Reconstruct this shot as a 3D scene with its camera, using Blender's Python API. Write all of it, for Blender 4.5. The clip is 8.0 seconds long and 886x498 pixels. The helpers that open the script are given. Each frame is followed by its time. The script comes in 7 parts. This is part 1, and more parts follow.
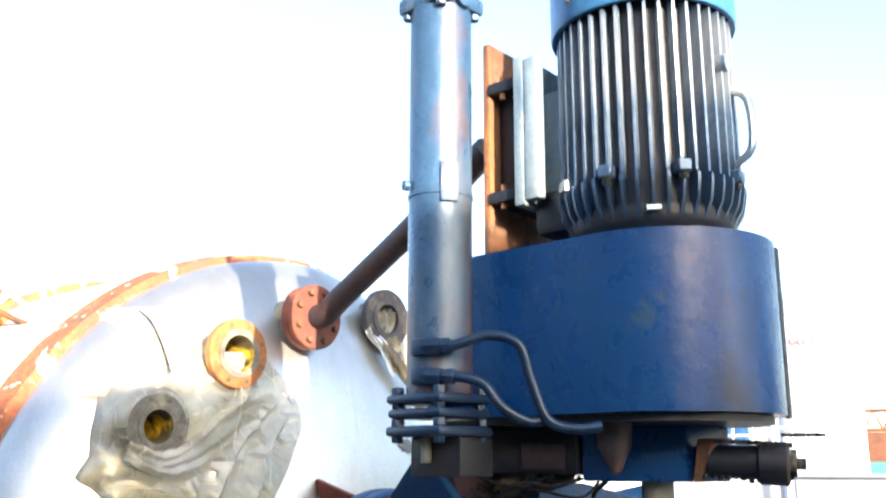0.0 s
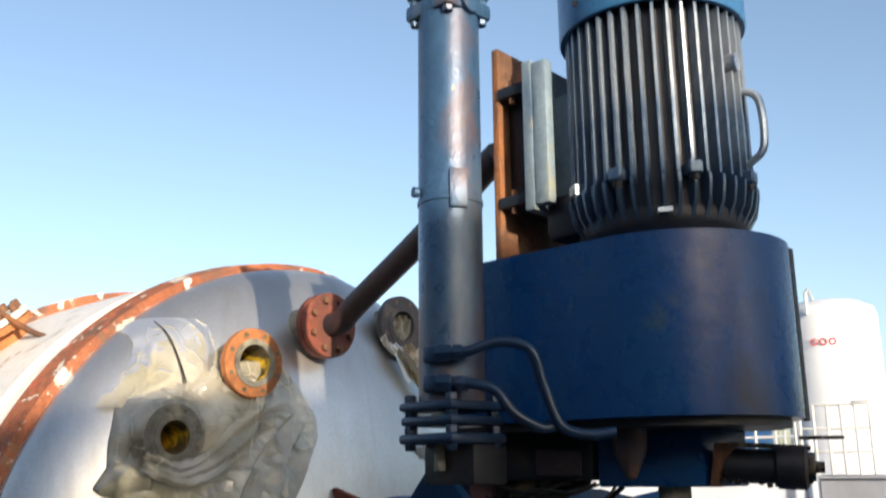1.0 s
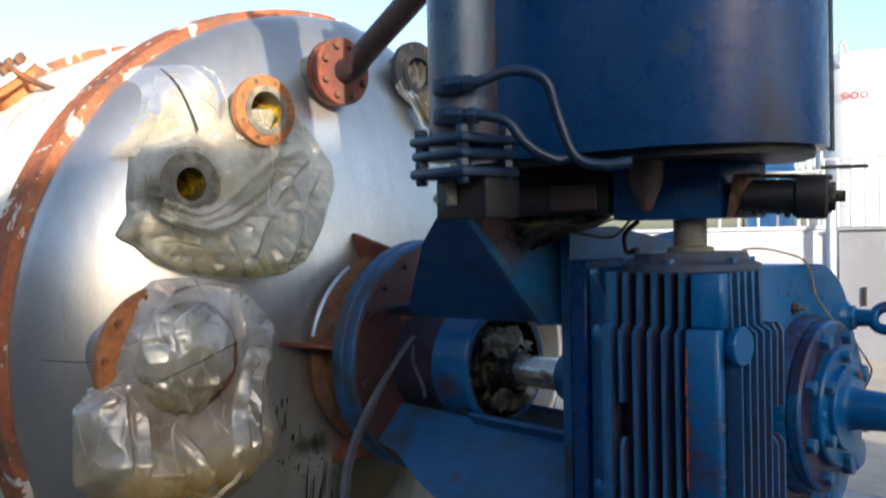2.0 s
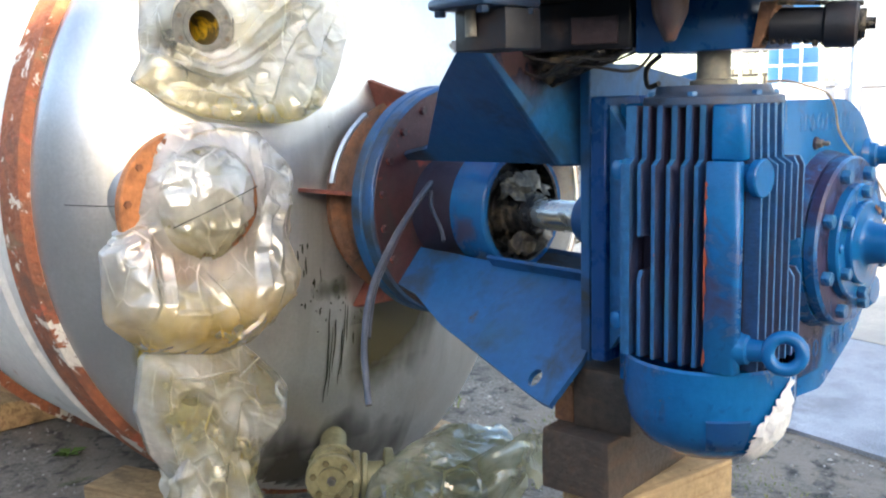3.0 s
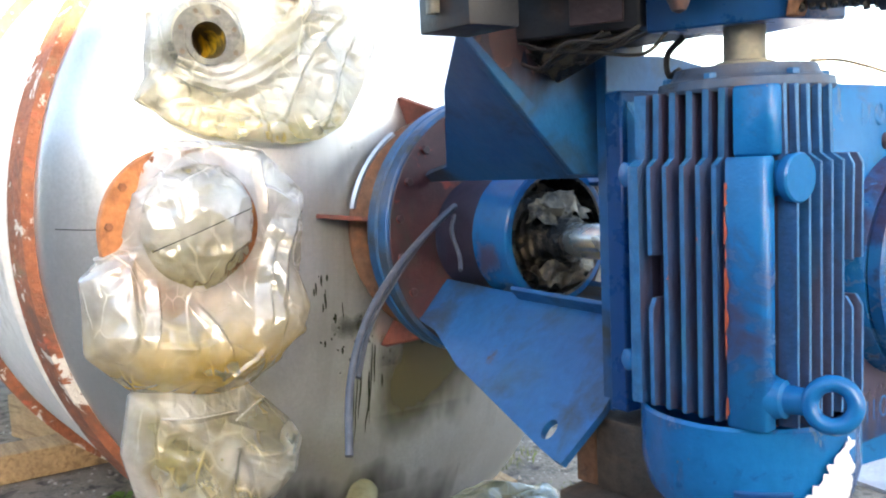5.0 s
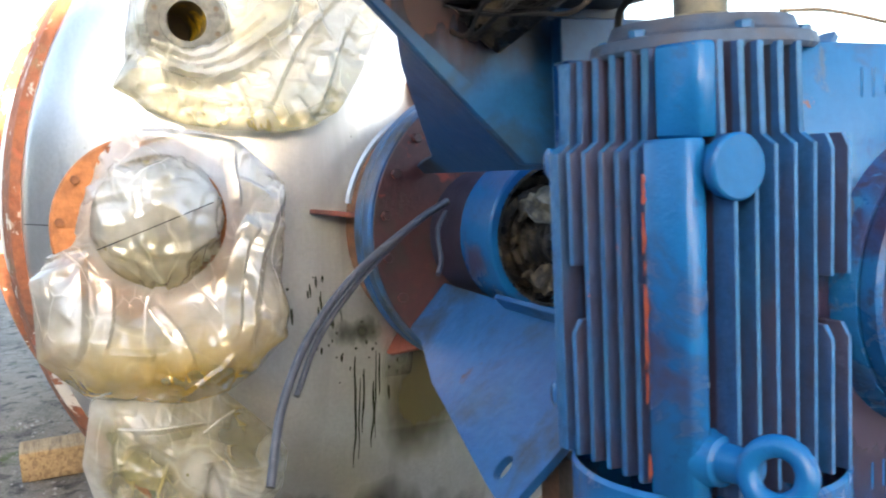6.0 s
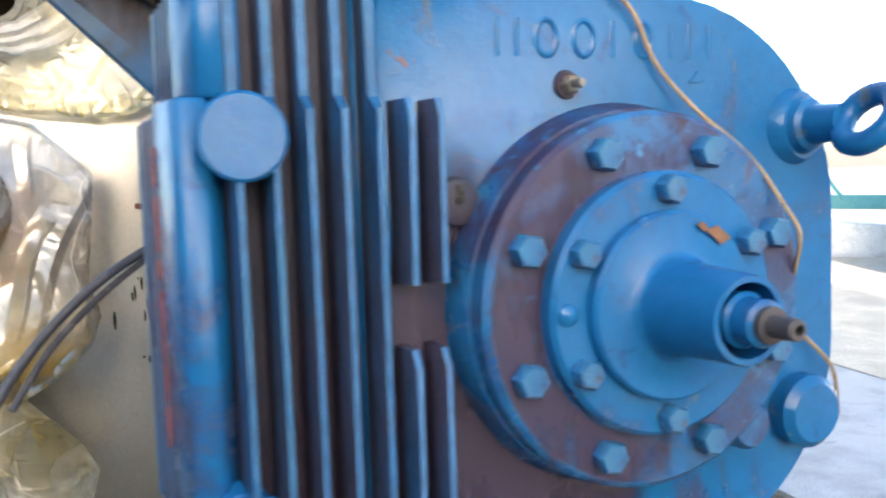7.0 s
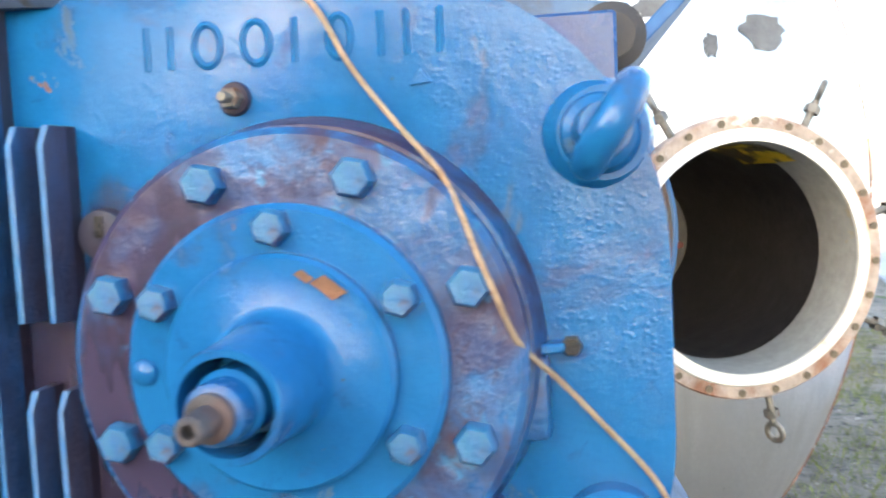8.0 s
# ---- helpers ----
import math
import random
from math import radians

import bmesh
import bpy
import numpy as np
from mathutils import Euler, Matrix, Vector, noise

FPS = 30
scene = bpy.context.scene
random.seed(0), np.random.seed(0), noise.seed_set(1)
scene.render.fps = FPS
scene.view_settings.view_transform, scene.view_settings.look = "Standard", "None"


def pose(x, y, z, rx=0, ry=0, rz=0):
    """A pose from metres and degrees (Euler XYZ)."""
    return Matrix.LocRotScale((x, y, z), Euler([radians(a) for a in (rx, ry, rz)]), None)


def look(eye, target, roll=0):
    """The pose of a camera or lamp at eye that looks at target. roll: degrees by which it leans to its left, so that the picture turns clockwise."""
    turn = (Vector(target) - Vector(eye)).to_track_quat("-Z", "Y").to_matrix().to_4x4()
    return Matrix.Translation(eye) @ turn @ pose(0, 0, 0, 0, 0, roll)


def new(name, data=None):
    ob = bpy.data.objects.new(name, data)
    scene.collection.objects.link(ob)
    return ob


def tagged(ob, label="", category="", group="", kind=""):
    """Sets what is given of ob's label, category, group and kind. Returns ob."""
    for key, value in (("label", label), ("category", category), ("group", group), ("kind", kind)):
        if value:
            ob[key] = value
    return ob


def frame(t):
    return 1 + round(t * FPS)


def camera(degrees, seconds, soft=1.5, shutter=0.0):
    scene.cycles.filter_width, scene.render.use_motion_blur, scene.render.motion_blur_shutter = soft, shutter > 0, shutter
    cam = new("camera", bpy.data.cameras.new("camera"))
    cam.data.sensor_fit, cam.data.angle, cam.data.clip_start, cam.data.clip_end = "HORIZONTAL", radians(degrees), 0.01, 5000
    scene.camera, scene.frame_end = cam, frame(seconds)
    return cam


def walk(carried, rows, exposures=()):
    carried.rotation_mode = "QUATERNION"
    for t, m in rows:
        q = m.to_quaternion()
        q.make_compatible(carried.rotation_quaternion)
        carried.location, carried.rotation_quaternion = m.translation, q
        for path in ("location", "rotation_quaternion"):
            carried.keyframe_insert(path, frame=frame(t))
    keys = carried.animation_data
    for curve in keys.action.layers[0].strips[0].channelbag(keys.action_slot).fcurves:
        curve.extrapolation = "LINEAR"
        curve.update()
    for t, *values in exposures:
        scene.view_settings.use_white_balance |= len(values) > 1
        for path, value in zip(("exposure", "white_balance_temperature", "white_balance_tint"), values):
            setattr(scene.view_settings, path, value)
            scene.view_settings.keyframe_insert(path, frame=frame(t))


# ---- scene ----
cam = camera(52.0, 8.0, 2.0, 0.3)
EXPOSURES = [(t, e, w, 10) for t, e, w in (
    (0.0, 2.5, 6700), (0.3, 2.3, 6800), (0.6, 1.8, 6800), (0.9, 1.15, 6750), (1.2, 0.75, 6700), (1.7, 0.58, 6600), (2.0, 1.35, 6400), (2.2, 1.95, 6500),
    (3.3, 3.05, 6800), (4.7, 3.35, 6850), (5.8, 3.25, 6900), (6.5, 2.95, 6950), (7.0, 3.05, 7050), (7.5, 3.25, 7150), (8.0, 3.35, 7050))]
PATH = [
    (0, (0.825, -2.226, 1.72), (-0.454, -0.762, 2.187), 0.2),
    (0.5, (0.838, -2.246, 1.714), (-0.429, -0.815, 2.302), 0.3),
    (1, (0.833, -2.209, 1.724), (-0.475, -0.773, 2.203), -0.5),
    (1.5, (0.829, -2.171, 1.711), (-0.534, -0.724, 1.931), -1.2),
    (2, (0.804, -2.138, 1.669), (-0.587, -0.701, 1.636), -1.2),
    (2.2, (0.803, -2.129, 1.655), (-0.595, -0.703, 1.551), -1.3),
    (3.3, (0.801, -2.157, 1.588), (-0.597, -0.771, 1.236), -1.7),
    (3.5, (0.802, -2.155, 1.575), (-0.599, -0.771, 1.226), -1.8),
    (4, (0.81, -2.102, 1.536), (-0.616, -0.731, 1.237), -1.9),
    (4.5, (0.797, -1.939, 1.509), (-0.693, -0.628, 1.263), -2.2),
    (4.7, (0.788, -1.854, 1.5), (-0.739, -0.583, 1.273), -2.4),
    (5.8, (0.741, -1.306, 1.469), (-1.01, -0.359, 1.269), -2.6),
    (6, (0.747, -1.207, 1.46), (-1.021, -0.295, 1.254), -2.8),
    (6.5, (0.79, -0.897, 1.42), (-1.02, -0.066, 1.234), -2.8),
    (7, (0.766, -0.574, 1.4), (-1.063, 0.214, 1.215), -1.9),
    (7.5, (0.836, -0.136, 1.41), (-1.142, 0.077, 1.199), -1.6),
    (7.6, (0.82, -0.02, 1.417), (-1.167, 0.016, 1.199), -1.8),
    (7.8, (0.765, 0.132, 1.41), (-1.218, -0.038, 1.219), -2.0),
    (8, (0.71, 0.253, 1.402), (-1.257, -0.074, 1.243), -2.6),
]
walk(cam, [(t, look(eye, target, roll)) for t, eye, target, roll in PATH], EXPOSURES)

# ---------------------------------------------------------------- light
AZ, EL = -22.0, 12.0         # the winter sun, degrees from +x and above the horizon
GROUND = -0.10

world = bpy.data.worlds.new("world")
world.use_nodes = True
scene.world = world
wn = world.node_tree.nodes
sky = wn.new("ShaderNodeTexSky")
sky.sky_type, sky.sun_disc = "NISHITA", False
sky.sun_elevation, sky.sun_rotation = radians(EL), radians(90 - AZ)
sky.air_density, sky.dust_density, sky.ozone_density = 0.85, 2.0, 1.2
wn["Background"].inputs["Strength"].default_value = 0.15
world.node_tree.links.new(sky.outputs[0], wn["Background"].inputs["Color"])

sun = new("sun", bpy.data.lights.new("sun", "SUN"))
sun.data.energy, sun.data.angle, sun.data.color = 4.2, radians(0.55), (1.0, 0.86, 0.68)
_d = Vector((math.cos(radians(EL)) * math.cos(radians(AZ)), math.cos(radians(EL)) * math.sin(radians(AZ)), math.sin(radians(EL))))
sun.matrix_world = look(_d * 30, (0, 0, 0))


# ---------------------------------------------------------------- materials
def surf(name, base, rough=0.5, metal=0.0, layers=(), grain=0.25, grain_scale=40.0, bump=0.15, bump_scale=80.0, spec=0.5, rvar=0.12, pits=0.0):
    """A worn surface. layers: (colour, noise scale, low, high, stretch, roughness) laid over the base one after the other."""
    m = bpy.data.materials.new(name)
    m.use_nodes = True
    nt = m.node_tree
    N, L = nt.nodes, nt.links
    bs = N["Principled BSDF"]
    tc = N.new("ShaderNodeTexCoord")

    def noise_at(scale, stretch=(1, 1, 1), detail=6.0, shift=0.0, dist=0.0):
        mp = N.new("ShaderNodeMapping")
        mp.inputs["Scale"].default_value = stretch
        mp.inputs["Location"].default_value = (shift, shift * 1.7, shift * 0.6)
        L.new(tc.outputs["Object"], mp.inputs["Vector"])
        n = N.new("ShaderNodeTexNoise")
        n.inputs["Scale"].default_value, n.inputs["Detail"].default_value = scale, detail
        n.inputs["Roughness"].default_value, n.inputs["Distortion"].default_value = 0.62, dist
        L.new(mp.outputs[0], n.inputs["Vector"])
        return n.outputs["Fac"]

    def ramp(v, a, b, c=0.0, d=1.0):
        r = N.new("ShaderNodeMapRange")
        for k, x in zip(("From Min", "From Max", "To Min", "To Max"), (a, b, c, d)):
            r.inputs[k].default_value = x
        L.new(v, r.inputs["Value"])
        return r.outputs[0]

    def mixed(f, a, b, blend="MIX"):
        x = N.new("ShaderNodeMix")
        x.data_type, x.blend_type = "RGBA", blend
        for v, s in ((f, x.inputs[0]), (a, x.inputs[6]), (b, x.inputs[7])):
            if isinstance(v, (tuple, float, int)):
                s.default_value = (*v, 1) if isinstance(v, tuple) else v
            else:
                L.new(v, s)
        return x.outputs[2]

    col = (base[0], base[1], base[2])
    g = ramp(noise_at(grain_scale, detail=8), 0.3, 0.7, 1 - grain, 1 + grain)
    big = ramp(noise_at(3.1, detail=4, shift=4.2), 0.3, 0.7, 1 - grain * 0.8, 1 + grain * 0.8)
    mul = N.new("ShaderNodeMath")
    mul.operation = "MULTIPLY"
    L.new(g, mul.inputs[0]), L.new(big, mul.inputs[1])
    gray = N.new("ShaderNodeCombineColor")
    for k in range(3):
        L.new(mul.outputs[0], gray.inputs[k])
    out = mixed(1.0, col, gray.outputs[0], "MULTIPLY")
    r = ramp(noise_at(17, shift=2.0), 0.15, 0.85, max(rough - rvar, 0.03), min(rough + rvar, 1))
    height = noise_at(bump_scale, detail=8, shift=1.0)
    if pits:
        # blisters and pits under the paint, in patches
        vo = N.new("ShaderNodeTexVoronoi")
        vo.inputs["Scale"].default_value = 150.0
        L.new(tc.outputs["Object"], vo.inputs["Vector"])
        spot = N.new("ShaderNodeMath")
        spot.operation = "MULTIPLY"
        L.new(ramp(vo.outputs["Distance"], 0.12, 0.42, 1, 0), spot.inputs[0])
        L.new(ramp(noise_at(4.5, detail=7, shift=7.7), 0.54, 0.70, 0, 1), spot.inputs[1])
        add = N.new("ShaderNodeMath")
        add.operation = "MULTIPLY_ADD"
        L.new(spot.outputs[0], add.inputs[0])
        add.inputs[1].default_value = pits
        L.new(height, add.inputs[2])
        height = add.outputs[0]
    for k, (lc, sc, lo, hi, stretch, lr) in enumerate(layers):
        f = ramp(noise_at(sc, stretch, 9.0, 11.3 * (k + 1), 0.4), lo, hi)
        out = mixed(f, out, lc)
        rm = N.new("ShaderNodeMix")
        L.new(f, rm.inputs[0]), L.new(r, rm.inputs[2])
        rm.inputs[3].default_value = lr
        r = rm.outputs[0]
        hm = N.new("ShaderNodeMath")
        hm.operation = "MULTIPLY_ADD"
        L.new(f, hm.inputs[0])
        hm.inputs[1].default_value = -0.25 if metal < 0.8 else -0.02
        L.new(height, hm.inputs[2])
        height = hm.outputs[0]
    L.new(out, bs.inputs["Base Color"])
    L.new(r, bs.inputs["Roughness"])
    bs.inputs["Metallic"].default_value = metal
    bs.inputs["Specular IOR Level"].default_value = spec
    bp = N.new("ShaderNodeBump")
    bp.inputs["Strength"].default_value, bp.inputs["Distance"].default_value = bump, 0.02
    L.new(height, bp.inputs["Height"])
    L.new(bp.outputs[0], bs.inputs["Normal"])
    return m


ONE = (1, 1, 1)
RUST, PRIMER, WHITE = (0.20, 0.065, 0.022), (0.50, 0.085, 0.03), (0.72, 0.72, 0.70)
gear_blue = surf("gear_blue", (0.004, 0.099, 0.272), 0.22, 0, (
    ((0.006, 0.108, 0.285), 5, 0.50, 0.72, ONE, 0.18),
    ((0.038, 0.038, 0.085), 4.6, 0.55, 0.65, ONE, 0.36),
    ((0.006, 0.066, 0.205), 26, 0.60, 0.68, ONE, 0.26),
    ((0.070, 0.078, 0.070), 9, 0.65, 0.72, (1, 1, 0.7), 0.45),
    ((0.016, 0.022, 0.036), 75, 0.70, 0.73, ONE, 0.6),
    ((0.14, 0.065, 0.05), 17, 0.71, 0.74, ONE, 0.6),
    (PRIMER, 9, 0.745, 0.76, (1, 1, 0.5), 0.6)), grain=0.10, bump=0.14, bump_scale=22, spec=0.32, rvar=0.07, pits=0.36)
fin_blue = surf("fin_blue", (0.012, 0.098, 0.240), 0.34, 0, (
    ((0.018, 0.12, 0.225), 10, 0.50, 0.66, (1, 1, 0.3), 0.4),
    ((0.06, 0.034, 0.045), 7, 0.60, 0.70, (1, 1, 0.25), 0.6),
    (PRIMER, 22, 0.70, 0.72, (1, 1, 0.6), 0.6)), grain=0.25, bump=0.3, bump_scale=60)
# darker blue of the fin sides: grime plus the shade between fins
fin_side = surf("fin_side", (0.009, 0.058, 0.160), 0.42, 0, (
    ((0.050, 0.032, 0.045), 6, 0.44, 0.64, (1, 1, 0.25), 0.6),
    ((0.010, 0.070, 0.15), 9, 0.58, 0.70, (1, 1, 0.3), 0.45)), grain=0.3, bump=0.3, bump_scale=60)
# near-black maroon; at fin roots and core it holds grime and shade together
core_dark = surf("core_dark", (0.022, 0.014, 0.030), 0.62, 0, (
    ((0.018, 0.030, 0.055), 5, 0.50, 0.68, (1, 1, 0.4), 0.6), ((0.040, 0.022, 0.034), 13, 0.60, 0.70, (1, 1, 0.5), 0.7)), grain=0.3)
cap_grey = surf("cap_grey", (0.030, 0.060, 0.115), 0.55, 0, (
    ((0.06, 0.06, 0.075), 9, 0.5, 0.66, ONE, 0.6), ((0.02, 0.018, 0.018), 14, 0.58, 0.68, ONE, 0.4)), grain=0.3, bump=0.3)
guard_blue = surf("guard_blue", (0.002, 0.042, 0.165), 0.27, 0, (
    ((0.010, 0.060, 0.165), 2.2, 0.45, 0.7, (1, 1, 0.3), 0.30),
    ((0.012, 0.022, 0.042), 3.0, 0.52, 0.70, (1, 1, 0.5), 0.42),
    ((0.030, 0.075, 0.13), 7, 0.62, 0.72, (1, 1, 0.6), 0.4),
    ((0.25, 0.26, 0.26), 26, 0.725, 0.74, (1, 1, 0.4), 0.5)), grain=0.14, bump=0.12, bump_scale=18, spec=0.35)
# the pale vertical layer puts the ribs' highlights into the paint
motor_paint = surf("motor_paint", (0.060, 0.105, 0.175), 0.20, 0.35, (
    ((0.26, 0.30, 0.35), 7, 0.54, 0.70, (1, 1, 0.25), 0.25),
    ((0.09, 0.055, 0.045), 6, 0.60, 0.72, (1, 1, 0.4), 0.5)), grain=0.2, bump=0.12)
motor_pale = surf("motor_pale", (0.20, 0.27, 0.33), 0.35, 0.1, (
    ((0.05, 0.10, 0.17), 7, 0.52, 0.66, (1, 1, 0.4), 0.6), ((0.34, 0.33, 0.24), 11, 0.58, 0.70, (1, 1, 0.5), 0.5)), grain=0.2, bump=0.15)
motor_blue = surf("motor_blue", (0.03, 0.125, 0.28), 0.33, 0.1, (
    ((0.16, 0.22, 0.27), 5, 0.55, 0.75, (1, 1, 0.3), 0.4),
    ((0.45, 0.42, 0.28), 30, 0.715, 0.735, (2, 2, 0.6), 0.5)), grain=0.15, bump=0.06)
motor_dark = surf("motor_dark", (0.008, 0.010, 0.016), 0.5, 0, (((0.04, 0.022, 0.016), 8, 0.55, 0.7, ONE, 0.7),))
pipe_paint = surf("pipe_paint", (0.035, 0.085, 0.165), 0.30, 0.25, (
    ((0.12, 0.15, 0.18), 5, 0.48, 0.66, (1, 1, 0.35), 0.33),
    ((0.13, 0.065, 0.04), 4, 0.51, 0.66, (1, 1, 0.3), 0.5),
    ((0.40, 0.36, 0.18), 35, 0.705, 0.73, (2, 2, 0.5), 0.5)), grain=0.18, bump=0.14)
bracket_blue = surf("bracket_blue", (0.008, 0.085, 0.235), 0.40, 0, (
    ((0.018, 0.095, 0.20), 3, 0.45, 0.68, ONE, 0.42),
    ((0.030, 0.036, 0.040), 3.6, 0.50, 0.66, ONE, 0.55),
    ((0.10, 0.05, 0.035), 8, 0.66, 0.74, ONE, 0.7)), grain=0.15, bump=0.12, bump_scale=30)
bracket_brown = surf("bracket_brown", (0.030, 0.026, 0.034), 0.45, 0, (
    ((0.012, 0.045, 0.115), 4, 0.53, 0.66, ONE, 0.42),
    ((0.085, 0.05, 0.038), 6, 0.56, 0.68, ONE, 0.55),
    ((0.10, 0.10, 0.085), 5, 0.66, 0.74, ONE, 0.5)), grain=0.25, bump=0.2, bump_scale=30)
flange_red = surf("flange_red", (0.060, 0.022, 0.022), 0.5, 0, (
    ((0.032, 0.032, 0.026), 5, 0.5, 0.65, ONE, 0.45),
    ((0.28, 0.045, 0.025), 9, 0.60, 0.66, ONE, 0.6),
    ((0.010, 0.04, 0.11), 5, 0.61, 0.66, ONE, 0.45)), bump=0.2)
rusty = surf("rusty", (0.155, 0.075, 0.04), 0.75, 0, (
    ((0.30, 0.11, 0.035), 6, 0.48, 0.66, ONE, 0.8), ((0.05, 0.03, 0.025), 9, 0.58, 0.7, ONE, 0.8)), grain=0.35, bump=0.5)
rust_orange = surf("rust_orange", (0.40, 0.15, 0.052), 0.75, 0, (
    ((0.18, 0.07, 0.03), 7, 0.52, 0.68, ONE, 0.85), ((0.50, 0.26, 0.03), 5, 0.60, 0.72, ONE, 0.75)), grain=0.3, bump=0.4)
rust_red = surf("rust_red", (0.19, 0.05, 0.03), 0.72, 0, (
    ((0.10, 0.04, 0.03), 7, 0.5, 0.68, ONE, 0.8), ((0.33, 0.10, 0.04), 9, 0.62, 0.72, ONE, 0.8)), grain=0.3, bump=0.3)
pipe_brown = surf("pipe_brown", (0.045, 0.026, 0.027), 0.5, 0.1, (
    ((0.03, 0.035, 0.05), 4, 0.48, 0.64, ONE, 0.45), ((0.13, 0.055, 0.03), 9, 0.6, 0.7, ONE, 0.7)), grain=0.25, bump=0.2)
hose_blue = surf("hose_blue", (0.010, 0.030, 0.070), 0.35, 0.15, (((0.07, 0.05, 0.04), 14, 0.58, 0.7, ONE, 0.5),), bump=0.1)
rim_rust = surf("rim_rust", (0.29, 0.095, 0.042), 0.75, 0, (
    ((0.15, 0.075, 0.05), 5, 0.50, 0.64, ONE, 0.8),
    ((0.44, 0.21, 0.04), 3, 0.60, 0.72, ONE, 0.75),
    ((0.15, 0.165, 0.10), 3.2, 0.58, 0.66, ONE, 0.8),
    ((0.40, 0.10, 0.05), 11, 0.58, 0.66, ONE, 0.75),
    ((0.62, 0.58, 0.52), 6, 0.575, 0.605, ONE, 0.6),
    ((0.60, 0.56, 0.50), 22, 0.63, 0.66, ONE, 0.6)), grain=0.32, bump=0.55, bump_scale=40)
dome_metal = surf("dome_metal", (0.62, 0.625, 0.62), 0.31, 0.87, (
    ((0.42, 0.43, 0.42), 5, 0.52, 0.76, (1, 1.6, 0.10), 0.44),
    ((0.52, 0.52, 0.51), 2.6, 0.38, 0.72, (1, 1, 0.5), 0.38),
    ((0.44, 0.42, 0.37), 3.4, 0.54, 0.95, (1, 1.2, 0.25), 0.38),
    ((0.20, 0.19, 0.15), 42, 0.70, 0.75, (1, 1, 0.4), 0.5)), grain=0.10, grain_scale=90, bump=0.05, bump_scale=18, rvar=0.06)
shell_white = surf("shell_white", (0.70, 0.69, 0.66), 0.5, 0.1, (
    ((0.42, 0.40, 0.36), 4, 0.55, 0.7, ONE, 0.6), ((0.36, 0.16, 0.06), 5, 0.66, 0.74, ONE, 0.8)), grain=0.1)
flake_grey = surf("flake_grey", (0.11, 0.115, 0.12), 0.6, 0, ())
nozzle_grey = surf("nozzle_grey", (0.17, 0.165, 0.14), 0.6, 0.2, (
    ((0.33, 0.31, 0.22), 9, 0.5, 0.68, ONE, 0.6), ((0.07, 0.05, 0.04), 7, 0.58, 0.7, ONE, 0.7)), bump=0.25)
nozzle_dark = surf("nozzle_dark", (0.060, 0.056, 0.062), 0.55, 0.2, (
    ((0.13, 0.11, 0.10), 9, 0.52, 0.68, ONE, 0.5), ((0.10, 0.04, 0.03), 7, 0.60, 0.72, ONE, 0.6)), grain=0.2, bump=0.25)
liner_yellow = surf("liner_yellow", (0.10, 0.075, 0.03), 0.5, 0, (
    ((0.03, 0.025, 0.02), 9, 0.5, 0.66, ONE, 0.6), ((0.70, 0.46, 0.02), 8, 0.50, 0.58, ONE, 0.5)), grain=0.3, bump=0.3)
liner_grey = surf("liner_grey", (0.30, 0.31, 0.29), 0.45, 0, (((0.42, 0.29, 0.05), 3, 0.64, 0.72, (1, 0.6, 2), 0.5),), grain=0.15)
# near-black colour that carries the darkness inside the manhole
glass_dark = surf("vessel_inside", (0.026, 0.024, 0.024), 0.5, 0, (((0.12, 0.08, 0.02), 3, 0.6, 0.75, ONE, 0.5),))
man_rust = surf("manhole_rust", (0.36, 0.29, 0.24), 0.7, 0, (
    ((0.24, 0.11, 0.06), 6, 0.50, 0.64, ONE, 0.8), ((0.58, 0.55, 0.50), 8, 0.58, 0.64, ONE, 0.6)), grain=0.25, bump=0.3)
face_white = surf("flange_white", (0.72, 0.70, 0.62), 0.5, 0, (((0.5, 0.40, 0.22), 8, 0.58, 0.7, ONE, 0.6),), grain=0.1)
cover_olive = surf("cover_olive", (0.27, 0.25, 0.135), 0.5, 0.25, (
    ((0.16, 0.13, 0.06), 8, 0.52, 0.68, ONE, 0.6), ((0.25, 0.10, 0.04), 6, 0.62, 0.72, ONE, 0.7)), bump=0.2)
primer_red = surf("primer_red", (0.42, 0.075, 0.03), 0.6, 0, (((0.20, 0.05, 0.03), 30, 0.5, 0.65, ONE, 0.7),))
steel = surf("bright_steel", (0.50, 0.50, 0.47), 0.25, 0.95, (((0.12, 0.10, 0.08), 12, 0.6, 0.72, ONE, 0.5),), grain=0.1, bump=0.04)
oily = surf("oily_black", (0.016, 0.014, 0.012), 0.28, 0.2, (((0.13, 0.10, 0.06), 16, 0.52, 0.64, ONE, 0.30), ((0.30, 0.27, 0.20), 34, 0.66, 0.70, ONE, 0.3)), grain=0.4, bump=0.6, bump_scale=35)
oil_green = surf("oil_green", (0.022, 0.027, 0.012), 0.3, 0, (((0.06, 0.06, 0.025), 14, 0.55, 0.7, ONE, 0.4),), grain=0.3, bump=0.2)
bolt_blue = surf("bolt_blue", (0.008, 0.098, 0.250), 0.28, 0.0, (
    ((0.020, 0.13, 0.26), 26, 0.54, 0.66, ONE, 0.3), ((0.10, 0.12, 0.11), 22, 0.66, 0.74, ONE, 0.4), ((0.060, 0.040, 0.070), 14, 0.58, 0.68, ONE, 0.5), ((0.15, 0.06, 0.04), 30, 0.71, 0.75, ONE, 0.7)), bump=0.3)
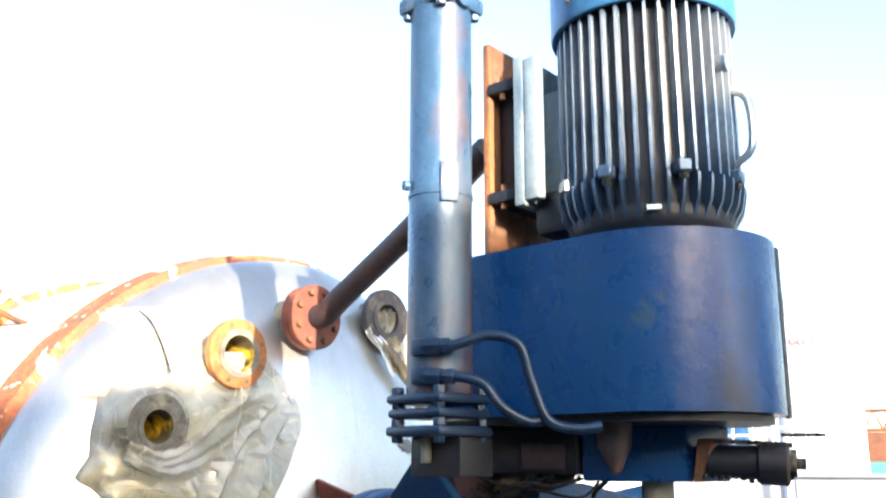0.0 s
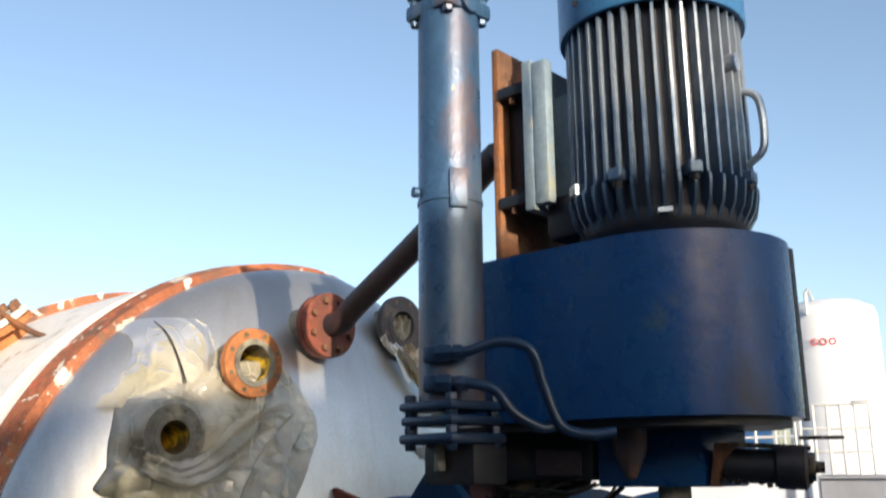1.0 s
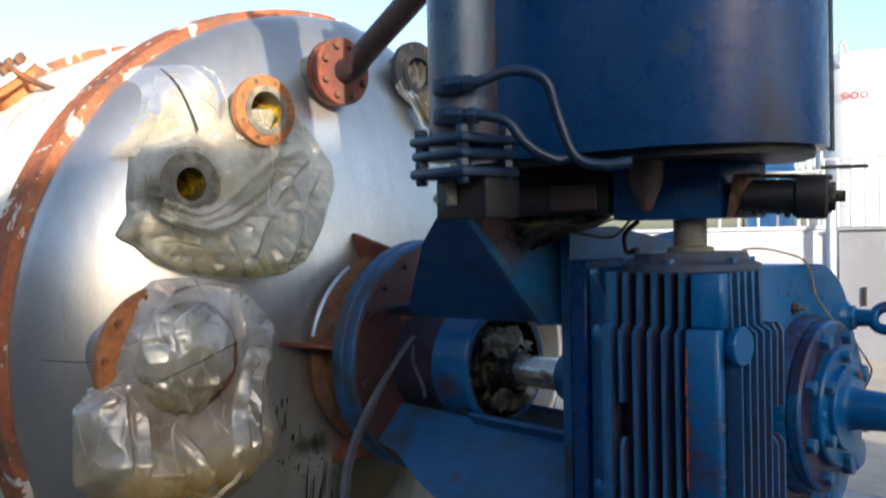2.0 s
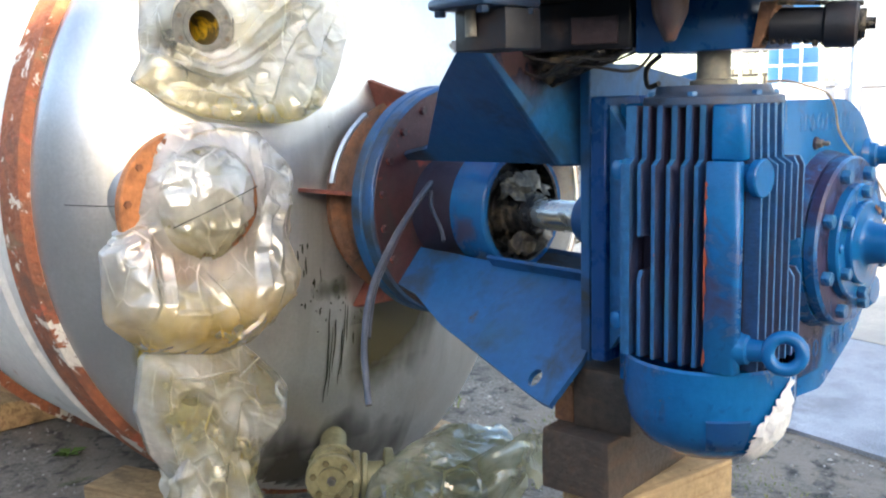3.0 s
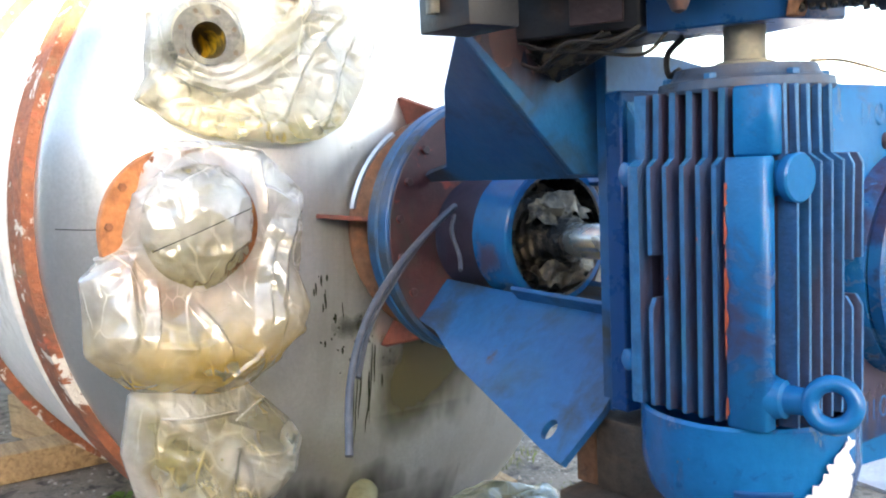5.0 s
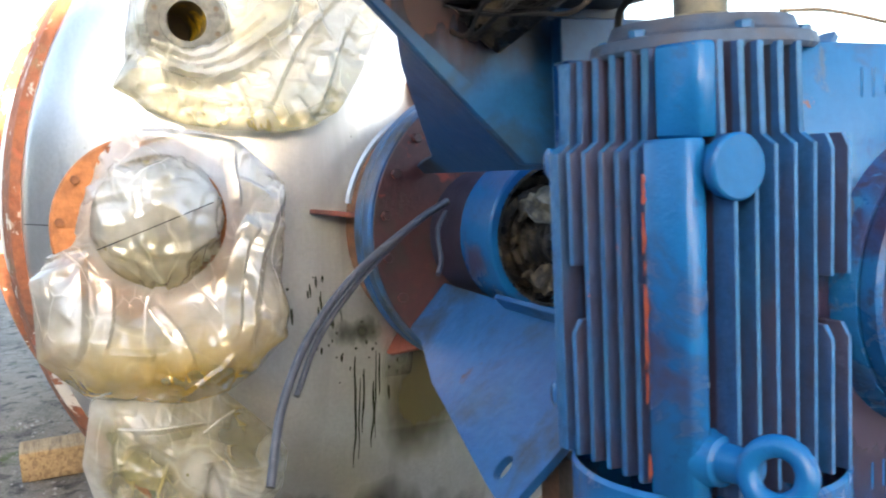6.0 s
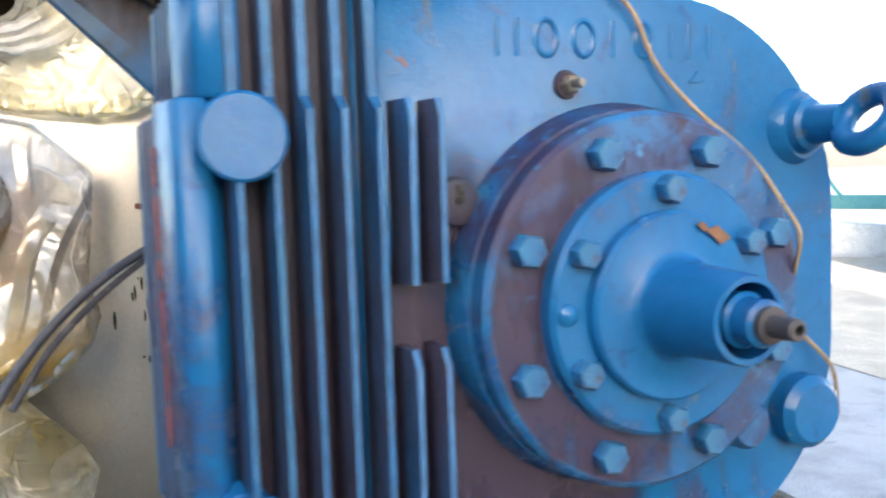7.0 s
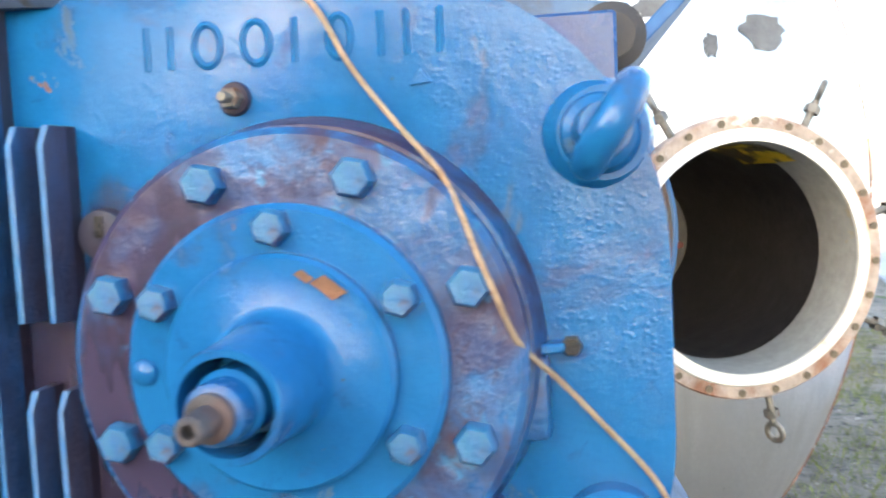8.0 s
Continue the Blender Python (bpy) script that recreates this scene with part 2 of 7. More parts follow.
cover_blue = surf("cover_blue", (0.007, 0.088, 0.245), 0.24, 0, (
    ((0.024, 0.019, 0.062), 5.2, 0.44, 0.58, ONE, 0.42),
    ((0.010, 0.105, 0.27), 9, 0.53, 0.62, ONE, 0.28),
    ((0.030, 0.018, 0.048), 21, 0.54, 0.66, ONE, 0.5),
    ((0.018, 0.13, 0.28), 38, 0.60, 0.66, ONE, 0.35),
    ((0.020, 0.024, 0.038), 80, 0.69, 0.73, ONE, 0.6),
    (PRIMER, 12, 0.745, 0.76, ONE, 0.6)), grain=0.14, bump=0.22, bump_scale=34)
bolt_grey = surf("bolt_grey", (0.18, 0.17, 0.15), 0.5, 0.5, (((0.16, 0.07, 0.03), 30, 0.55, 0.7, ONE, 0.7),), bump=0.2)
grease = surf("greasy_lump", (0.24, 0.19, 0.12), 0.35, 0, (((0.05, 0.040, 0.028), 18, 0.48, 0.60, ONE, 0.3), ((0.45, 0.42, 0.36), 30, 0.64, 0.70, ONE, 0.4)), grain=0.4, bump=0.7, bump_scale=30)
foam = surf("white_foam", (0.62, 0.61, 0.59), 0.8, 0, (((0.16, 0.14, 0.11), 26, 0.66, 0.70, (1, 1, 0.4), 0.8),), grain=0.08, bump=0.5, bump_scale=40)
cable_grey = surf("cable_grey", (0.050, 0.055, 0.070), 0.45, 0, (((0.12, 0.12, 0.13), 20, 0.55, 0.7, ONE, 0.5),), bump=0.1)
cord_tan = surf("cord_tan", (0.33, 0.24, 0.155), 0.8, 0, (((0.22, 0.14, 0.08), 60, 0.5, 0.66, ONE, 0.9),), bump=0.4, bump_scale=300)
wire_dark = surf("wire_dark", (0.03, 0.028, 0.026), 0.5, 0.3, ())
timber = surf("timber", (0.36, 0.245, 0.125), 0.78, 0, (
    ((0.22, 0.14, 0.07), 22, 0.48, 0.64, (0.10, 1.5, 1.5), 0.85), ((0.10, 0.065, 0.04), 5, 0.58, 0.72, (0.4, 1, 1), 0.8)), grain=0.25, bump=0.4, bump_scale=60)
timber_y = surf("timber_pale", (0.40, 0.275, 0.14), 0.78, 0, (
    ((0.25, 0.155, 0.075), 22, 0.48, 0.64, (1.5, 0.10, 1.5), 0.85), ((0.10, 0.06, 0.035), 30, 0.66, 0.72, (1, 1, 0.3), 0.8), ((0.14, 0.085, 0.05), 4, 0.60, 0.72, (1, 0.4, 1), 0.8)), grain=0.22, bump=0.4, bump_scale=60)
timber_end = surf("timber_end", (0.40, 0.29, 0.15), 0.8, 0, (((0.24, 0.16, 0.08), 14, 0.5, 0.66, (1, 1, 0.2), 0.85),), grain=0.25, bump=0.4)
timber_stained = surf("timber_stained", (0.062, 0.045, 0.034), 0.75, 0, (
    ((0.09, 0.055, 0.035), 16, 0.48, 0.64, (1.5, 0.12, 1.5), 0.8), ((0.035, 0.027, 0.022), 3.5, 0.50, 0.62, ONE, 0.55), ((0.17, 0.105, 0.06), 5, 0.58, 0.70, (1, 0.4, 1), 0.8)), grain=0.3, bump=0.4, bump_scale=60)
timber_oily = surf("timber_oily", (0.065, 0.045, 0.032), 0.6, 0, (((0.17, 0.09, 0.05), 7, 0.55, 0.7, (0.4, 1, 1), 0.7),), grain=0.35, bump=0.4)
dirt = surf("dirt", (0.155, 0.138, 0.115), 0.95, 0, (
    ((0.22, 0.19, 0.155), 1.4, 0.45, 0.65, ONE, 0.95), ((0.035, 0.033, 0.028), 9, 0.52, 0.66, ONE, 0.9),
    ((0.06, 0.085, 0.022), 2.6, 0.62, 0.70, ONE, 0.95)), grain=0.5, grain_scale=55, bump=0.9, bump_scale=28)
pebble = surf("pebble", (0.34, 0.32, 0.29), 0.9, 0, (((0.08, 0.075, 0.065), 6, 0.45, 0.6, ONE, 0.9),), grain=0.4, bump=0.3)
asphalt = surf("road_concrete", (0.27, 0.29, 0.33), 0.72, 0, (
    ((0.36, 0.37, 0.40), 0.7, 0.45, 0.65, ONE, 0.7), ((0.17, 0.18, 0.20), 5, 0.58, 0.72, ONE, 0.6)), grain=0.4, grain_scale=120, bump=0.5, bump_scale=140)
grass_mat = surf("grass", (0.17, 0.20, 0.06), 0.8, 0, (((0.22, 0.19, 0.08), 2.0, 0.5, 0.66, ONE, 0.85),), grain=0.4)
weed_green = surf("weed_green", (0.10, 0.19, 0.02), 0.7, 0, ())
tank_white = surf("tank_white", (0.50, 0.54, 0.61), 0.55, 0, (((0.42, 0.45, 0.51), 0.5, 0.45, 0.65, (1, 1, 0.3), 0.6),), grain=0.06, bump=0.02)
wall_grey = surf("wall_grey", (0.20, 0.22, 0.275), 0.7, 0, (((0.16, 0.175, 0.215), 0.8, 0.45, 0.66, (1, 1, 0.4), 0.75),), grain=0.1, bump=0.05)
panel_white = surf("panel_white", (0.36, 0.40, 0.48), 0.6, 0, (((0.30, 0.33, 0.39), 0.6, 0.5, 0.66, (1, 1, 0.4), 0.65),), grain=0.06, bump=0.02)
tank_blue = surf("tank_blue", (0.10, 0.33, 0.62), 0.45, 0, (((0.16, 0.40, 0.66), 1.0, 0.45, 0.66, (1, 1, 0.3), 0.5),), grain=0.08, bump=0.02)
galvanised = surf("galvanised", (0.50, 0.52, 0.54), 0.5, 0.4, (((0.38, 0.39, 0.40), 6, 0.5, 0.66, ONE, 0.55),), grain=0.12, bump=0.04)
beam_teal = surf("beam_teal", (0.06, 0.26, 0.28), 0.55, 0, (((0.20, 0.13, 0.08), 3, 0.6, 0.7, ONE, 0.7),), grain=0.15)
boom_green = surf("boom_green", (0.085, 0.105, 0.095), 0.5, 0, (((0.16, 0.17, 0.15), 3, 0.5, 0.66, ONE, 0.6),), grain=0.2)
beam_rust = surf("beam_rust", (0.15, 0.06, 0.035), 0.8, 0, (((0.08, 0.04, 0.03), 3, 0.5, 0.66, ONE, 0.8),))
sign_red = surf("sign_red", (0.45, 0.02, 0.03), 0.5, 0, ())
# kept dark so the unseen walls throw little light back
shade_wall = surf("shade_wall", (0.13, 0.135, 0.14), 0.7, 0, (((0.09, 0.09, 0.09), 0.6, 0.45, 0.66, (1, 1, 0.4), 0.75),))


def film(name, tint, body, see=0.45, rough=0.16, stain=(0.42, 0.34, 0.06), shine=0.30, crease=0.5, settled=None):
    """Thin crumpled polythene: mostly clear, partly milky, glossy, with yellow stains."""
    m = bpy.data.materials.new(name)
    m.use_nodes = True
    N, L = m.node_tree.nodes, m.node_tree.links
    out = N["Material Output"]
    tc = N.new("ShaderNodeTexCoord")

    def noise_at(scale, detail):
        no = N.new("ShaderNodeTexNoise")
        no.inputs["Scale"].default_value, no.inputs["Detail"].default_value = scale, detail
        L.new(tc.outputs["Object"], no.inputs["Vector"])
        return no.outputs["Fac"]

    def ramp(v, a, b, c, d):
        rp = N.new("ShaderNodeMapRange")
        for k, x in zip(("From Min", "From Max", "To Min", "To Max"), (a, b, c, d)):
            rp.inputs[k].default_value = x
        L.new(v, rp.inputs["Value"])
        return rp.outputs[0]

    mx = N.new("ShaderNodeMix")
    mx.data_type = "RGBA"
    mx.inputs[6].default_value, mx.inputs[7].default_value = (*body, 1), (*stain, 1)
    amount = ramp(noise_at(5.0, 7), 0.42, 0.64, 0, 1)
    if settled:
        axis = N.new("ShaderNodeSeparateXYZ")
        L.new(tc.outputs["Object"], axis.inputs[0])
        level = N.new("ShaderNodeMath")
        level.operation = "MULTIPLY_ADD"
        L.new(noise_at(9.0, 5), level.inputs[0])
        level.inputs[1].default_value = 0.22
        L.new(axis.outputs["Z"], level.inputs[2])
        both = N.new("ShaderNodeMath")
        both.operation, both.use_clamp = "MULTIPLY_ADD", True
        L.new(amount, both.inputs[0])
        both.inputs[1].default_value = 0.22
        L.new(ramp(level.outputs[0], settled[0] + 0.11, settled[1] + 0.11, 0.9, 0.0), both.inputs[2])
        amount = both.outputs[0]
    L.new(amount, mx.inputs[0])
    wv = N.new("ShaderNodeTexNoise")
    wv.inputs["Scale"].default_value, wv.inputs["Detail"].default_value = 4.0, 2.0
    L.new(tc.outputs["Object"], wv.inputs["Vector"])

    def vec(op, a, b):
        v = N.new("ShaderNodeVectorMath")
        v.operation = op
        for s, x in zip(v.inputs, (a, b)):
            if isinstance(x, tuple):
                s.default_value = x
            else:
                L.new(x, s)
        return v.outputs["Value"] if op == "DOT_PRODUCT" else v.outputs[0]

    bent = vec("ADD", tc.outputs["Object"], vec("MULTIPLY", vec("SUBTRACT", wv.outputs["Color"], (0.5, 0.5, 0.5)), (0.22, 0.22, 0.22)))

    def panels(scale, stretch):
        """Height of flat panels, each tilted its own way, that meet in sharp folds."""
        vo = N.new("ShaderNodeTexVoronoi")
        vo.inputs["Scale"].default_value = scale
        at = vec("MULTIPLY", bent, stretch)
        L.new(at, vo.inputs["Vector"])
        return vec("DOT_PRODUCT", vec("SUBTRACT", vo.outputs["Color"], (0.5, 0.5, 0.5)), vec("SUBTRACT", at, vo.outputs["Position"]))

    def math2(op, a, b, c=None):
        m2 = N.new("ShaderNodeMath")
        m2.operation = op
        for s, x in zip(m2.inputs, (a, b, c)):
            if x is None:
                continue
            if isinstance(x, float):
                s.default_value = x
            else:
                L.new(x, s)
        return m2.outputs[0]

    def folds(scale, stretch, width, lo, hi):
        """Thin fold lines, broken off here and there."""
        vo = N.new("ShaderNodeTexVoronoi")
        vo.feature = "DISTANCE_TO_EDGE"
        vo.inputs["Scale"].default_value = scale
        L.new(vec("MULTIPLY", bent, stretch), vo.inputs["Vector"])
        return math2("MULTIPLY", ramp(vo.outputs["Distance"], 0.0, width, 1, 0), ramp(noise_at(scale * 1.1, 2), lo, hi, 0, 1))

    fold_mask = math2("MAXIMUM", folds(5.0, (1, 1.3, 0.45), 0.035, 0.44, 0.56), math2("MULTIPLY", folds(13, (1, 1, 0.6), 0.05, 0.50, 0.62), 0.6))
    height = math2("MULTIPLY_ADD", panels(5.5, (1, 1.2, 0.5)), 0.20, math2("MULTIPLY", fold_mask, 0.004))
    bp = N.new("ShaderNodeBump")
    bp.inputs["Strength"].default_value, bp.inputs["Distance"].default_value = 1.0, crease * 2.2
    L.new(height, bp.inputs["Height"])
    df, tr, gl, clear = (N.new("ShaderNodeBsdf" + k) for k in ("Diffuse", "Translucent", "Glossy", "Transparent"))
    L.new(mx.outputs[2], df.inputs["Color"]), L.new(mx.outputs[2], tr.inputs["Color"])
    gl.inputs["Roughness"].default_value, gl.inputs["Color"].default_value = rough, (0.9, 0.9, 0.9, 1)
    for s in (df, tr, gl):
        L.new(bp.outputs[0], s.inputs["Normal"])
    clear.inputs["Color"].default_value = (*tint, 1)
    fr = N.new("ShaderNodeFresnel")
    fr.inputs["IOR"].default_value = 1.5
    L.new(bp.outputs[0], fr.inputs["Normal"])

    def mixed(f, x, y):
        s = N.new("ShaderNodeMixShader")
        if isinstance(f, float):
            s.inputs[0].default_value = f
        else:
            L.new(f, s.inputs[0])
        L.new(x, s.inputs[1]), L.new(y, s.inputs[2])
        return s.outputs[0]

    milk = mixed(0.45, df.outputs[0], tr.outputs[0])
    through_ = math2("MULTIPLY", ramp(noise_at(6.0, 4), 0.35, 0.65, max(see - 0.22, 0), min(see + 0.2, 1)), math2("MULTIPLY_ADD", fold_mask, -0.75, 1.0))
    body_s = mixed(through_, milk, clear.outputs[0])
    gf = N.new("ShaderNodeMath")
    gf.operation = "MULTIPLY_ADD"
    L.new(fr.outputs[0], gf.inputs[0])
    gf.inputs[1].default_value, gf.inputs[2].default_value = 0.9, shine * 0.25
    L.new(mixed(gf.outputs[0], body_s, gl.outputs[0]), out.inputs["Surface"])
    return m


film_milky = film("film_milky", (0.97, 0.96, 0.88), (0.80, 0.77, 0.66), 0.50, 0.16, stain=(0.50, 0.42, 0.12), shine=0.30, crease=0.40, settled=(-0.22, 0.00))
film_dull = film("film_dull", (0.96, 0.95, 0.90), (0.60, 0.58, 0.50), 0.26, 0.5, stain=(0.42, 0.39, 0.26), shine=0.06, crease=0.22)
film_clear = film("film_clear", (0.97, 0.95, 0.88), (0.86, 0.84, 0.78), 0.42, 0.12, stain=(0.64, 0.43, 0.08), shine=0.34, crease=0.26, settled=(-0.15, 0.08))
film_grimy = film("film_grimy", (0.96, 0.95, 0.88), (0.74, 0.72, 0.65), 0.48, 0.14, stain=(0.46, 0.38, 0.15), shine=0.12, crease=0.20)
film_taut = film("film_taut", (0.97, 0.96, 0.91), (0.82, 0.81, 0.76), 0.40, 0.10, stain=(0.58, 0.47, 0.14), shine=0.45, crease=0.26, settled=(0.02, 0.22))
film_white = film("film_white", (0.97, 0.96, 0.92), (0.80, 0.78, 0.71), 0.38, 0.20, stain=(0.68, 0.62, 0.42), shine=0.25, crease=0.25)
film_green = film("film_green", (0.92, 0.93, 0.82), (0.48, 0.48, 0.36), 0.34, 0.16, stain=(0.20, 0.20, 0.08), shine=0.3, crease=0.3)
film_brown = film("film_brown", (0.70, 0.60, 0.40), (0.10, 0.07, 0.035), 0.25, 0.3, stain=(0.26, 0.17, 0.03), shine=0.15, crease=0.3)
sludge = surf("yellow_sludge", (0.50, 0.36, 0.09), 0.5, 0, (((0.62, 0.54, 0.30), 7, 0.45, 0.62, ONE, 0.5), ((0.30, 0.16, 0.05), 9, 0.60, 0.72, ONE, 0.6)), grain=0.15, bump=0.2, bump_scale=12)


def stain(name, colour, rough, centre, spread, streak=0.0):
    """A soaked-in stain that thins out unevenly towards its edge; centre and spread in metres."""
    m = bpy.data.materials.new(name)
    m.use_nodes = True
    N, L = m.node_tree.nodes, m.node_tree.links
    bs, out = N["Principled BSDF"], N["Material Output"]
    bs.inputs["Base Color"].default_value, bs.inputs["Roughness"].default_value = (*colour, 1), rough
    tc, mp, ln = N.new("ShaderNodeTexCoord"), N.new("ShaderNodeMapping"), N.new("ShaderNodeVectorMath")
    mp.vector_type = "TEXTURE"
    mp.inputs["Location"].default_value, mp.inputs["Scale"].default_value = centre, spread
    L.new(tc.outputs["Object"], mp.inputs["Vector"])
    ln.operation = "LENGTH"
    L.new(mp.outputs[0], ln.inputs[0])
    no, md, rg = N.new("ShaderNodeTexNoise"), N.new("ShaderNodeMath"), N.new("ShaderNodeMapRange")
    no.inputs["Scale"].default_value, no.inputs["Detail"].default_value = 4.0 + 14 * streak, 7.0
    st = N.new("ShaderNodeMapping")
    st.inputs["Scale"].default_value = (1, 1.6 + 1.5 * streak, 0.5 - 0.15 * streak)
    L.new(tc.outputs["Object"], st.inputs["Vector"]), L.new(st.outputs[0], no.inputs["Vector"])
    md.operation = "MULTIPLY_ADD"
    L.new(no.outputs["Fac"], md.inputs[0])
    md.inputs[1].default_value = 1.6 + 2.4 * streak
    L.new(ln.outputs["Value"], md.inputs[2])
    for k, x in zip(("From Min", "From Max", "To Min", "To Max"), (1.15 + 1.1 * streak, 1.75 + 1.1 * streak, 0.85, 0.0)):
        rg.inputs[k].default_value = x
    L.new(md.outputs[0], rg.inputs["Value"])
    tr, mx = N.new("ShaderNodeBsdfTransparent"), N.new("ShaderNodeMixShader")
    L.new(rg.outputs[0], mx.inputs[0]), L.new(tr.outputs[0], mx.inputs[1]), L.new(bs.outputs[0], mx.inputs[2])
    L.new(mx.outputs[0], out.inputs["Surface"])
    return m


# ---------------------------------------------------------------- mesh tools
def axes(d):
    d = Vector(d).normalized()
    u = d.cross(Vector((0, 0, 1)))
    if u.length < 1e-4:
        u = Vector((1, 0, 0))
    u.normalize()
    return d, u, u.cross(d)


def lathe(bm, prof, p0, d, seg=40, turn=0.0, arc=360.0):
    """Turn a profile of (distance along d, radius) round the line from p0 along d."""
    d, u, v = axes(d)
    p0 = Vector(p0)
    n = seg if arc >= 360 else seg + 1
    rings = []
    for s, r in prof:
        if r < 1e-6:
            rings.append([bm.verts.new(p0 + d * s)])
        else:
            rings.append([bm.verts.new(p0 + d * s + (u * math.cos(a) + v * math.sin(a)) * r)
                          for a in (radians(turn + arc * k / seg) for k in range(n))])
    for a, b in zip(rings, rings[1:]):
        for k in range(seg):
            j = (k + 1) % len(a) if len(a) > 1 else 0
            i = (k + 1) % len(b) if len(b) > 1 else 0
            vs = [a[k % len(a)], b[k % len(b)], b[i], a[j]]
            vs = [x for n_, x in enumerate(vs) if x not in vs[:n_]]
            if len(vs) > 2:
                bm.faces.new(vs)
    return bm


def disc(bm, p0, d, r, h, seg=40, c=0.004):
    """A solid disc with eased edges."""
    c = min(c, h * 0.4, r * 0.4)
    return lathe(bm, [(0, 0), (0, r - c), (c, r), (h - c, r), (h, r - c), (h, 0)], p0, d, seg)


def ring(bm, p0, d, r0, r1, h, seg=48, c=0.004):
    """A flat ring of inner radius r0 and outer radius r1."""
    return lathe(bm, [(0, r0), (0, r1 - c), (c, r1), (h - c, r1), (h, r1 - c), (h, r0), (0, r0)], p0, d, seg)


def box(bm, lo, hi, bev=0.004, turn=None):
    vs = [bm.verts.new((x, y, z)) for x in (lo[0], hi[0]) for y in (lo[1], hi[1]) for z in (lo[2], hi[2])]
    fs = [bm.faces.new([vs[k] for k in q]) for q in ((0, 1, 3, 2), (4, 6, 7, 5), (0, 4, 5, 1), (2, 3, 7, 6), (0, 2, 6, 4), (1, 5, 7, 3))]
    if bev:
        es = list({e for f in fs for e in f.edges})
        res = bmesh.ops.bevel(bm, geom=es, offset=bev, segments=2, profile=0.5, affect="EDGES", clamp_overlap=True)
        vs = list({v for f in res["faces"] for v in f.verts} | {v for v in vs if v.is_valid})
    if turn is not None:
        bmesh.ops.transform(bm, matrix=turn, verts=[v for v in vs if v.is_valid])
    return bm


def prism(bm, pts, way, bev=0.003):
    """A plate: the outline pts (in space, in one plane) thickened by the vector way."""
    way = Vector(way)
    a = [bm.verts.new(Vector(p)) for p in pts]
    b = [bm.verts.new(Vector(p) + way) for p in pts]
    fs = [bm.faces.new(a), bm.faces.new(b[::-1])]
    n = len(a)
    for k in range(n):
        fs.append(bm.faces.new((a[k], b[k], b[(k + 1) % n], a[(k + 1) % n])))
    if bev:
        bmesh.ops.bevel(bm, geom=list({e for f in fs for e in f.edges}), offset=bev, segments=1, profile=0.5, affect="EDGES", clamp_overlap=True)
    return bm


def bend(pts, steps=8):
    """A smooth line through the points."""
    P = [Vector(p) for p in pts]
    P = [P[0] * 2 - P[1]] + P + [P[-1] * 2 - P[-2]]
    out = []
    for k in range(1, len(P) - 2):
        for s in range(steps):
            t = s / steps
            out.append(0.5 * ((2 * P[k]) + (P[k + 1] - P[k - 1]) * t + (2 * P[k - 1] - 5 * P[k] + 4 * P[k + 1] - P[k + 2]) * t * t
                              + (3 * P[k] - P[k - 1] - 3 * P[k + 1] + P[k + 2]) * t ** 3))
    return out + [P[-2]]


def tube(bm, pts, r, seg=10, closed=False):
    pts = [Vector(p) for p in pts]
    n = len(pts)
    up = None
    rings = []
    for k, p in enumerate(pts):
        a, b = (pts[(k - 1) % n], pts[(k + 1) % n]) if closed else (pts[max(k - 1, 0)], pts[min(k + 1, n - 1)])
        d = (b - a).normalized()
        if up is None:
            up = axes(d)[1]
        up = (up - d * up.dot(d)).normalized()
        v = d.cross(up)
        rr = r[k] if isinstance(r, (list, tuple)) else r
        rings.append([bm.verts.new(p + (up * math.cos(2 * math.pi * j / seg) + v * math.sin(2 * math.pi * j / seg)) * rr) for j in range(seg)])
    for k in range(n if closed else n - 1):
        a, b = rings[k], rings[(k + 1) % n]
        for j in range(seg):
            bm.faces.new((a[j], b[j], b[(j + 1) % seg], a[(j + 1) % seg]))
    if not closed:
        bm.faces.new(rings[0][::-1]), bm.faces.new(rings[-1])
    return bm


def circle(c, n, r, k=36):
    """Points of a circle round c, square to n."""
    d, u, v = axes(n)
    return [Vector(c) + (u * math.cos(2 * math.pi * j / k) + v * math.sin(2 * math.pi * j / k)) * r for j in range(k)]


def hexhead(bm, p, d, af, h, washer=0.0, turn=0.0):
    """A hexagon bolt head with its chamfer, and a washer under it."""
    r = af / 2 / math.cos(math.pi / 6)
    s = 0.0
    if washer:
        lathe(bm, [(0, 0), (0, washer), (0.004, washer), (0.004, 0)], p, d, 16)
        s = 0.004
    lathe(bm, [(s, r), (s + h * 0.8, r), (s + h, r * 0.84), (s + h, 0)], p, d, 6, turn)
    return bm


def crumple(bm, amount, size, seed):
    off = Vector((seed * 3.7, seed * 1.3, seed * 2.1))
    for v in bm.verts:
        q = v.co * size + off
        v.co += Vector((noise.noise(q), noise.noise(q + Vector((7, 0, 0))), noise.noise(q + Vector((0, 9, 0))))) * amount
    return bm


def mesh_of(name, bm, material, angle=38):
    bmesh.ops.recalc_face_normals(bm, faces=bm.faces[:])
    me = bpy.data.meshes.new(name)
    bm.to_mesh(me)
    bm.free()
    me.materials.append(material)
    me.polygons.foreach_set("use_smooth", [True] * len(me.polygons))
    me.set_sharp_from_angle(angle=radians(angle))
    return me


def thing(name, base, label, category, group="", kind=""):
    ob = new(name)
    ob.empty_display_size = 0.1
    ob.location = base
    return tagged(ob, label, category, group, kind)


def origin_of(ob):
    p = Vector((0, 0, 0))
    while ob:
        p += ob.location
        ob = ob.parent
    return p


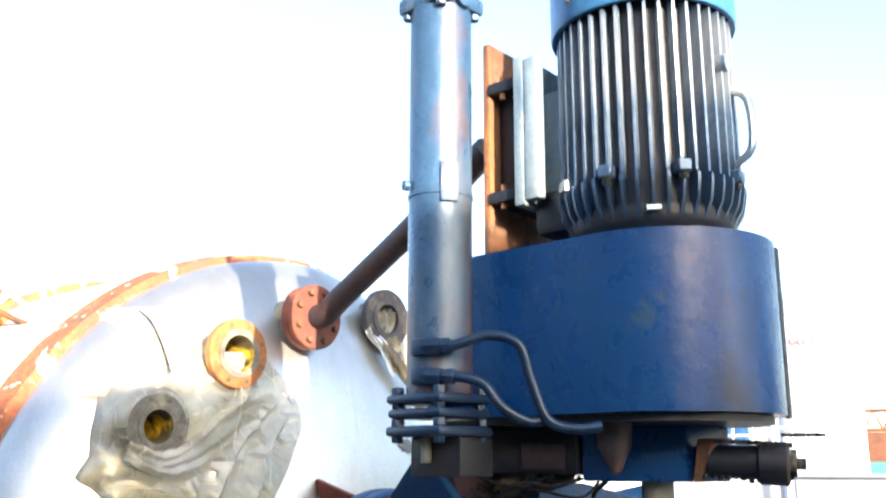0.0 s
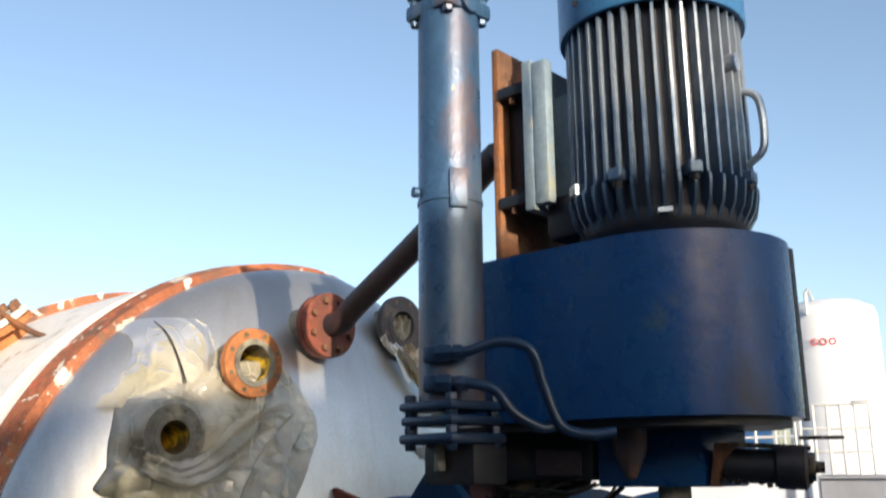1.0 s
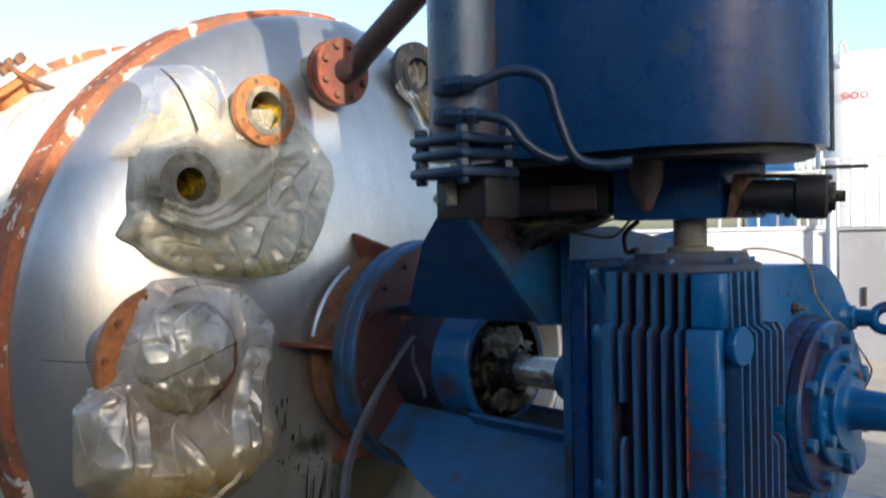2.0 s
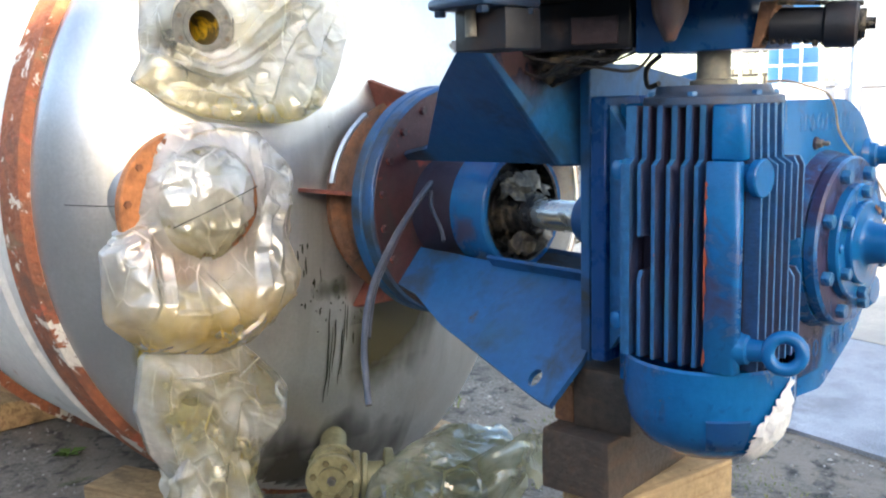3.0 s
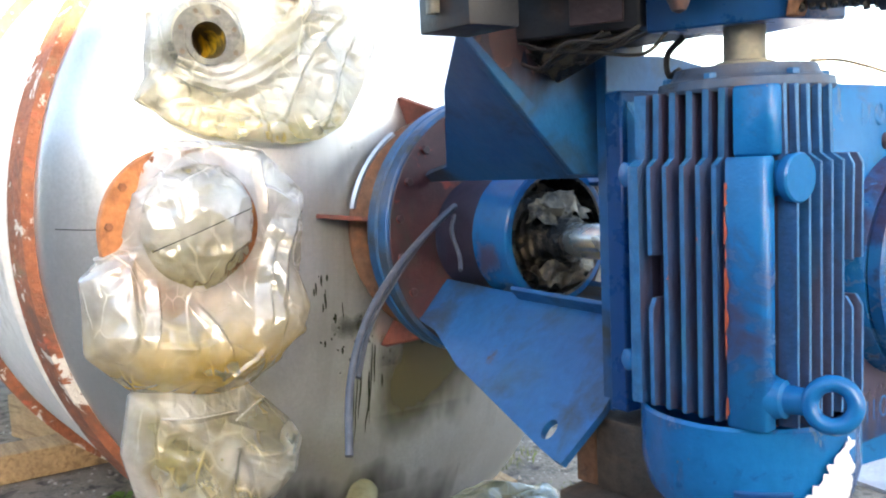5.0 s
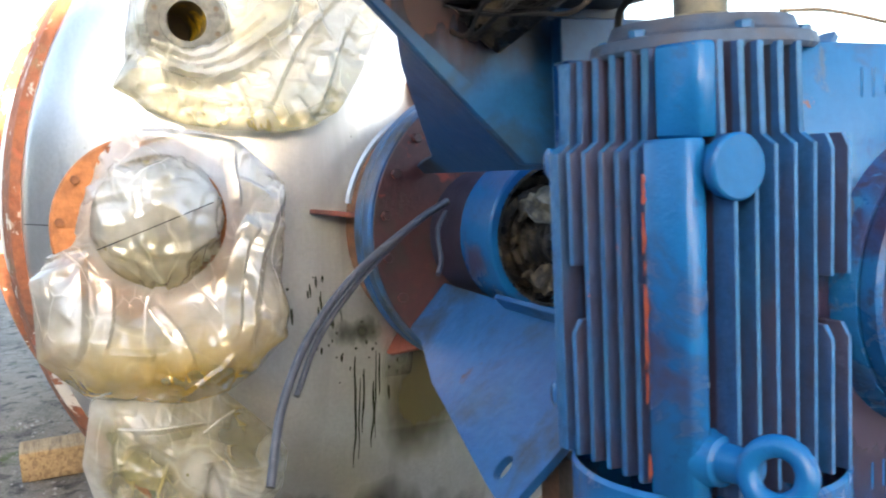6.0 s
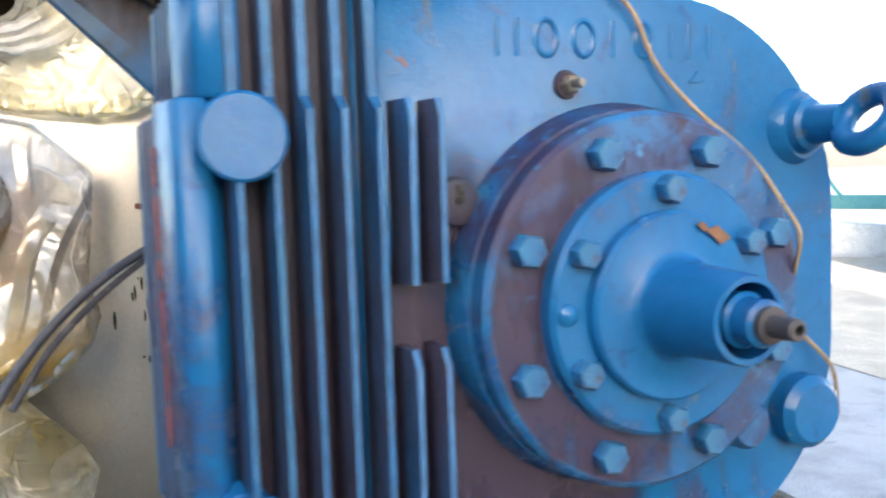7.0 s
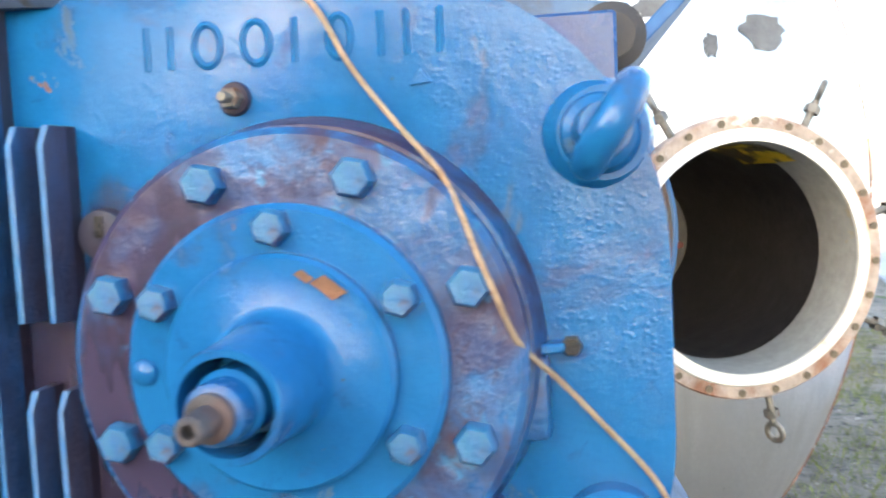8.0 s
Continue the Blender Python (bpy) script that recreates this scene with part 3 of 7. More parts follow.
def part(name, bm, material, parent, label="", angle=38):
    """One mesh object under a thing or under a part; bm is in world metres."""
    o = origin_of(parent)
    bmesh.ops.translate(bm, vec=-o, verts=bm.verts[:])
    ob = new(name, mesh_of(name, bm, material, angle))
    ob.parent = parent
    return tagged(ob, label)


def solid(name, bm, material, label="", category="", group="", kind="", base=(0, 0, 0), angle=38):
    """A thing of one mesh."""
    bmesh.ops.translate(bm, vec=-Vector(base), verts=bm.verts[:])
    ob = new(name, mesh_of(name, bm, material, angle))
    ob.location = base
    return tagged(ob, label, category, group, kind)


def B():
    return bmesh.new()


def rad(deg, r, cy=0.0, cz=1.25):
    """A point (y, z) at an angle from straight up, positive towards +y."""
    return cy + r * math.sin(radians(deg)), cz + r * math.cos(radians(deg))


# ---------------------------------------------------------------- ground and yard
def ground_height(x, y):
    return GROUND + 0.016 * noise.noise(Vector((x * 1.3, y * 1.3, 0))) + 0.006 * noise.noise(Vector((x * 6, y * 6, 3)))


def sheet(x0, x1, y0, y1, step, z, skip=None):
    bm = B()
    nx, ny = int((x1 - x0) / step), int((y1 - y0) / step)
    grid = [[bm.verts.new((x0 + i * step, y0 + j * step, z(x0 + i * step, y0 + j * step))) for j in range(ny + 1)] for i in range(nx + 1)]
    for i in range(nx):
        for j in range(ny):
            bm.faces.new((grid[i][j], grid[i + 1][j], grid[i + 1][j + 1], grid[i][j + 1]))
    return bm


ground_bm = sheet(-8, 8, -8, 8, 0.08, ground_height)
edge = [e for e in ground_bm.edges if e.is_boundary]
out = bmesh.ops.extrude_edge_only(ground_bm, edges=edge)["geom"]
for v in [g for g in out if isinstance(g, bmesh.types.BMVert)]:
    k = 900 / max(abs(v.co.x), abs(v.co.y))
    v.co = Vector((v.co.x * k, v.co.y * k, GROUND - 0.02))
solid("ground", ground_bm, dirt, "trodden brown dirt and gravel yard", "ground", kind="structure")

road_bm = sheet(-60, 60, 1.95, 3.75, 0.6, lambda x, y: GROUND + 0.024)
for v in road_bm.verts:
    v.co.y += 0.16 * v.co.x * -1 + 0.05 * noise.noise(Vector((v.co.x * 1.5, v.co.y, 5)))
skirt = bmesh.ops.extrude_edge_only(road_bm, edges=[e for e in road_bm.edges if e.is_boundary])["geom"]
for v in [g for g in skirt if isinstance(g, bmesh.types.BMVert)]:
    v.co.z -= 0.07
solid("road", road_bm, asphalt, "pale grey concrete road strip beside the yard", "road", kind="structure")
apron_bm = sheet(-60, 60, 3.75, 60.75, 3.0, lambda x, y: GROUND + 0.028)
for v in apron_bm.verts:
    v.co.y += 0.16 * v.co.x * -1
apron_mat = surf("concrete", (0.42, 0.38, 0.32), 0.85, 0, (((0.30, 0.28, 0.25), 0.9, 0.45, 0.66, ONE, 0.85),), grain=0.2, bump=0.2)
solid("pavement", apron_bm, apron_mat, "pale concrete apron of the works yard", "pavement", kind="structure")


def pebbles():
    rng = random.Random(5)
    bm = B()
    for _ in range(5200):
        x, y = rng.uniform(-5.5, 0.8), rng.uniform(-2.2, 2.4)
        if x > -1.6 and -0.9 < y < 0.2 and rng.random() < 0.3:
            continue
        s = 0.004 + 0.012 * rng.random() ** 2.2
        c = Vector((x, y, ground_height(x, y) + s * 0.2))
        vs = [bm.verts.new(c + Vector((px * s * rng.uniform(0.7, 1.3), py * s * rng.uniform(0.7, 1.3), pz * s * 0.7)))
              for px, py, pz in ((1, 0, 0), (-1, 0, 0), (0, 1, 0), (0, -1, 0), (0, 0, 1), (0, 0, -1))]
        for a, b, c_ in ((0, 2, 4), (2, 1, 4), (1, 3, 4), (3, 0, 4), (2, 0, 5), (1, 2, 5), (3, 1, 5), (0, 3, 5)):
            bm.faces.new((vs[a], vs[b], vs[c_]))
    return bm


solid("gravel", pebbles(), pebble, "loose small stones strewn over the dirt", "gravel", kind="stuff")


def grass():
    rng = random.Random(8)
    bm = B()
    n = 0
    while n < 9000:
        x, y = rng.uniform(-7.5, -0.6), rng.uniform(0.7, 2.8)
        if y > 1.75 - 0.16 * x * 1.0 or noise.noise(Vector((x * 1.4, y * 1.4, 2))) < -0.12:
            n += 0.25
            continue
        n += 1
        h, w, a = rng.uniform(0.02, 0.07) * (1 if x < -2.6 else 0.4), rng.uniform(0.002, 0.004), rng.uniform(0, 6.28)
        p = Vector((x, y, ground_height(x, y) - 0.004))
        s, l = Vector((math.cos(a), math.sin(a), 0)), Vector((rng.uniform(-1, 1), rng.uniform(-1, 1), 0)) * h * 0.6
        vs = [bm.verts.new(p - s * w), bm.verts.new(p + s * w), bm.verts.new(p + l * 0.4 + Vector((0, 0, h * 0.6)) + s * w * 0.7), bm.verts.new(p + l + Vector((0, 0, h)))]
        bm.faces.new((vs[0], vs[1], vs[2])), bm.faces.new((vs[0], vs[2], vs[3]))
    return bm


solid("grass", grass(), grass_mat, "thin yellow-green grass along the road edge", "grass", kind="stuff")


def weed(x, y, seed):
    rng = random.Random(seed)
    bm = B()
    for k in range(16):
        a, l = rng.uniform(0, 6.28), rng.uniform(0.05, 0.09)
        d = Vector((math.cos(a), math.sin(a), 0))
        s = Vector((-d.y, d.x, 0)) * l * 0.22
        p = Vector((x, y, ground_height(x, y)))
        vs = [bm.verts.new(q) for q in (p, p + d * l * 0.5 + s + Vector((0, 0, 0.025)), p + d * l + Vector((0, 0, rng.uniform(0.005, 0.03))), p + d * l * 0.5 - s + Vector((0, 0, 0.022)))]
        bm.faces.new(vs)
    return solid("weed", bm, weed_green, "small bright green weed growing in the dirt", "weed", base=(x, y, GROUND))


weed(-3.61, -0.45, 1)

# an unseen tall shed assumed behind the camera, whose shade covers the lower half of the machine
east_bm = B()
box(east_bm, (9.0, -6.1, GROUND - 0.1), (13.0, -0.5, 4.45), 0)
solid("wall_east", east_bm, shade_wall, "unseen plain dark wall that shades the machine", "wall", kind="structure")
# unseen wall added to keep the sun off the bund walls
northeast_bm = B()
box(northeast_bm, (9.0, 8.0, GROUND - 0.1), (13.0, 22.0, 4.4), 0)
solid("wall_northeast", northeast_bm, shade_wall, "unseen plain dark wall added to shade the bund walls", "wall", kind="structure")
# unseen wall added to block sky light from the south
south_bm = B()
box(south_bm, (-9.0, -9.0, GROUND - 0.1), (12.9, -6.2, 3.7), 0)
solid("wall_south", south_bm, shade_wall, "unseen plain dark wall added to hold back sky light", "wall", kind="structure")


def far(az, dist, z=0.0, eye=(0.83, -2.2)):
    """A place in the yard by its bearing and distance."""
    return eye[0] + dist * math.cos(radians(az)), eye[1] + dist * math.sin(radians(az)), z


def storage_tank():
    x, y, _ = far(109.2, 19.0)
    t = thing("storage_tank", (x, y, GROUND), "tall white cylindrical gas tank with red lettering", "tank")
    top = 5.0
    bm = lathe(B(), [(0, 0), (0, 0.88), (top - 0.35, 0.88), (top - 0.2, 0.84), (top - 0.06, 0.6), (top, 0.25), (top + 0.01, 0)], (x, y, GROUND + 0.02), (0, 0, 1), 56)
    part("shell", bm, tank_white, t)
    bm = tube(B(), [(x - 0.05, y - 0.55, top - 0.15), (x - 0.05, y - 0.8, top + 0.05), (x - 0.05, y - 0.92, top - 0.05), (x - 0.05, y - 0.92, top - 0.45)], 0.03, 8)
    part("vent_pipe", bm, galvanised, t)
    v = Vector((0.83 - x, -2.2 - y, 0)).normalized()
    s = Vector((-v.y, v.x, 0))
    for k in (-1, 0, 1):
        c = Vector((x, y, 4.02)) + v * 0.885 + s * (k * 0.16 - 0.12)
        bm = tube(B(), circle(c, v, 0.055, 20), 0.013, 6, True)
        part("letter_bar", bm, sign_red, t, "red lettering reduced to plain strokes")
    bm = box(B(), (-0.16, -0.03, 0), (0.16, 0.03, 0.04), 0.004, Matrix.Translation(Vector((x, y, 2.9)) + v * 0.9 + s * 0.4))
    part("bracket", bm, tank_white, t)


storage_tank()


def blue_tank():
    x, y, _ = far(114.2, 21)
    t = thing("blue_tank", (x, y, GROUND), "light blue upright tank behind the railing", "tank")
    part("shell", lathe(B(), [(0, 0), (0, 0.5), (3.4, 0.5), (3.5, 0.45), (3.56, 0)], (x, y, GROUND + 0.02), (0, 0, 1), 40), tank_blue, t)
    for z in (1.5, 2.2, 2.9):
        part("hoop", ring(B(), (x, y, z), (0, 0, 1), 0.49, 0.512, 0.03, 40), tank_blue, t)


blue_tank()


def yard_block(az0, az1, dist, top, mat, name, label):
    a, b = Vector(far(az0, dist)), Vector(far(az1, dist))
    d = (b - a)
    n = Vector((-d.y, d.x, 0)).normalized() * (1 if Vector((-d.y, d.x, 0)).dot(Vector((0, 1, 0))) > 0 else -1)
    t = thing(name, ((a.x + b.x) / 2, (a.y + b.y) / 2, GROUND), label, "bund wall")
    bm = prism(B(), [a + Vector((0, 0, GROUND)), b + Vector((0, 0, GROUND)), b + n * 1.6 + Vector((0, 0, GROUND)), a + n * 1.6 + Vector((0, 0, GROUND))], (0, 0, top - GROUND), 0.02)
    part("wall", bm, mat, t)
    cap = prism(B(), [a - n * 0.04 + Vector((0, 0, top + 0.004)), b - n * 0.04 + Vector((0, 0, top + 0.004)), b + n * 1.6 + Vector((0, 0, top + 0.004)), a + n * 1.6 + Vector((0, 0, top + 0.004))], (0, 0, 0.05), 0.01)
    part("coping", cap, mat, t)
    return t, a, b, n


blk, pa, pb, pn = yard_block(126.0, 111.2, 13.2, 1.62, panel_white, "bund_wall", "white painted low bund wall of the tank farm")
blk2, qa, qb, qn = yard_block(110.6, 98.0, 13.0, 1.60, wall_grey, "plant_cabinet", "pale grey steel plant cabinet with a dark latch")
part("latch", box(B(), (-0.02, -0.02, -0.12), (0.02, 0.02, 0.12), 0.004, Matrix.Translation(Vector(far(109.2, 12.95, 0.75)))), wire_dark, blk2)
post_bm = lathe(B(), [(0, 0), (0, 0.05), (2.25, 0.05), (2.25, 0)], far(110.9, 12.9, GROUND), (0, 0, 1), 12)
solid("gate_post", post_bm, panel_white, "white round post between wall and cabinet", "post", base=far(110.9, 12.9, GROUND))


def railing(az0, az1, dist, z0, h, posts, name="railing"):
    a, b = Vector(far(az0, dist)), Vector(far(az1, dist))
    t = thing(name, ((a.x + b.x) / 2, (a.y + b.y) / 2, z0), "galvanised tube railing on top of the bund", "railing", "yard railings")
    for k in range(posts):
        p = a.lerp(b, k / (posts - 1))
        part("post", tube(B(), [(p.x, p.y, z0), (p.x, p.y, z0 + h)], 0.022, 8), galvanised, t)
    for f in (0.33, 0.66, 1.0):
        part("rail", tube(B(), [(a.x, a.y, z0 + h * f), (b.x, b.y, z0 + h * f)], 0.018, 8), galvanised, t)


railing(118.2, 111.6, 13.6, 1.67, 0.75, 7)
railing(111.3, 107.6, 13.9, 1.65, 0.95, 6)
railing(112.6, 111.4, 14.2, 1.67, 1.2, 4)


def lattice(az0, az1, dist, z0, z1, n, mat, name, label):
    a, b = Vector(far(az0, dist)), Vector(far(az1, dist))
    t = thing(name, ((a.x + b.x) / 2, (a.y + b.y) / 2, z0), label, "gantry")
    for z in (z0, z1):
        part("chord", tube(B(), [(a.x, a.y, z), (b.x, b.y, z)], 0.045, 6), mat, t)
    for k in range(n):
        p, q = a.lerp(b, k / n), a.lerp(b, (k + 0.5) / n)
        w = a.lerp(b, (k + 1) / n)
        part("brace", tube(B(), [(p.x, p.y, z0), (q.x, q.y, z1), (w.x, w.y, z0)], 0.03, 6), mat, t)
    return t


g = lattice(107.6, 92, 24, 2.6, 3.05, 16, beam_rust, "gantry", "rusty lattice gantry beam over a brown girder")
a, b = Vector(far(107.6, 24)), Vector(far(92, 24))
part("girder", prism(B(), [(a.x, a.y, 1.9), (b.x, b.y, 1.9), (b.x, b.y, 2.55), (a.x, a.y, 2.55)], (0, 0.3, 0), 0.01), beam_rust, g)
part("panel", prism(B(), [(a.x, a.y + 0.02, GROUND), (b.x, b.y + 0.02, GROUND), (b.x, b.y + 0.02, 1.85), (a.x, a.y + 0.02, 1.85)], (0, 0.25, 0), 0.01), beam_teal, g)
cg = lattice(118.0, 113.5, 30, 2.05, 2.75, 9, wire_dark, "conveyor_gantry", "far dark lattice walkway on posts")
for az in (118.0, 115.7, 113.5):
    p = far(az, 30)
    part("post", tube(B(), [(p[0], p[1], GROUND), (p[0], p[1], 2.1)], 0.05, 6), wire_dark, cg)


def far_frame():
    x, y, _ = far(133, 15)
    t = thing("lifting_frame", (x, y, GROUND), "teal steel lifting frame lying on the far yard", "frame")
    e = Vector((math.sin(radians(133)), -math.cos(radians(133)), 0))
    c = Vector((x, y, 0))
    part("beam", prism(B(), [c - e * 0.2 + Vector((0, 0, 0.62)), c + e * 4 + Vector((0, 0, 0.55)), c + e * 4 + Vector((0, 0, 0.75)), c - e * 0.2 + Vector((0, 0, 0.82))], (0, 0.15, 0), 0.01), beam_teal, t)
    part("skid", prism(B(), [c - e * 0.2 + Vector((0, 0, GROUND)), c + e * 4 + Vector((0, 0, GROUND)), c + e * 4 + Vector((0, 0, 0.2)), c + Vector((0, 0, 0.5))], (0, 0.2, 0), 0.01), galvanised, t)
    part("brace", tube(B(), [c + Vector((0, 0, 2.3)), c + e * 1.1 + Vector((0, 0, 0.75))], 0.03, 6), beam_teal, t)
    part("brace", tube(B(), [c + e * 2.4 + Vector((0, 0, 0.7)), c + e * 3.3 + Vector((0, 0, 1.6))], 0.03, 6), galvanised, t)


far_frame()


def boom():
    """A grey-green lifting boom laid over trestles beyond the vessel."""
    a, b = Vector((-8.0, 4.2, 0.70)), Vector((-10.2, 6.9, 0.16))
    t = thing("crane_boom", (a.x, a.y, GROUND), "grey-green tapered crane boom resting on trestles", "boom")
    part("tube", tube(B(), [a + (a - b) * 0.5, a, a.lerp(b, 0.5), b, b + (b - a) * 0.4], [0.20, 0.17, 0.13, 0.09, 0.06], 14), boom_green, t, "grey-green tapered tube")
    for q in (-0.45, 0.25, 0.95):
        p = a.lerp(b, q)
        part("trestle", prism(B(), [(p.x - 0.25, p.y, GROUND), (p.x + 0.25, p.y, GROUND), (p.x + 0.06, p.y, p.z - 0.10), (p.x - 0.06, p.y, p.z - 0.10)], (0, 0.08, 0), 0.004), boom_green, t)
    part("cable", tube(B(), bend([a + Vector((0, 0, -0.16)), a.lerp(b, 0.4) + Vector((0, 0, -0.28)), b + Vector((0, 0, -0.14))], 6), 0.03, 6), wire_dark, t)


boom()

# ---------------------------------------------------------------- the vessel
VY, VZ = 0.16, 1.29           # the vessel's own axis
VA, VB, VX = 1.245, 0.45, -2.065   # dished end: radius, depth, where it begins
MAN_C = Vector((-1.36, 0.588, 1.192))
MAN_D = Vector((1, 0.30, 0.0)).normalized()


FLAT = 0.70                   # the shell is out of round, pressed in on the road side


def vr(y, z):
    """Distance from the vessel's axis, as a share of the out-of-round section."""
    return math.hypot((y - VY) / (FLAT if y > VY else 1.0), z - VZ)


def pressed(bm):
    for v in bm.verts:
        if v.co.y > VY:
            v.co.y = VY + (v.co.y - VY) * FLAT
    return bm


def dome_x(r):
    return VX + VB * math.sqrt(max(0.0, 1 - (r / VA) ** 2))


vessel = thing("pressure_vessel", (-3.6, VY, GROUND), "large steel reactor vessel lying on its side, rusty rim band", "vessel")

head = lathe(B(), [(dome_x(VA * math.sin(a)) - VX, VA * math.sin(a)) for a in (math.pi / 2 * k / 96 for k in range(96, -1, -1))], (VX, VY, VZ), (1, 0, 0), 240)
pressed(head)


def cut_round(bm, c, d, r):
    """Open a round hole in the dished end where a nozzle of axis c, d goes through."""
    c, d = Vector(c), Vector(d).normalized()

    def off(p):
        return (p - c) - d * (p - c).dot(d)

    bmesh.ops.delete(bm, geom=[f for f in bm.faces if off(f.calc_center_median()).length < r and f.calc_center_median().x > VX], context="FACES")
    for v in bm.verts:
        o = off(v.co)
        if v.is_boundary and v.co.x > VX + 0.02 and o.length < r * 1.5:
            v.co += o.normalized() * (r - o.length)
            v.co.x = dome_x(vr(v.co.y, v.co.z))


cut_round(head, MAN_C, MAN_D, 0.262)
for y, z, r in ((-0.667, 1.838, 0.066), (-0.382, 2.088, 0.076), (0.373, 2.303, 0.074)):
    cut_round(head, (-1.7, y, z), (1, 0, 0), r)
part("dished_end", head, dome_metal, vessel, "bare grey metal dished end with dark drip stains")
part("shell", pressed(lathe(B(), [(0, VA + 0.002), (-0.3, VA + 0.012), (-0.32, VA + 0.03), (-4.6, VA + 0.03), (-4.95, 1.0), (-5.1, 0.4), (-5.12, 0)], (VX - 0.02, VY, VZ), (1, 0, 0), 120)), shell_white, vessel, "dull white cylindrical shell")
part("rim_band", pressed(lathe(B(), [(0.015, VA - 0.03), (0.02, VA + 0.002), (0.0, VA + 0.03), (-0.115, VA + 0.045), (-0.125, VA + 0.03), (-0.125, VA - 0.005)], (VX - 0.02, VY, VZ), (1, 0, 0), 140)), rim_rust, vessel, "flaking orange-rust rim band")
part("shell_band", pressed(lathe(B(), [(0, VA + 0.02), (0, VA + 0.075), (-0.10, VA + 0.075), (-0.10, VA + 0.02)], (-3.25, VY, VZ), (1, 0, 0), 120)), rim_rust, vessel, "rusty stiffening band")
# agitator nozzle
COLLAR_TURN = 5.0
NY, NZ = 0.05, 1.262
neck = lathe(B(), [(-0.22, 0.345), (0.02, 0.325), (0.07, 0.31), (0.225, 0.31), (0.225, 0.0)], (-1.66, NY, NZ), (1, 0, 0), 72)
part("agitator_neck", neck, rusty, vessel, "rusty neck of the agitator opening")
part("neck_collar", lathe(B(), [(0, 0.31), (0, 0.342), (0.012, 0.350), (0.03, 0.335), (0.04, 0.31)], (-1.60, NY, NZ), (1, 0, 0), 72), rusty, vessel, "weld collar")
part("bright_arc", lathe(B(), [(0, 0.312), (0.0, 0.352), (0.010, 0.357), (0.020, 0.350), (0.024, 0.312)], (-1.60, NY, NZ), (1, 0, 0), 30, COLLAR_TURN + 8, 46), dome_metal, vessel, "brighter metal arc on part of the collar")
part("agitator_flange", ring(B(), (-1.437, NY, NZ), (1, 0, 0), 0.29, 0.388, 0.047, 80, 0.005), bracket_blue, vessel, "thick blue flange of the vessel")
for deg in (-15, -82, -150, 40, 98, 155):
    n = Vector((0, math.sin(radians(deg)), math.cos(radians(deg))))
    s = Vector((0, math.cos(radians(deg)), -math.sin(radians(deg))))
    o = Vector((0, NY, NZ))
    pts = [o + n * 0.30 + Vector((-1.68, 0, 0)), o + n * 0.43 + Vector((-1.665, 0, 0)), o + n * 0.43 + Vector((-1.635, 0, 0)), o + n * 0.368 + Vector((-1.439, 0, 0)), o + n * 0.30 + Vector((-1.439, 0, 0))]
    part("gusset", prism(B(), [p - s * 0.007 for p in pts], s * 0.014, 0.002), rust_red, vessel, "rusty triangular gusset plate")


def bolt_ring(c, d, r, n, turn, maker, mat, parent, name="bolt"):
    """n alike bolts on a circle, sharing one mesh."""
    d, u, v = axes(d)
    me = None
    for k in range(n):
        a = radians(turn + 360 * k / n)
        p = Vector(c) + (u * math.cos(a) + v * math.sin(a)) * r
        if me is None:
            bm = maker()
            me = mesh_of(name, bm, mat)
        ob = new(name, me)
        ob.parent = parent
        ob.location = p - origin_of(parent)


def nozzle(c, r, bore, thick, mat, holes, label, depth=0.2, liner=liner_yellow, name="nozzle", turn=22.5, back=None, face=nozzle_grey):
    """A flanged stub standing square off the end: neck, flange, lined bore and black discs that stand for bolt holes.
    """
    c = Vector(c)
    rr = vr(c.y, c.z)
    start = dome_x(min(rr, VA * 0.995)) - 0.06 if back is None else back
    nz = part(name, lathe(B(), [(0, bore + 0.02), (c.x - thick - start, bore + 0.02)], (start, c.y, c.z), (1, 0, 0), 40), nozzle_grey, vessel, label)
    fl = ring(B(), (c.x - thick, c.y, c.z), (1, 0, 0), bore, r, thick, 56, 0.003)
    part("flange", fl, mat, nz)
    part("raised_face", ring(B(), (c.x - 0.002, c.y, c.z), (1, 0, 0), bore, bore + (r - bore) * 0.36, 0.006, 48, 0.001), face, nz)
    part("bore", lathe(B(), [(0.0, bore), (-depth, bore * 0.97), (-depth, 0)], (c.x - 0.001, c.y, c.z), (1, 0, 0), 40), liner, nz)
    # no holes are cut: black discs carry their darkness as colour
    bolt_ring((c.x - 0.003, c.y, c.z), (1, 0, 0), bore + (r - bore) * 0.66, holes, turn, lambda: lathe(B(), [(0, r * 0.075), (0.0045, r * 0.075), (0.0045, 0)], (0, 0, 0), (1, 0, 0), 12), oily, nz, "hole_disc")
    return nz


nozzle((-1.69, -0.667, 1.838), 0.103, 0.052, 0.028, nozzle_grey, 8, "grey flanged nozzle poking out of its wrapping")
nozzle((-1.69, -0.382, 2.088), 0.117, 0.062, 0.030, rust_orange, 8, "orange rusty open nozzle flange")
nozzle((-1.74, 0.373, 2.303), 0.122, 0.060, 0.032, nozzle_dark, 8, "dark grey open nozzle flange", liner=nozzle_dark, face=nozzle_dark)
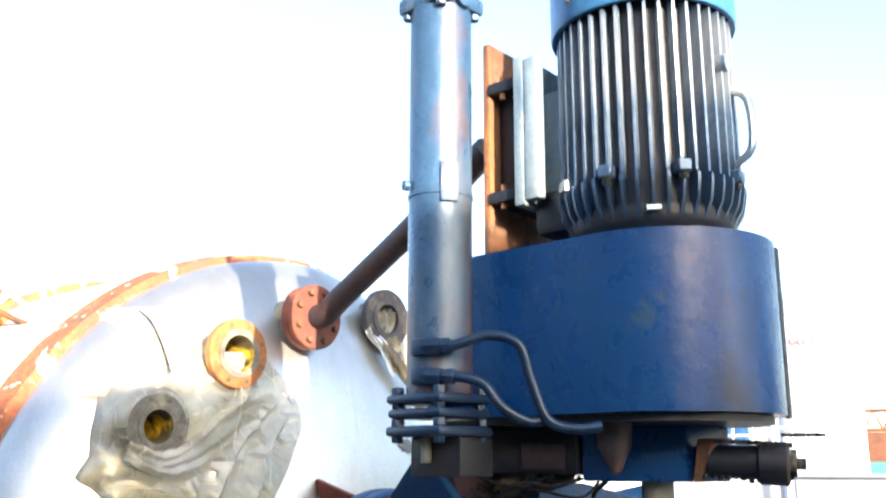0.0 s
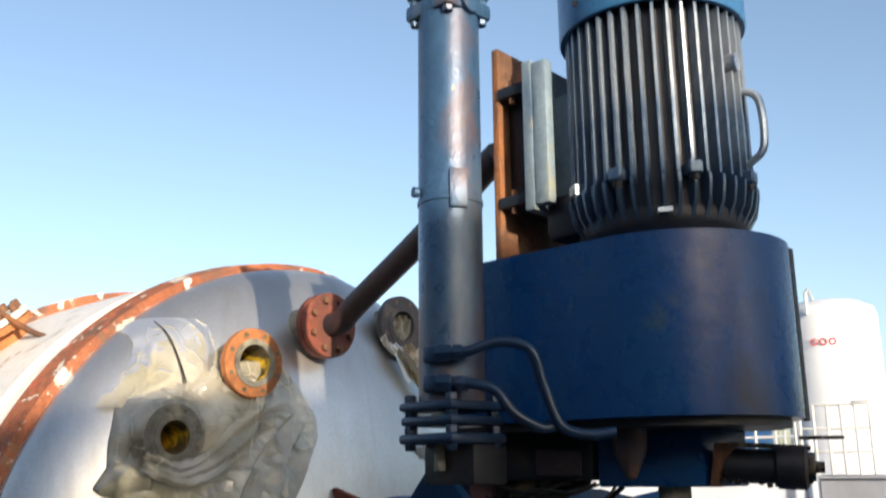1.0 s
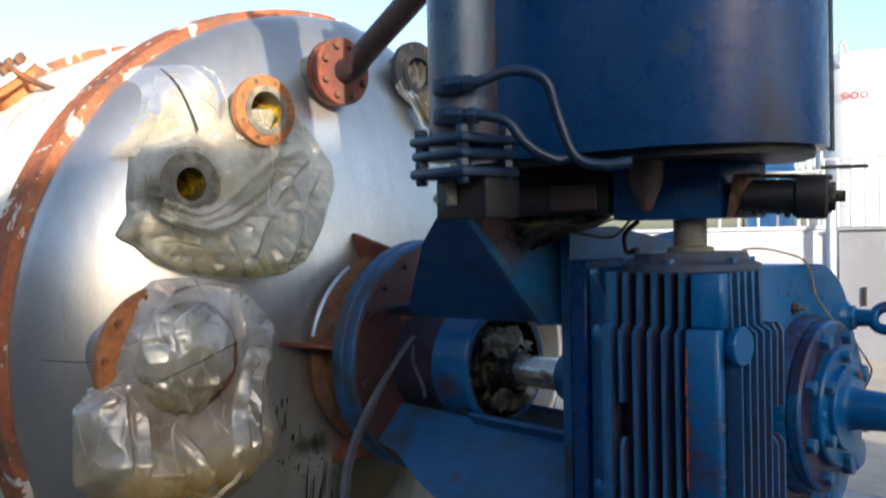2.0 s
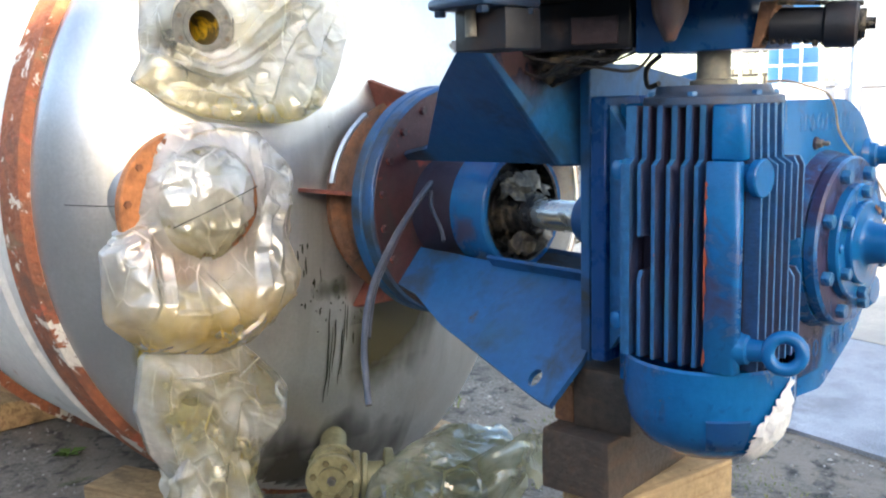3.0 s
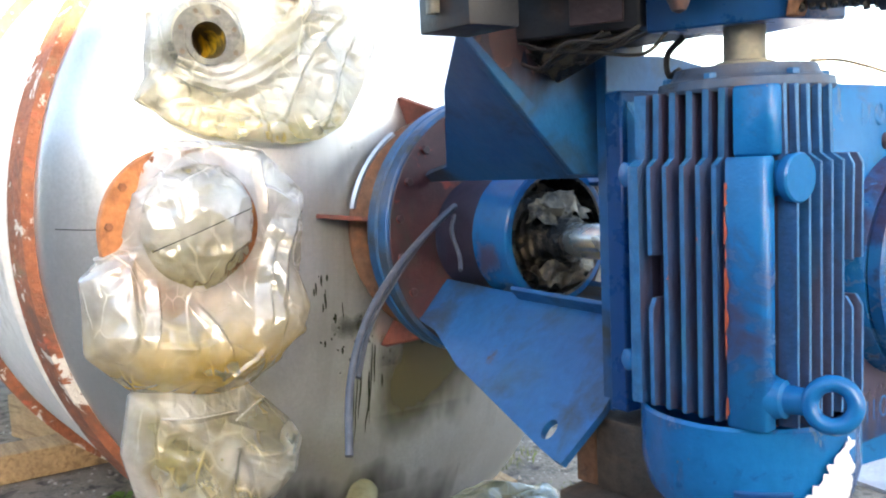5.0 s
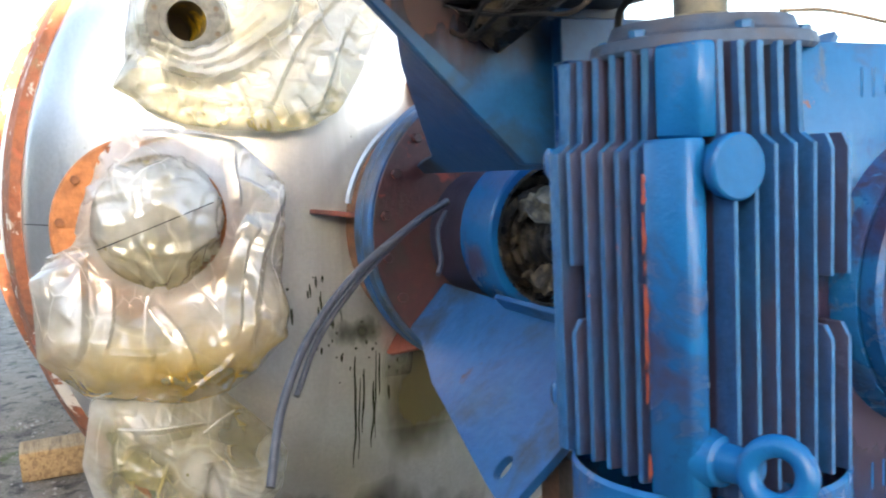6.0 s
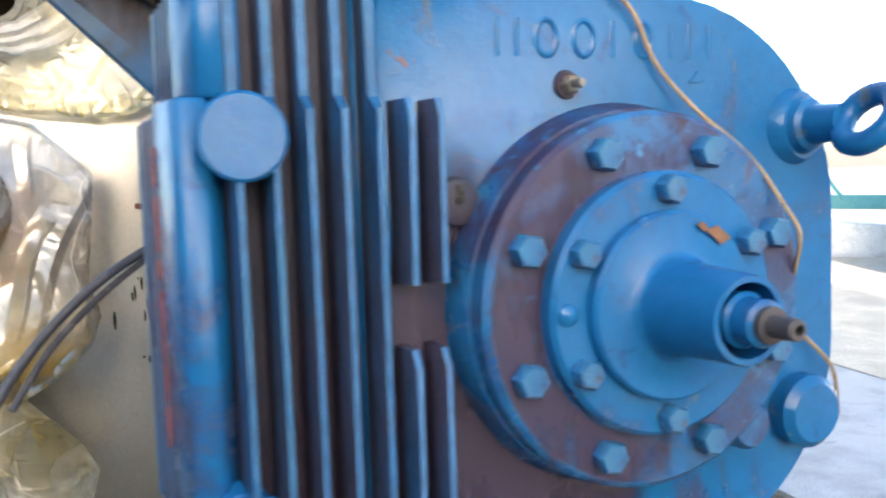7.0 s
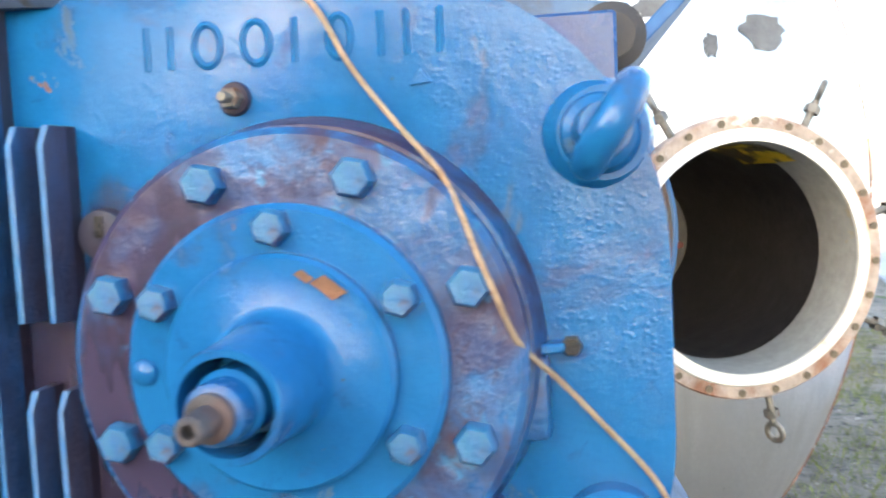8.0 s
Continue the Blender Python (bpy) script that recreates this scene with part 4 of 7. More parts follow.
# the nozzle that carries the slanting pipe
red = nozzle((-1.69, -0.076, 2.247), 0.116, 0.060, 0.030, rust_red, 8, "olive nozzle with a dark red flange")
spool = thing("pipe_spool", (-1.69, -0.076, 2.247), "dark rusty slanting pipe bolted to a red flange", "pipe")
part("flange", disc(B(), (-1.687, -0.076, 2.247), (1, 0, 0), 0.118, 0.03, 56), rust_red, spool, "dark red bolted flange")
part("pipe", tube(B(), bend([(-1.66, -0.076, 2.247), (-1.60, -0.076, 2.254), (-1.53, -0.08, 2.30), (-1.17, -0.115, 2.473), (-0.78, -0.185, 2.653)], 6), 0.043, 20), pipe_brown, spool, "dark brown rusty pipe")
bolt_ring((-1.657, -0.076, 2.247), (1, 0, 0), 0.092, 8, 22.5, lambda: hexhead(B(), (0, 0, 0), (1, 0, 0), 0.022, 0.016), rusty, spool)

# capped nozzle at the side
cov = part("capped_nozzle", lathe(B(), [(0, 0.130), (0.30, 0.130)], (-1.86, -0.81, 1.325), (1, 0, 0), 48), dome_metal, vessel, "side nozzle closed with an orange flange and domed cap")
part("flange", ring(B(), (-1.575, -0.825, 1.318), (1, 0, 0), 0.1, 0.226, 0.035, 72, 0.004), rust_orange, cov, "flat orange-rust flange")
part("backing_flange", ring(B(), (-1.66, -0.835, 1.318), (1, 0, 0), 0.12, 0.165, 0.05, 72, 0.006), dome_metal, cov, "bright backing flange")
part("cap", lathe(B(), [(0, 0.148), (0.04, 0.148), (0.058, 0.138), (0.076, 0.11), (0.090, 0.06), (0.094, 0.0)], (-1.54, -0.81, 1.335), (1, 0, 0), 48), cover_olive, cov, "olive domed end cap")
bolt_ring((-1.54, -0.825, 1.318), (1, 0, 0), 0.205, 12, 8, lambda: hexhead(B(), (0, 0, 0), (1, 0, 0), 0.020, 0.009), rust_orange, cov)

# manhole
mh = part("manhole", lathe(B(), [(-0.52, 0.270), (-0.05, 0.270), (-0.05, 0.310), (-0.046, 0.316), (-0.004, 0.316), (0, 0.312), (0, 0.268)], MAN_C, MAN_D, 96), man_rust, vessel, "open manhole with a white sealing face")
part("sealing_face", ring(B(), MAN_C - MAN_D * 0.002, MAN_D, 0.258, 0.285, 0.008, 96, 0.003), face_white, mh, "dirty white sealing face")
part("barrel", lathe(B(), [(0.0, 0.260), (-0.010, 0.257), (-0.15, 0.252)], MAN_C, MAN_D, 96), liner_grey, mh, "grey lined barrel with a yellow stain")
# closed tube; the unlit depth of the vessel is only its dark colour
part("dark_barrel", lathe(B(), [(-0.140, 0.2545), (-0.30, 0.2535), (-0.60, 0.25), (-0.80, 0.19), (-0.83, 0)], MAN_C, MAN_D, 96), glass_dark, mh, "dark closed tube standing in for the unlit inside of the vessel")
# black discs on the rim stand for the dark bolt holes
bolt_ring(MAN_C + MAN_D * 0.0, MAN_D, 0.3005, 24, 4, lambda: lathe(B(), [(0, 0.0085), (0.0045, 0.0085), (0.0045, 0)], (0, 0, 0), MAN_D, 12), oily, mh, "hole_disc")
part("yellow_smear", lathe(B(), [(-0.05, 0.2520), (-0.12, 0.2500), (-0.30, 0.2490)], MAN_C, MAN_D, 18, 78, 46), liner_yellow, mh, "yellow residue smeared inside the barrel")
_d, _u, _v = axes(MAN_D)
for deg in (62, 15, -28, -80, 120, 160):
    n = (_u * -math.cos(radians(deg)) + _v * math.sin(radians(deg)))
    if n.y < 0 and deg in (15, -28):
        n = n - 2 * n.dot(_u) * _u
    p = MAN_C + n * 0.310 - MAN_D * 0.03
    eb = part("swing_bolt", tube(B(), [p, p + n * 0.075], 0.009, 8), bolt_grey, mh, "rusty swing bolt with an eye")
    part("eye", tube(B(), circle(p + n * 0.1, n.cross(MAN_D) + MAN_D * 0.5, 0.02, 20), 0.007, 8, True), bolt_grey, eb)
    part("nut", hexhead(B(), p + n * 0.045, n, 0.03, 0.02), bolt_grey, eb)

# scraps where the white coat has come off the end
for k, (y, z, w, h) in enumerate(((0.70, 1.735, 0.062, 0.05), (0.562, 1.702, 0.022, 0.035), (0.42, 1.80, 0.05, 0.03))):
    rng = random.Random(30 + k)
    bm = B()
    pts = []
    for j in range(22):
        a = 2 * math.pi * j / 22
        q = 0.72 + 0.38 * rng.random()
        yy, zz = y + w * q * math.cos(a), z + h * q * math.sin(a)
        pts.append((dome_x(vr(yy, zz)) + 0.003, yy, zz))
    cen = bm.verts.new((dome_x(vr(y, z)) + 0.003, y, z))
    vs = [bm.verts.new(p) for p in pts]
    for j in range(22):
        bm.faces.new((cen, vs[j], vs[(j + 1) % 22]))
    part("bare_patch", bm, flake_grey, vessel, "grey patch where white coating has peeled")

# soaked oil below the agitator flange and dirt low on the end
def end_sheet(y0, y1, z0, z1, lift, n=24):
    bm = B()
    g = [[None] * (n + 1) for _ in range(n + 1)]
    for a in range(n + 1):
        for b in range(n + 1):
            y, z = y0 + (y1 - y0) * a / n, z0 + (z1 - z0) * b / n
            r = vr(y, z)
            if r < VA * 0.98:
                g[a][b] = bm.verts.new((dome_x(r) + lift, y, z))
    for a in range(n):
        for b in range(n):
            q = (g[a][b], g[a + 1][b], g[a + 1][b + 1], g[a][b + 1])
            if all(q):
                bm.faces.new(q)
    return bm


VO = Vector((-3.6, VY, GROUND))
part("oil_stain", end_sheet(-0.45, 0.55, 0.35, 1.05, 0.003), stain("olive_oil_stain", (0.075, 0.065, 0.022), 0.45, Vector((-1.66, 0.02, 0.78)) - VO, (0.5, 0.30, 0.24)), vessel, "olive oil stain under the flange")
part("oil_stain", end_sheet(-0.45, 0.0, 0.82, 1.12, 0.0035), stain("dark_oil_stain", (0.075, 0.080, 0.045), 0.4, Vector((-1.66, -0.25, 0.965)) - VO, (0.5, 0.075, 0.06), 0.25), vessel, "dark oil stain by the flange")
part("oil_stain", end_sheet(-1.0, 0.2, 0.10, 0.65, 0.0032), stain("dirt_stain", (0.06, 0.055, 0.04), 0.7, Vector((-1.75, -0.35, 0.25)) - VO, (0.5, 0.6, 0.22)), vessel, "dirt splashed low on the end")
part("yellow_stain", end_sheet(-1.0, -0.66, 0.68, 0.98, 0.003), stain("yellow_residue", (0.46, 0.36, 0.03), 0.6, Vector((-1.85, -0.83, 0.83)) - VO, (0.5, 0.07, 0.08)), vessel, "yellow residue beside the lower bag")

# oil runs below the agitator flange
rng = random.Random(12)
for k in range(48):
    y = min(-0.14, rng.gauss(-0.31, 0.10)) if k % 8 else rng.uniform(-0.27, -0.13)
    z = min(1.14, rng.gauss(0.90 - (y + 0.2) * 0.8, 0.075)) if k % 8 else rng.uniform(0.76, 0.98)
    l = 0.006 + 0.05 * rng.random() ** 2 if k % 8 else rng.uniform(0.10, 0.36)
    w = rng.uniform(0.0012, 0.0036) if k % 8 else rng.uniform(0.0014, 0.0030)
    bm = B()
    prev = None
    n = 7
    for j in range(n + 1):
        zz = z - l * j / n
        yy = y + 0.006 * noise.noise(Vector((k * 3.1, zz * 12, 0)))
        ww = w * (1 - 0.75 * abs(2 * j / n - 0.9) ** 2) + 0.0006
        row = [bm.verts.new((dome_x(vr(q, zz)) + 0.0035, q, zz)) for q in (yy - ww, yy + ww)]
        if prev:
            bm.faces.new((prev[0], prev[1], row[1], row[0]))
        prev = row
    part("oil_run", bm, oil_green, vessel, "dark run of old oil")

# small blanked branches at the bottom of the end
def branch(c, d, r, l, mat, label, n=6):
    d = Vector(d).normalized()
    c = Vector(c)
    br = part("branch", lathe(B(), [(-l, r * 0.55), (0, r * 0.55)], c, d, 32), cover_olive, vessel, label)
    part("flange", disc(B(), c - d * 0.150, d, r * 0.90, 0.024, 40), mat, br)
    part("gasket_ring", disc(B(), c - d * 0.120, d, r * 0.82, 0.020, 40), cover_olive, br)
    part("blank", disc(B(), c - d * 0.042, d, r, 0.03, 40), mat, br)
    bolt_ring(c - d * 0.012, d, r * 0.72, n, 15, lambda: hexhead(B(), (0, 0, 0), d, 0.02, 0.012), cover_olive, br)
    part("plug", hexhead(B(), c - d * 0.012, d, 0.026, 0.02), bolt_grey, br)


branch((-1.50, -0.42, 0.36), (0.75, -0.62, -0.05), 0.088, 0.35, cover_olive, "olive blanked drain branch")
branch((-1.44, -0.19, 0.32), (0.62, 0.78, -0.08), 0.100, 0.30, cover_olive, "olive flanged drain branch beside the bundle")

# fittings on top of the shell
TN, TD = Vector((-3.0, VY - 0.80, VZ + 0.93)), Vector((0, -0.62, 0.78))
top_n = part("top_nozzle", lathe(B(), [(-0.05, 0.09), (0.10, 0.09), (0.10, 0.14), (0.125, 0.14), (0.125, 0.0)], TN, TD, 36), rust_orange, vessel, "rusty flanged nozzle on top of the shell")
part("flange", disc(B(), TN + TD * 0.13, TD, 0.14, 0.025, 36), face_white, top_n)
bolt_ring(TN + TD * 0.155, TD, 0.11, 8, 10, lambda: hexhead(B(), (0, 0, 0), TD, 0.03, 0.035), rusty, top_n)
part("strap", tube(B(), bend([TN + Vector((-0.25, -0.02, 0.05)), TN + Vector((0.02, -0.12, 0.16)), TN + Vector((0.25, -0.05, 0.06)), TN + Vector((0.45, -0.02, 0.0))], 5), 0.012, 6), rusty, top_n)

# ---------------------------------------------------------------- agitator lantern between vessel and gearbox
AX = 1.25                       # height of the agitator shaft
lantern = thing("agitator_lantern", (-1.0, 0, AX), "blue welded bearing bracket with oily gland and bright shaft", "machine bracket")
part("mounting_flange", lathe(B(), [(0, 0), (0, 0.383), (0.005, 0.388), (0.045, 0.388), (0.05, 0.382), (0.05, 0.18)], (-1.387, 0.05, 1.262), (1, 0, 0), 90), bracket_blue, lantern, "thick blue mounting flange")
part("flange_face", lathe(B(), [(0, 0.377), (0.004, 0.374), (0.004, 0.15)], (-1.338, 0.05, 1.262), (1, 0, 0), 90), flange_red, lantern, "brown-red oily flange face")
bolt_ring((-1.334, 0.05, 1.262), (1, 0, 0), 0.345, 20, 9, lambda: hexhead(B(), (0, 0, 0), (1, 0, 0), 0.022, 0.012), flange_red, lantern)


def radial(deg, pts, thick=0.018, bev=0.002):
    """A plate in a plane through the shaft; pts are (x, distance from the shaft)."""
    n = Vector((0, math.sin(radians(deg)), math.cos(radians(deg))))
    s = Vector((0, math.cos(radians(deg)), -math.sin(radians(deg))))
    return prism(B(), [Vector((x, 0, AX)) + n * r - s * thick / 2 for x, r in pts], s * thick, bev)


web_low = [(-1.335, 0.18), (-0.56, 0.218), (-0.545, 0.30), (-0.545, 0.455), (-0.574, 0.595), (-0.60, 0.592), (-0.66, 0.575), (-1.07, 0.437), (-1.24, 0.352), (-1.335, 0.33)]
oval = [(-0.655 + 0.019 * math.sin(a), 0.530 + 0.026 * math.cos(a)) for a in (2 * math.pi * k / 20 + 0.2 for k in range(21))]
web_hole = web_low[:7] + [(x + (0.0002 if k == 20 else 0), r) for k, (x, r) in enumerate(oval)] + [(-0.6602, 0.5749)] + web_low[7:]
part("web", radial(-135, web_hole, bev=0), bracket_blue, lantern, "blue triangular web plate with an oval hole")
part("web", radial(135, web_low), bracket_blue, lantern)
web_up = [(-1.335, 0.24), (-0.612, 0.252), (-0.612, 0.735), (-0.745, 0.726), (-0.95, 0.566), (-1.20, 0.30), (-1.335, 0.27)]
part("web", radial(-45, web_up), bracket_blue, lantern)
part("web", radial(45, web_low), bracket_blue, lantern)
part("lifting_boss", lathe(B(), [(0, 0.045), (0.02, 0.045), (0.024, 0.03), (0.03, 0.03), (0.03, 0)], (-0.535, 0.285, 1.575), (1, 0, 0), 28), motor_dark, lantern, "dark round boss on the end plate")
_n = Vector((0, math.sin(radians(-135)), math.cos(radians(-135))))
_s = Vector((0, math.cos(radians(-135)), -math.sin(radians(-135))))
part("web_flange", prism(B(), [Vector((-1.0, 0, AX)) + _n * 0.212 - _s * 0.03, Vector((-0.60, 0, AX)) + _n * 0.222 - _s * 0.03, Vector((-0.60, 0, AX)) + _n * 0.222 + _s * 0.05, Vector((-1.0, 0, AX)) + _n * 0.212 + _s * 0.05], _n * -0.012, 0.002), bracket_blue, lantern)
# end plate with its raised arm
ep = [(-0.305, 0.93), (0.31, 0.93), (0.31, 1.62), (-0.10, 1.68), (-0.305, 1.68)]
part("end_plate", prism(B(), [(-0.565, y, z) for y, z in ep], (0.03, 0, 0), 0.003), bracket_blue, lantern, "blue end plate")
arm = [(-0.35, 1.436), (-0.12, 1.42), (-0.12, 1.78), (-0.60, 1.78), (-0.667, 1.746)]
part("arm_plate", prism(B(), [(-0.612, y, z) for y, z in arm], (0.022, 0, 0), 0.003), bracket_blue, lantern, "slanting blue arm plate stained brown")
lantern_o = origin_of(lantern)
smear = B()
smear.faces.new([smear.verts.new((-0.5885, y, z)) for y, z in ((-0.36, 1.50), (-0.16, 1.50), (-0.16, 1.775), (-0.595, 1.775), (-0.652, 1.746))])
part("rust_smear", smear, stain("plate_smear", (0.060, 0.036, 0.044), 0.5, Vector((-0.59, -0.55, 1.70)) - lantern_o, (0.5, 0.22, 0.17), 0.2), lantern, "maroon-brown smear where the blue paint has gone")
part("bearing_ring", lathe(B(), [(0, 0.12), (0, 0.185), (0.005, 0.191), (0.137, 0.191), (0.142, 0.186), (0.142, 0.165), (0.02, 0.16)], (-1.155, 0.01, AX + 0.01), (1, 0, 0), 72), gear_blue, lantern, "bright blue stuffing box ring")
part("inner_sleeve", lathe(B(), [(0, 0.17), (0.18, 0.15), (0.18, 0.10)], (-1.335, 0, AX), (1, 0, 0), 48), core_dark, lantern)
part("oily_lining", lathe(B(), [(0.0, 0.10), (0.0, 0.158), (0.142, 0.162), (0.1432, 0.170)], (-1.155, 0.01, AX + 0.01), (1, 0, 0), 64), oily, lantern, "oil-black inside of the ring")
gl = lathe(B(), [(0, 0.150), (0.018, 0.150), (0.022, 0.128), (0.050, 0.126), (0.054, 0.106), (0.070, 0.106), (0.073, 0.094), (0.096, 0.093), (0.099, 0.082), (0.118, 0.082), (0.121, 0.070), (0.150, 0.069), (0.154, 0.060), (0.172, 0.058), (0.176, 0.046)], (-1.115, 0, AX), (1, 0, 0), 64)
part("gland", crumple(gl, 0.004, 30, 1), oily, lantern, "stepped gland thick with black oil")
part("shaft", lathe(B(), [(0, 0.047), (0.30, 0.047)], (-1.0, 0, AX), (1, 0, 0), 40), steel, lantern, "bright turned steel shaft")
part("coupling", lathe(B(), [(0, 0.047), (0, 0.066), (0.004, 0.07), (0.17, 0.072), (0.17, 0.05)], (-0.775, 0, AX), (1, 0, 0), 40), bracket_blue, lantern)
for turn_, arc_, seed_ in ((30, 112, 3), (216, 104, 6)):
    cake = lathe(B(), [(0, 0.088), (0.006, 0.112), (0.020, 0.128), (0.036, 0.120), (0.050, 0.124), (0.066, 0.100), (0.074, 0.072)], (-1.03, 0, AX), (1, 0, 0), 60, turn_, arc_)
    part("grease_cake", crumple(cake, 0.026, 38, seed_), grease, lantern, "pale cake of old grease round the gland")

# ---------------------------------------------------------------- worm gearbox
gear = thing("worm_gearbox", (-0.25, -0.05, 0.80), "blue cast-iron worm gearbox with cooling fins and worn paint", "gearbox")


def rounded(pts, radius, seg=8):
    """Round the corners of a plane outline (y, z); radius: one for each corner."""
    out = []
    n = len(pts)
    for k, p in enumerate(pts):
        a, b, c = Vector(pts[k - 1]), Vector(p), Vector(pts[(k + 1) % n])
        r = radius[k]
        if r <= 0:
            out.append(tuple(b))
            continue
        u, v = (a - b).normalized(), (c - b).normalized()
        half = u.angle(v) / 2
        t = r / math.tan(half)
        cen = b + (u + v).normalized() * (r / math.sin(half))
        p0, p1 = b + u * t - cen, b + v * t - cen
        ang = p0.angle(p1)
        sgn = 1 if p0.x * p1.y - p0.y * p1.x > 0 else -1
        for j in range(seg + 1):
            th = sgn * ang * j / seg
            out.append((cen.x + p0.x * math.cos(th) - p0.y * math.sin(th), cen.y + p0.x * math.sin(th) + p0.y * math.cos(th)))
    return out


case = rounded([(-0.30, 0.90), (0.02, 0.875), (0.319, 1.02), (0.316, 1.577), (-0.30, 1.582)], [0, 0.10, 0.24, 0.25, 0], 12)
part("casing", prism(B(), [(-0.45, y, z) for y, z in case], (0.372, 0, 0), 0.024), gear_blue, gear, "rounded blue casing", 60)
part("base_flange", prism(B(), [(-0.505, -0.345, 0.95), (-0.505, 0.29, 0.95), (-0.505, 0.29, 1.60), (-0.505, -0.345, 1.60)], (0.045, 0, 0), 0.004), guard_blue, gear)
part("foot_rib", prism(B(), [(-0.46, -0.33, 0.98), (-0.46, -0.33, 1.58), (-0.40, -0.33, 1.50), (-0.40, -0.33, 1.05)], (0, 0.03, 0), 0.003), fin_blue, gear)
part("casing_boss", lathe(B(), [(0, 0.212), (0.012, 0.209), (0.032, 0.205), (0.040, 0.202), (0.044, 0.10)], (-0.082, 0, AX), (1, 0, 0), 90), cover_blue, gear, "raised round boss")
cover = part("bearing_cover", lathe(B(), [(0, 0.199), (0.022, 0.199), (0.028, 0.193), (0.028, 0.10)], (-0.038, 0, AX), (1, 0, 0), 90), cover_blue, gear, "round bolted bearing cover")
inner_c = part("inner_cover", lathe(B(), [(0, 0.137), (0.018, 0.137), (0.023, 0.132), (0.023, 0.05)], (-0.011, 0, AX), (1, 0, 0), 80), gear_blue, gear, "smaller round bolted cover")
hub = lathe(B(), [(0, 0.0975), (0.012, 0.0975), (0.016, 0.094), (0.0165, 0.058), (0.019, 0.0525), (0.026, 0.0485), (0.040, 0.0465), (0.114, 0.0425), (0.119, 0.041), (0.119, 0.0355), (0.060, 0.034)], (0.011, 0, AX), (1, 0, 0), 72)
part("hub", hub, gear_blue, gear, "blue hub sleeve")
part("shaft_stub", lathe(B(), [(0, 0.0), (0, 0.0335), (0.012, 0.032), (0.012, 0.0265), (0.060, 0.0265), (0.064, 0.0225), (0.085, 0.022), (0.088, 0.018), (0.09, 0.0)], (0.064, 0, AX), (1, 0, 0), 48), gear_blue, gear)
part("tip_bolt", lathe(B(), [(0, 0.017), (0.006, 0.017), (0.007, 0.0105), (0.034, 0.010), (0.036, 0.008), (0.036, 0.005), (0.024, 0.005), (0.024, 0)], (0.153, 0, AX), (1, 0, 0), 20), nozzle_dark, gear, "rusty hollow end bolt")
bolt_ring((-0.010, 0, AX), (1, 0, 0), 0.167, 8, 22.5, lambda: hexhead(B(), (0, 0, 0), (1, 0, 0), 0.031, 0.019, 0.0, 11), bolt_blue, cover)
bolt_ring((0.012, 0, AX), (1, 0, 0), 0.118, 6, 30, lambda: hexhead(B(), (0, 0, 0), (1, 0, 0), 0.027, 0.017, 0.0, 17), bolt_blue, inner_c)
for deg, s in ((35, 0.020), (20, 0.011)):
    y, z = rad(deg, 0.152 if s > 0.02 else 0.083)
    x = 0.0125 if s > 0.02 else 0.031
    part("chip", prism(B(), [(x, y - s * 0.7, z + s * 0.3), (x, y + s * 0.2, z - s * 0.4), (x, y + s * 0.8, z - s * 0.1), (x, y - s * 0.1, z + s * 0.6)], (0.0015, 0, 0), 0), rusty, cover, "orange chip of bare primer")
# raised cast marks above and below the cover, reduced to plain bars and rings
def cast_shape(kind, y, z, h=0.0195):
    bm, x, r = B(), -0.0795, 0.0038
    if kind in ("ring", "half"):
        w = 0.0125 if kind == "ring" else 0.0105
        tube(bm, [(x, y + w * math.cos(a), z + h * 0.95 * math.sin(a)) for a in (2 * math.pi * k / 26 for k in range(26))], r, 6, True)
    elif kind == "pair":
        for q in (-0.0115, 0.0115):
            tube(bm, [(x, y + q, z - h), (x, y + q, z + h)], r, 6)
    else:
        tube(bm, [(x, y, z - h), (x, y, z + h)], r, 6)
    return bm


for row_z in (1.529, 0.985):
    for kind, y in (("pair", -0.132), ("ring", -0.085), ("ring", -0.039), ("bar", -0.003), ("half", 0.038), ("pair", 0.087), ("bar", 0.128)):
        part("raised_bar", cast_shape(kind, y + (0.0 if row_z > 1.2 else 0.02), row_z), gear_blue, gear, "raised cast mark, painted over")
part("cast_mark", prism(B(), [(-0.079, 0.098, 1.482), (-0.079, 0.120, 1.484), (-0.079, 0.110, 1.497)], (0.004, 0, 0), 0.001), gear_blue, gear)
# old grease soaked into the paint round the cover
gear_o = origin_of(gear)
grime = stain("maroon_grime", (0.023, 0.015, 0.042), 0.5, Vector((-0.076, -0.15, 1.09)) - gear_o, (0.5, 0.25, 0.30), 0.15)
part("grime", prism(B(), [(-0.0772, -0.285, 0.93), (-0.0772, 0.22, 0.93), (-0.0772, 0.22, 1.46), (-0.0772, -0.285, 1.46)], (0.0005, 0, 0), 0), grime, gear, "dark maroon grime on the casing")
grime_c = stain("cover_grime", (0.028, 0.020, 0.055), 0.45, Vector((-0.01, -0.11, 1.19)) - gear_o, (0.5, 0.19, 0.24), 0.5)
part("grime", lathe(B(), [(0, 0.140), (0, 0.1915)], (-0.0094, 0, AX), (1, 0, 0), 80), grime_c, gear, "dark maroon grime on the cover")
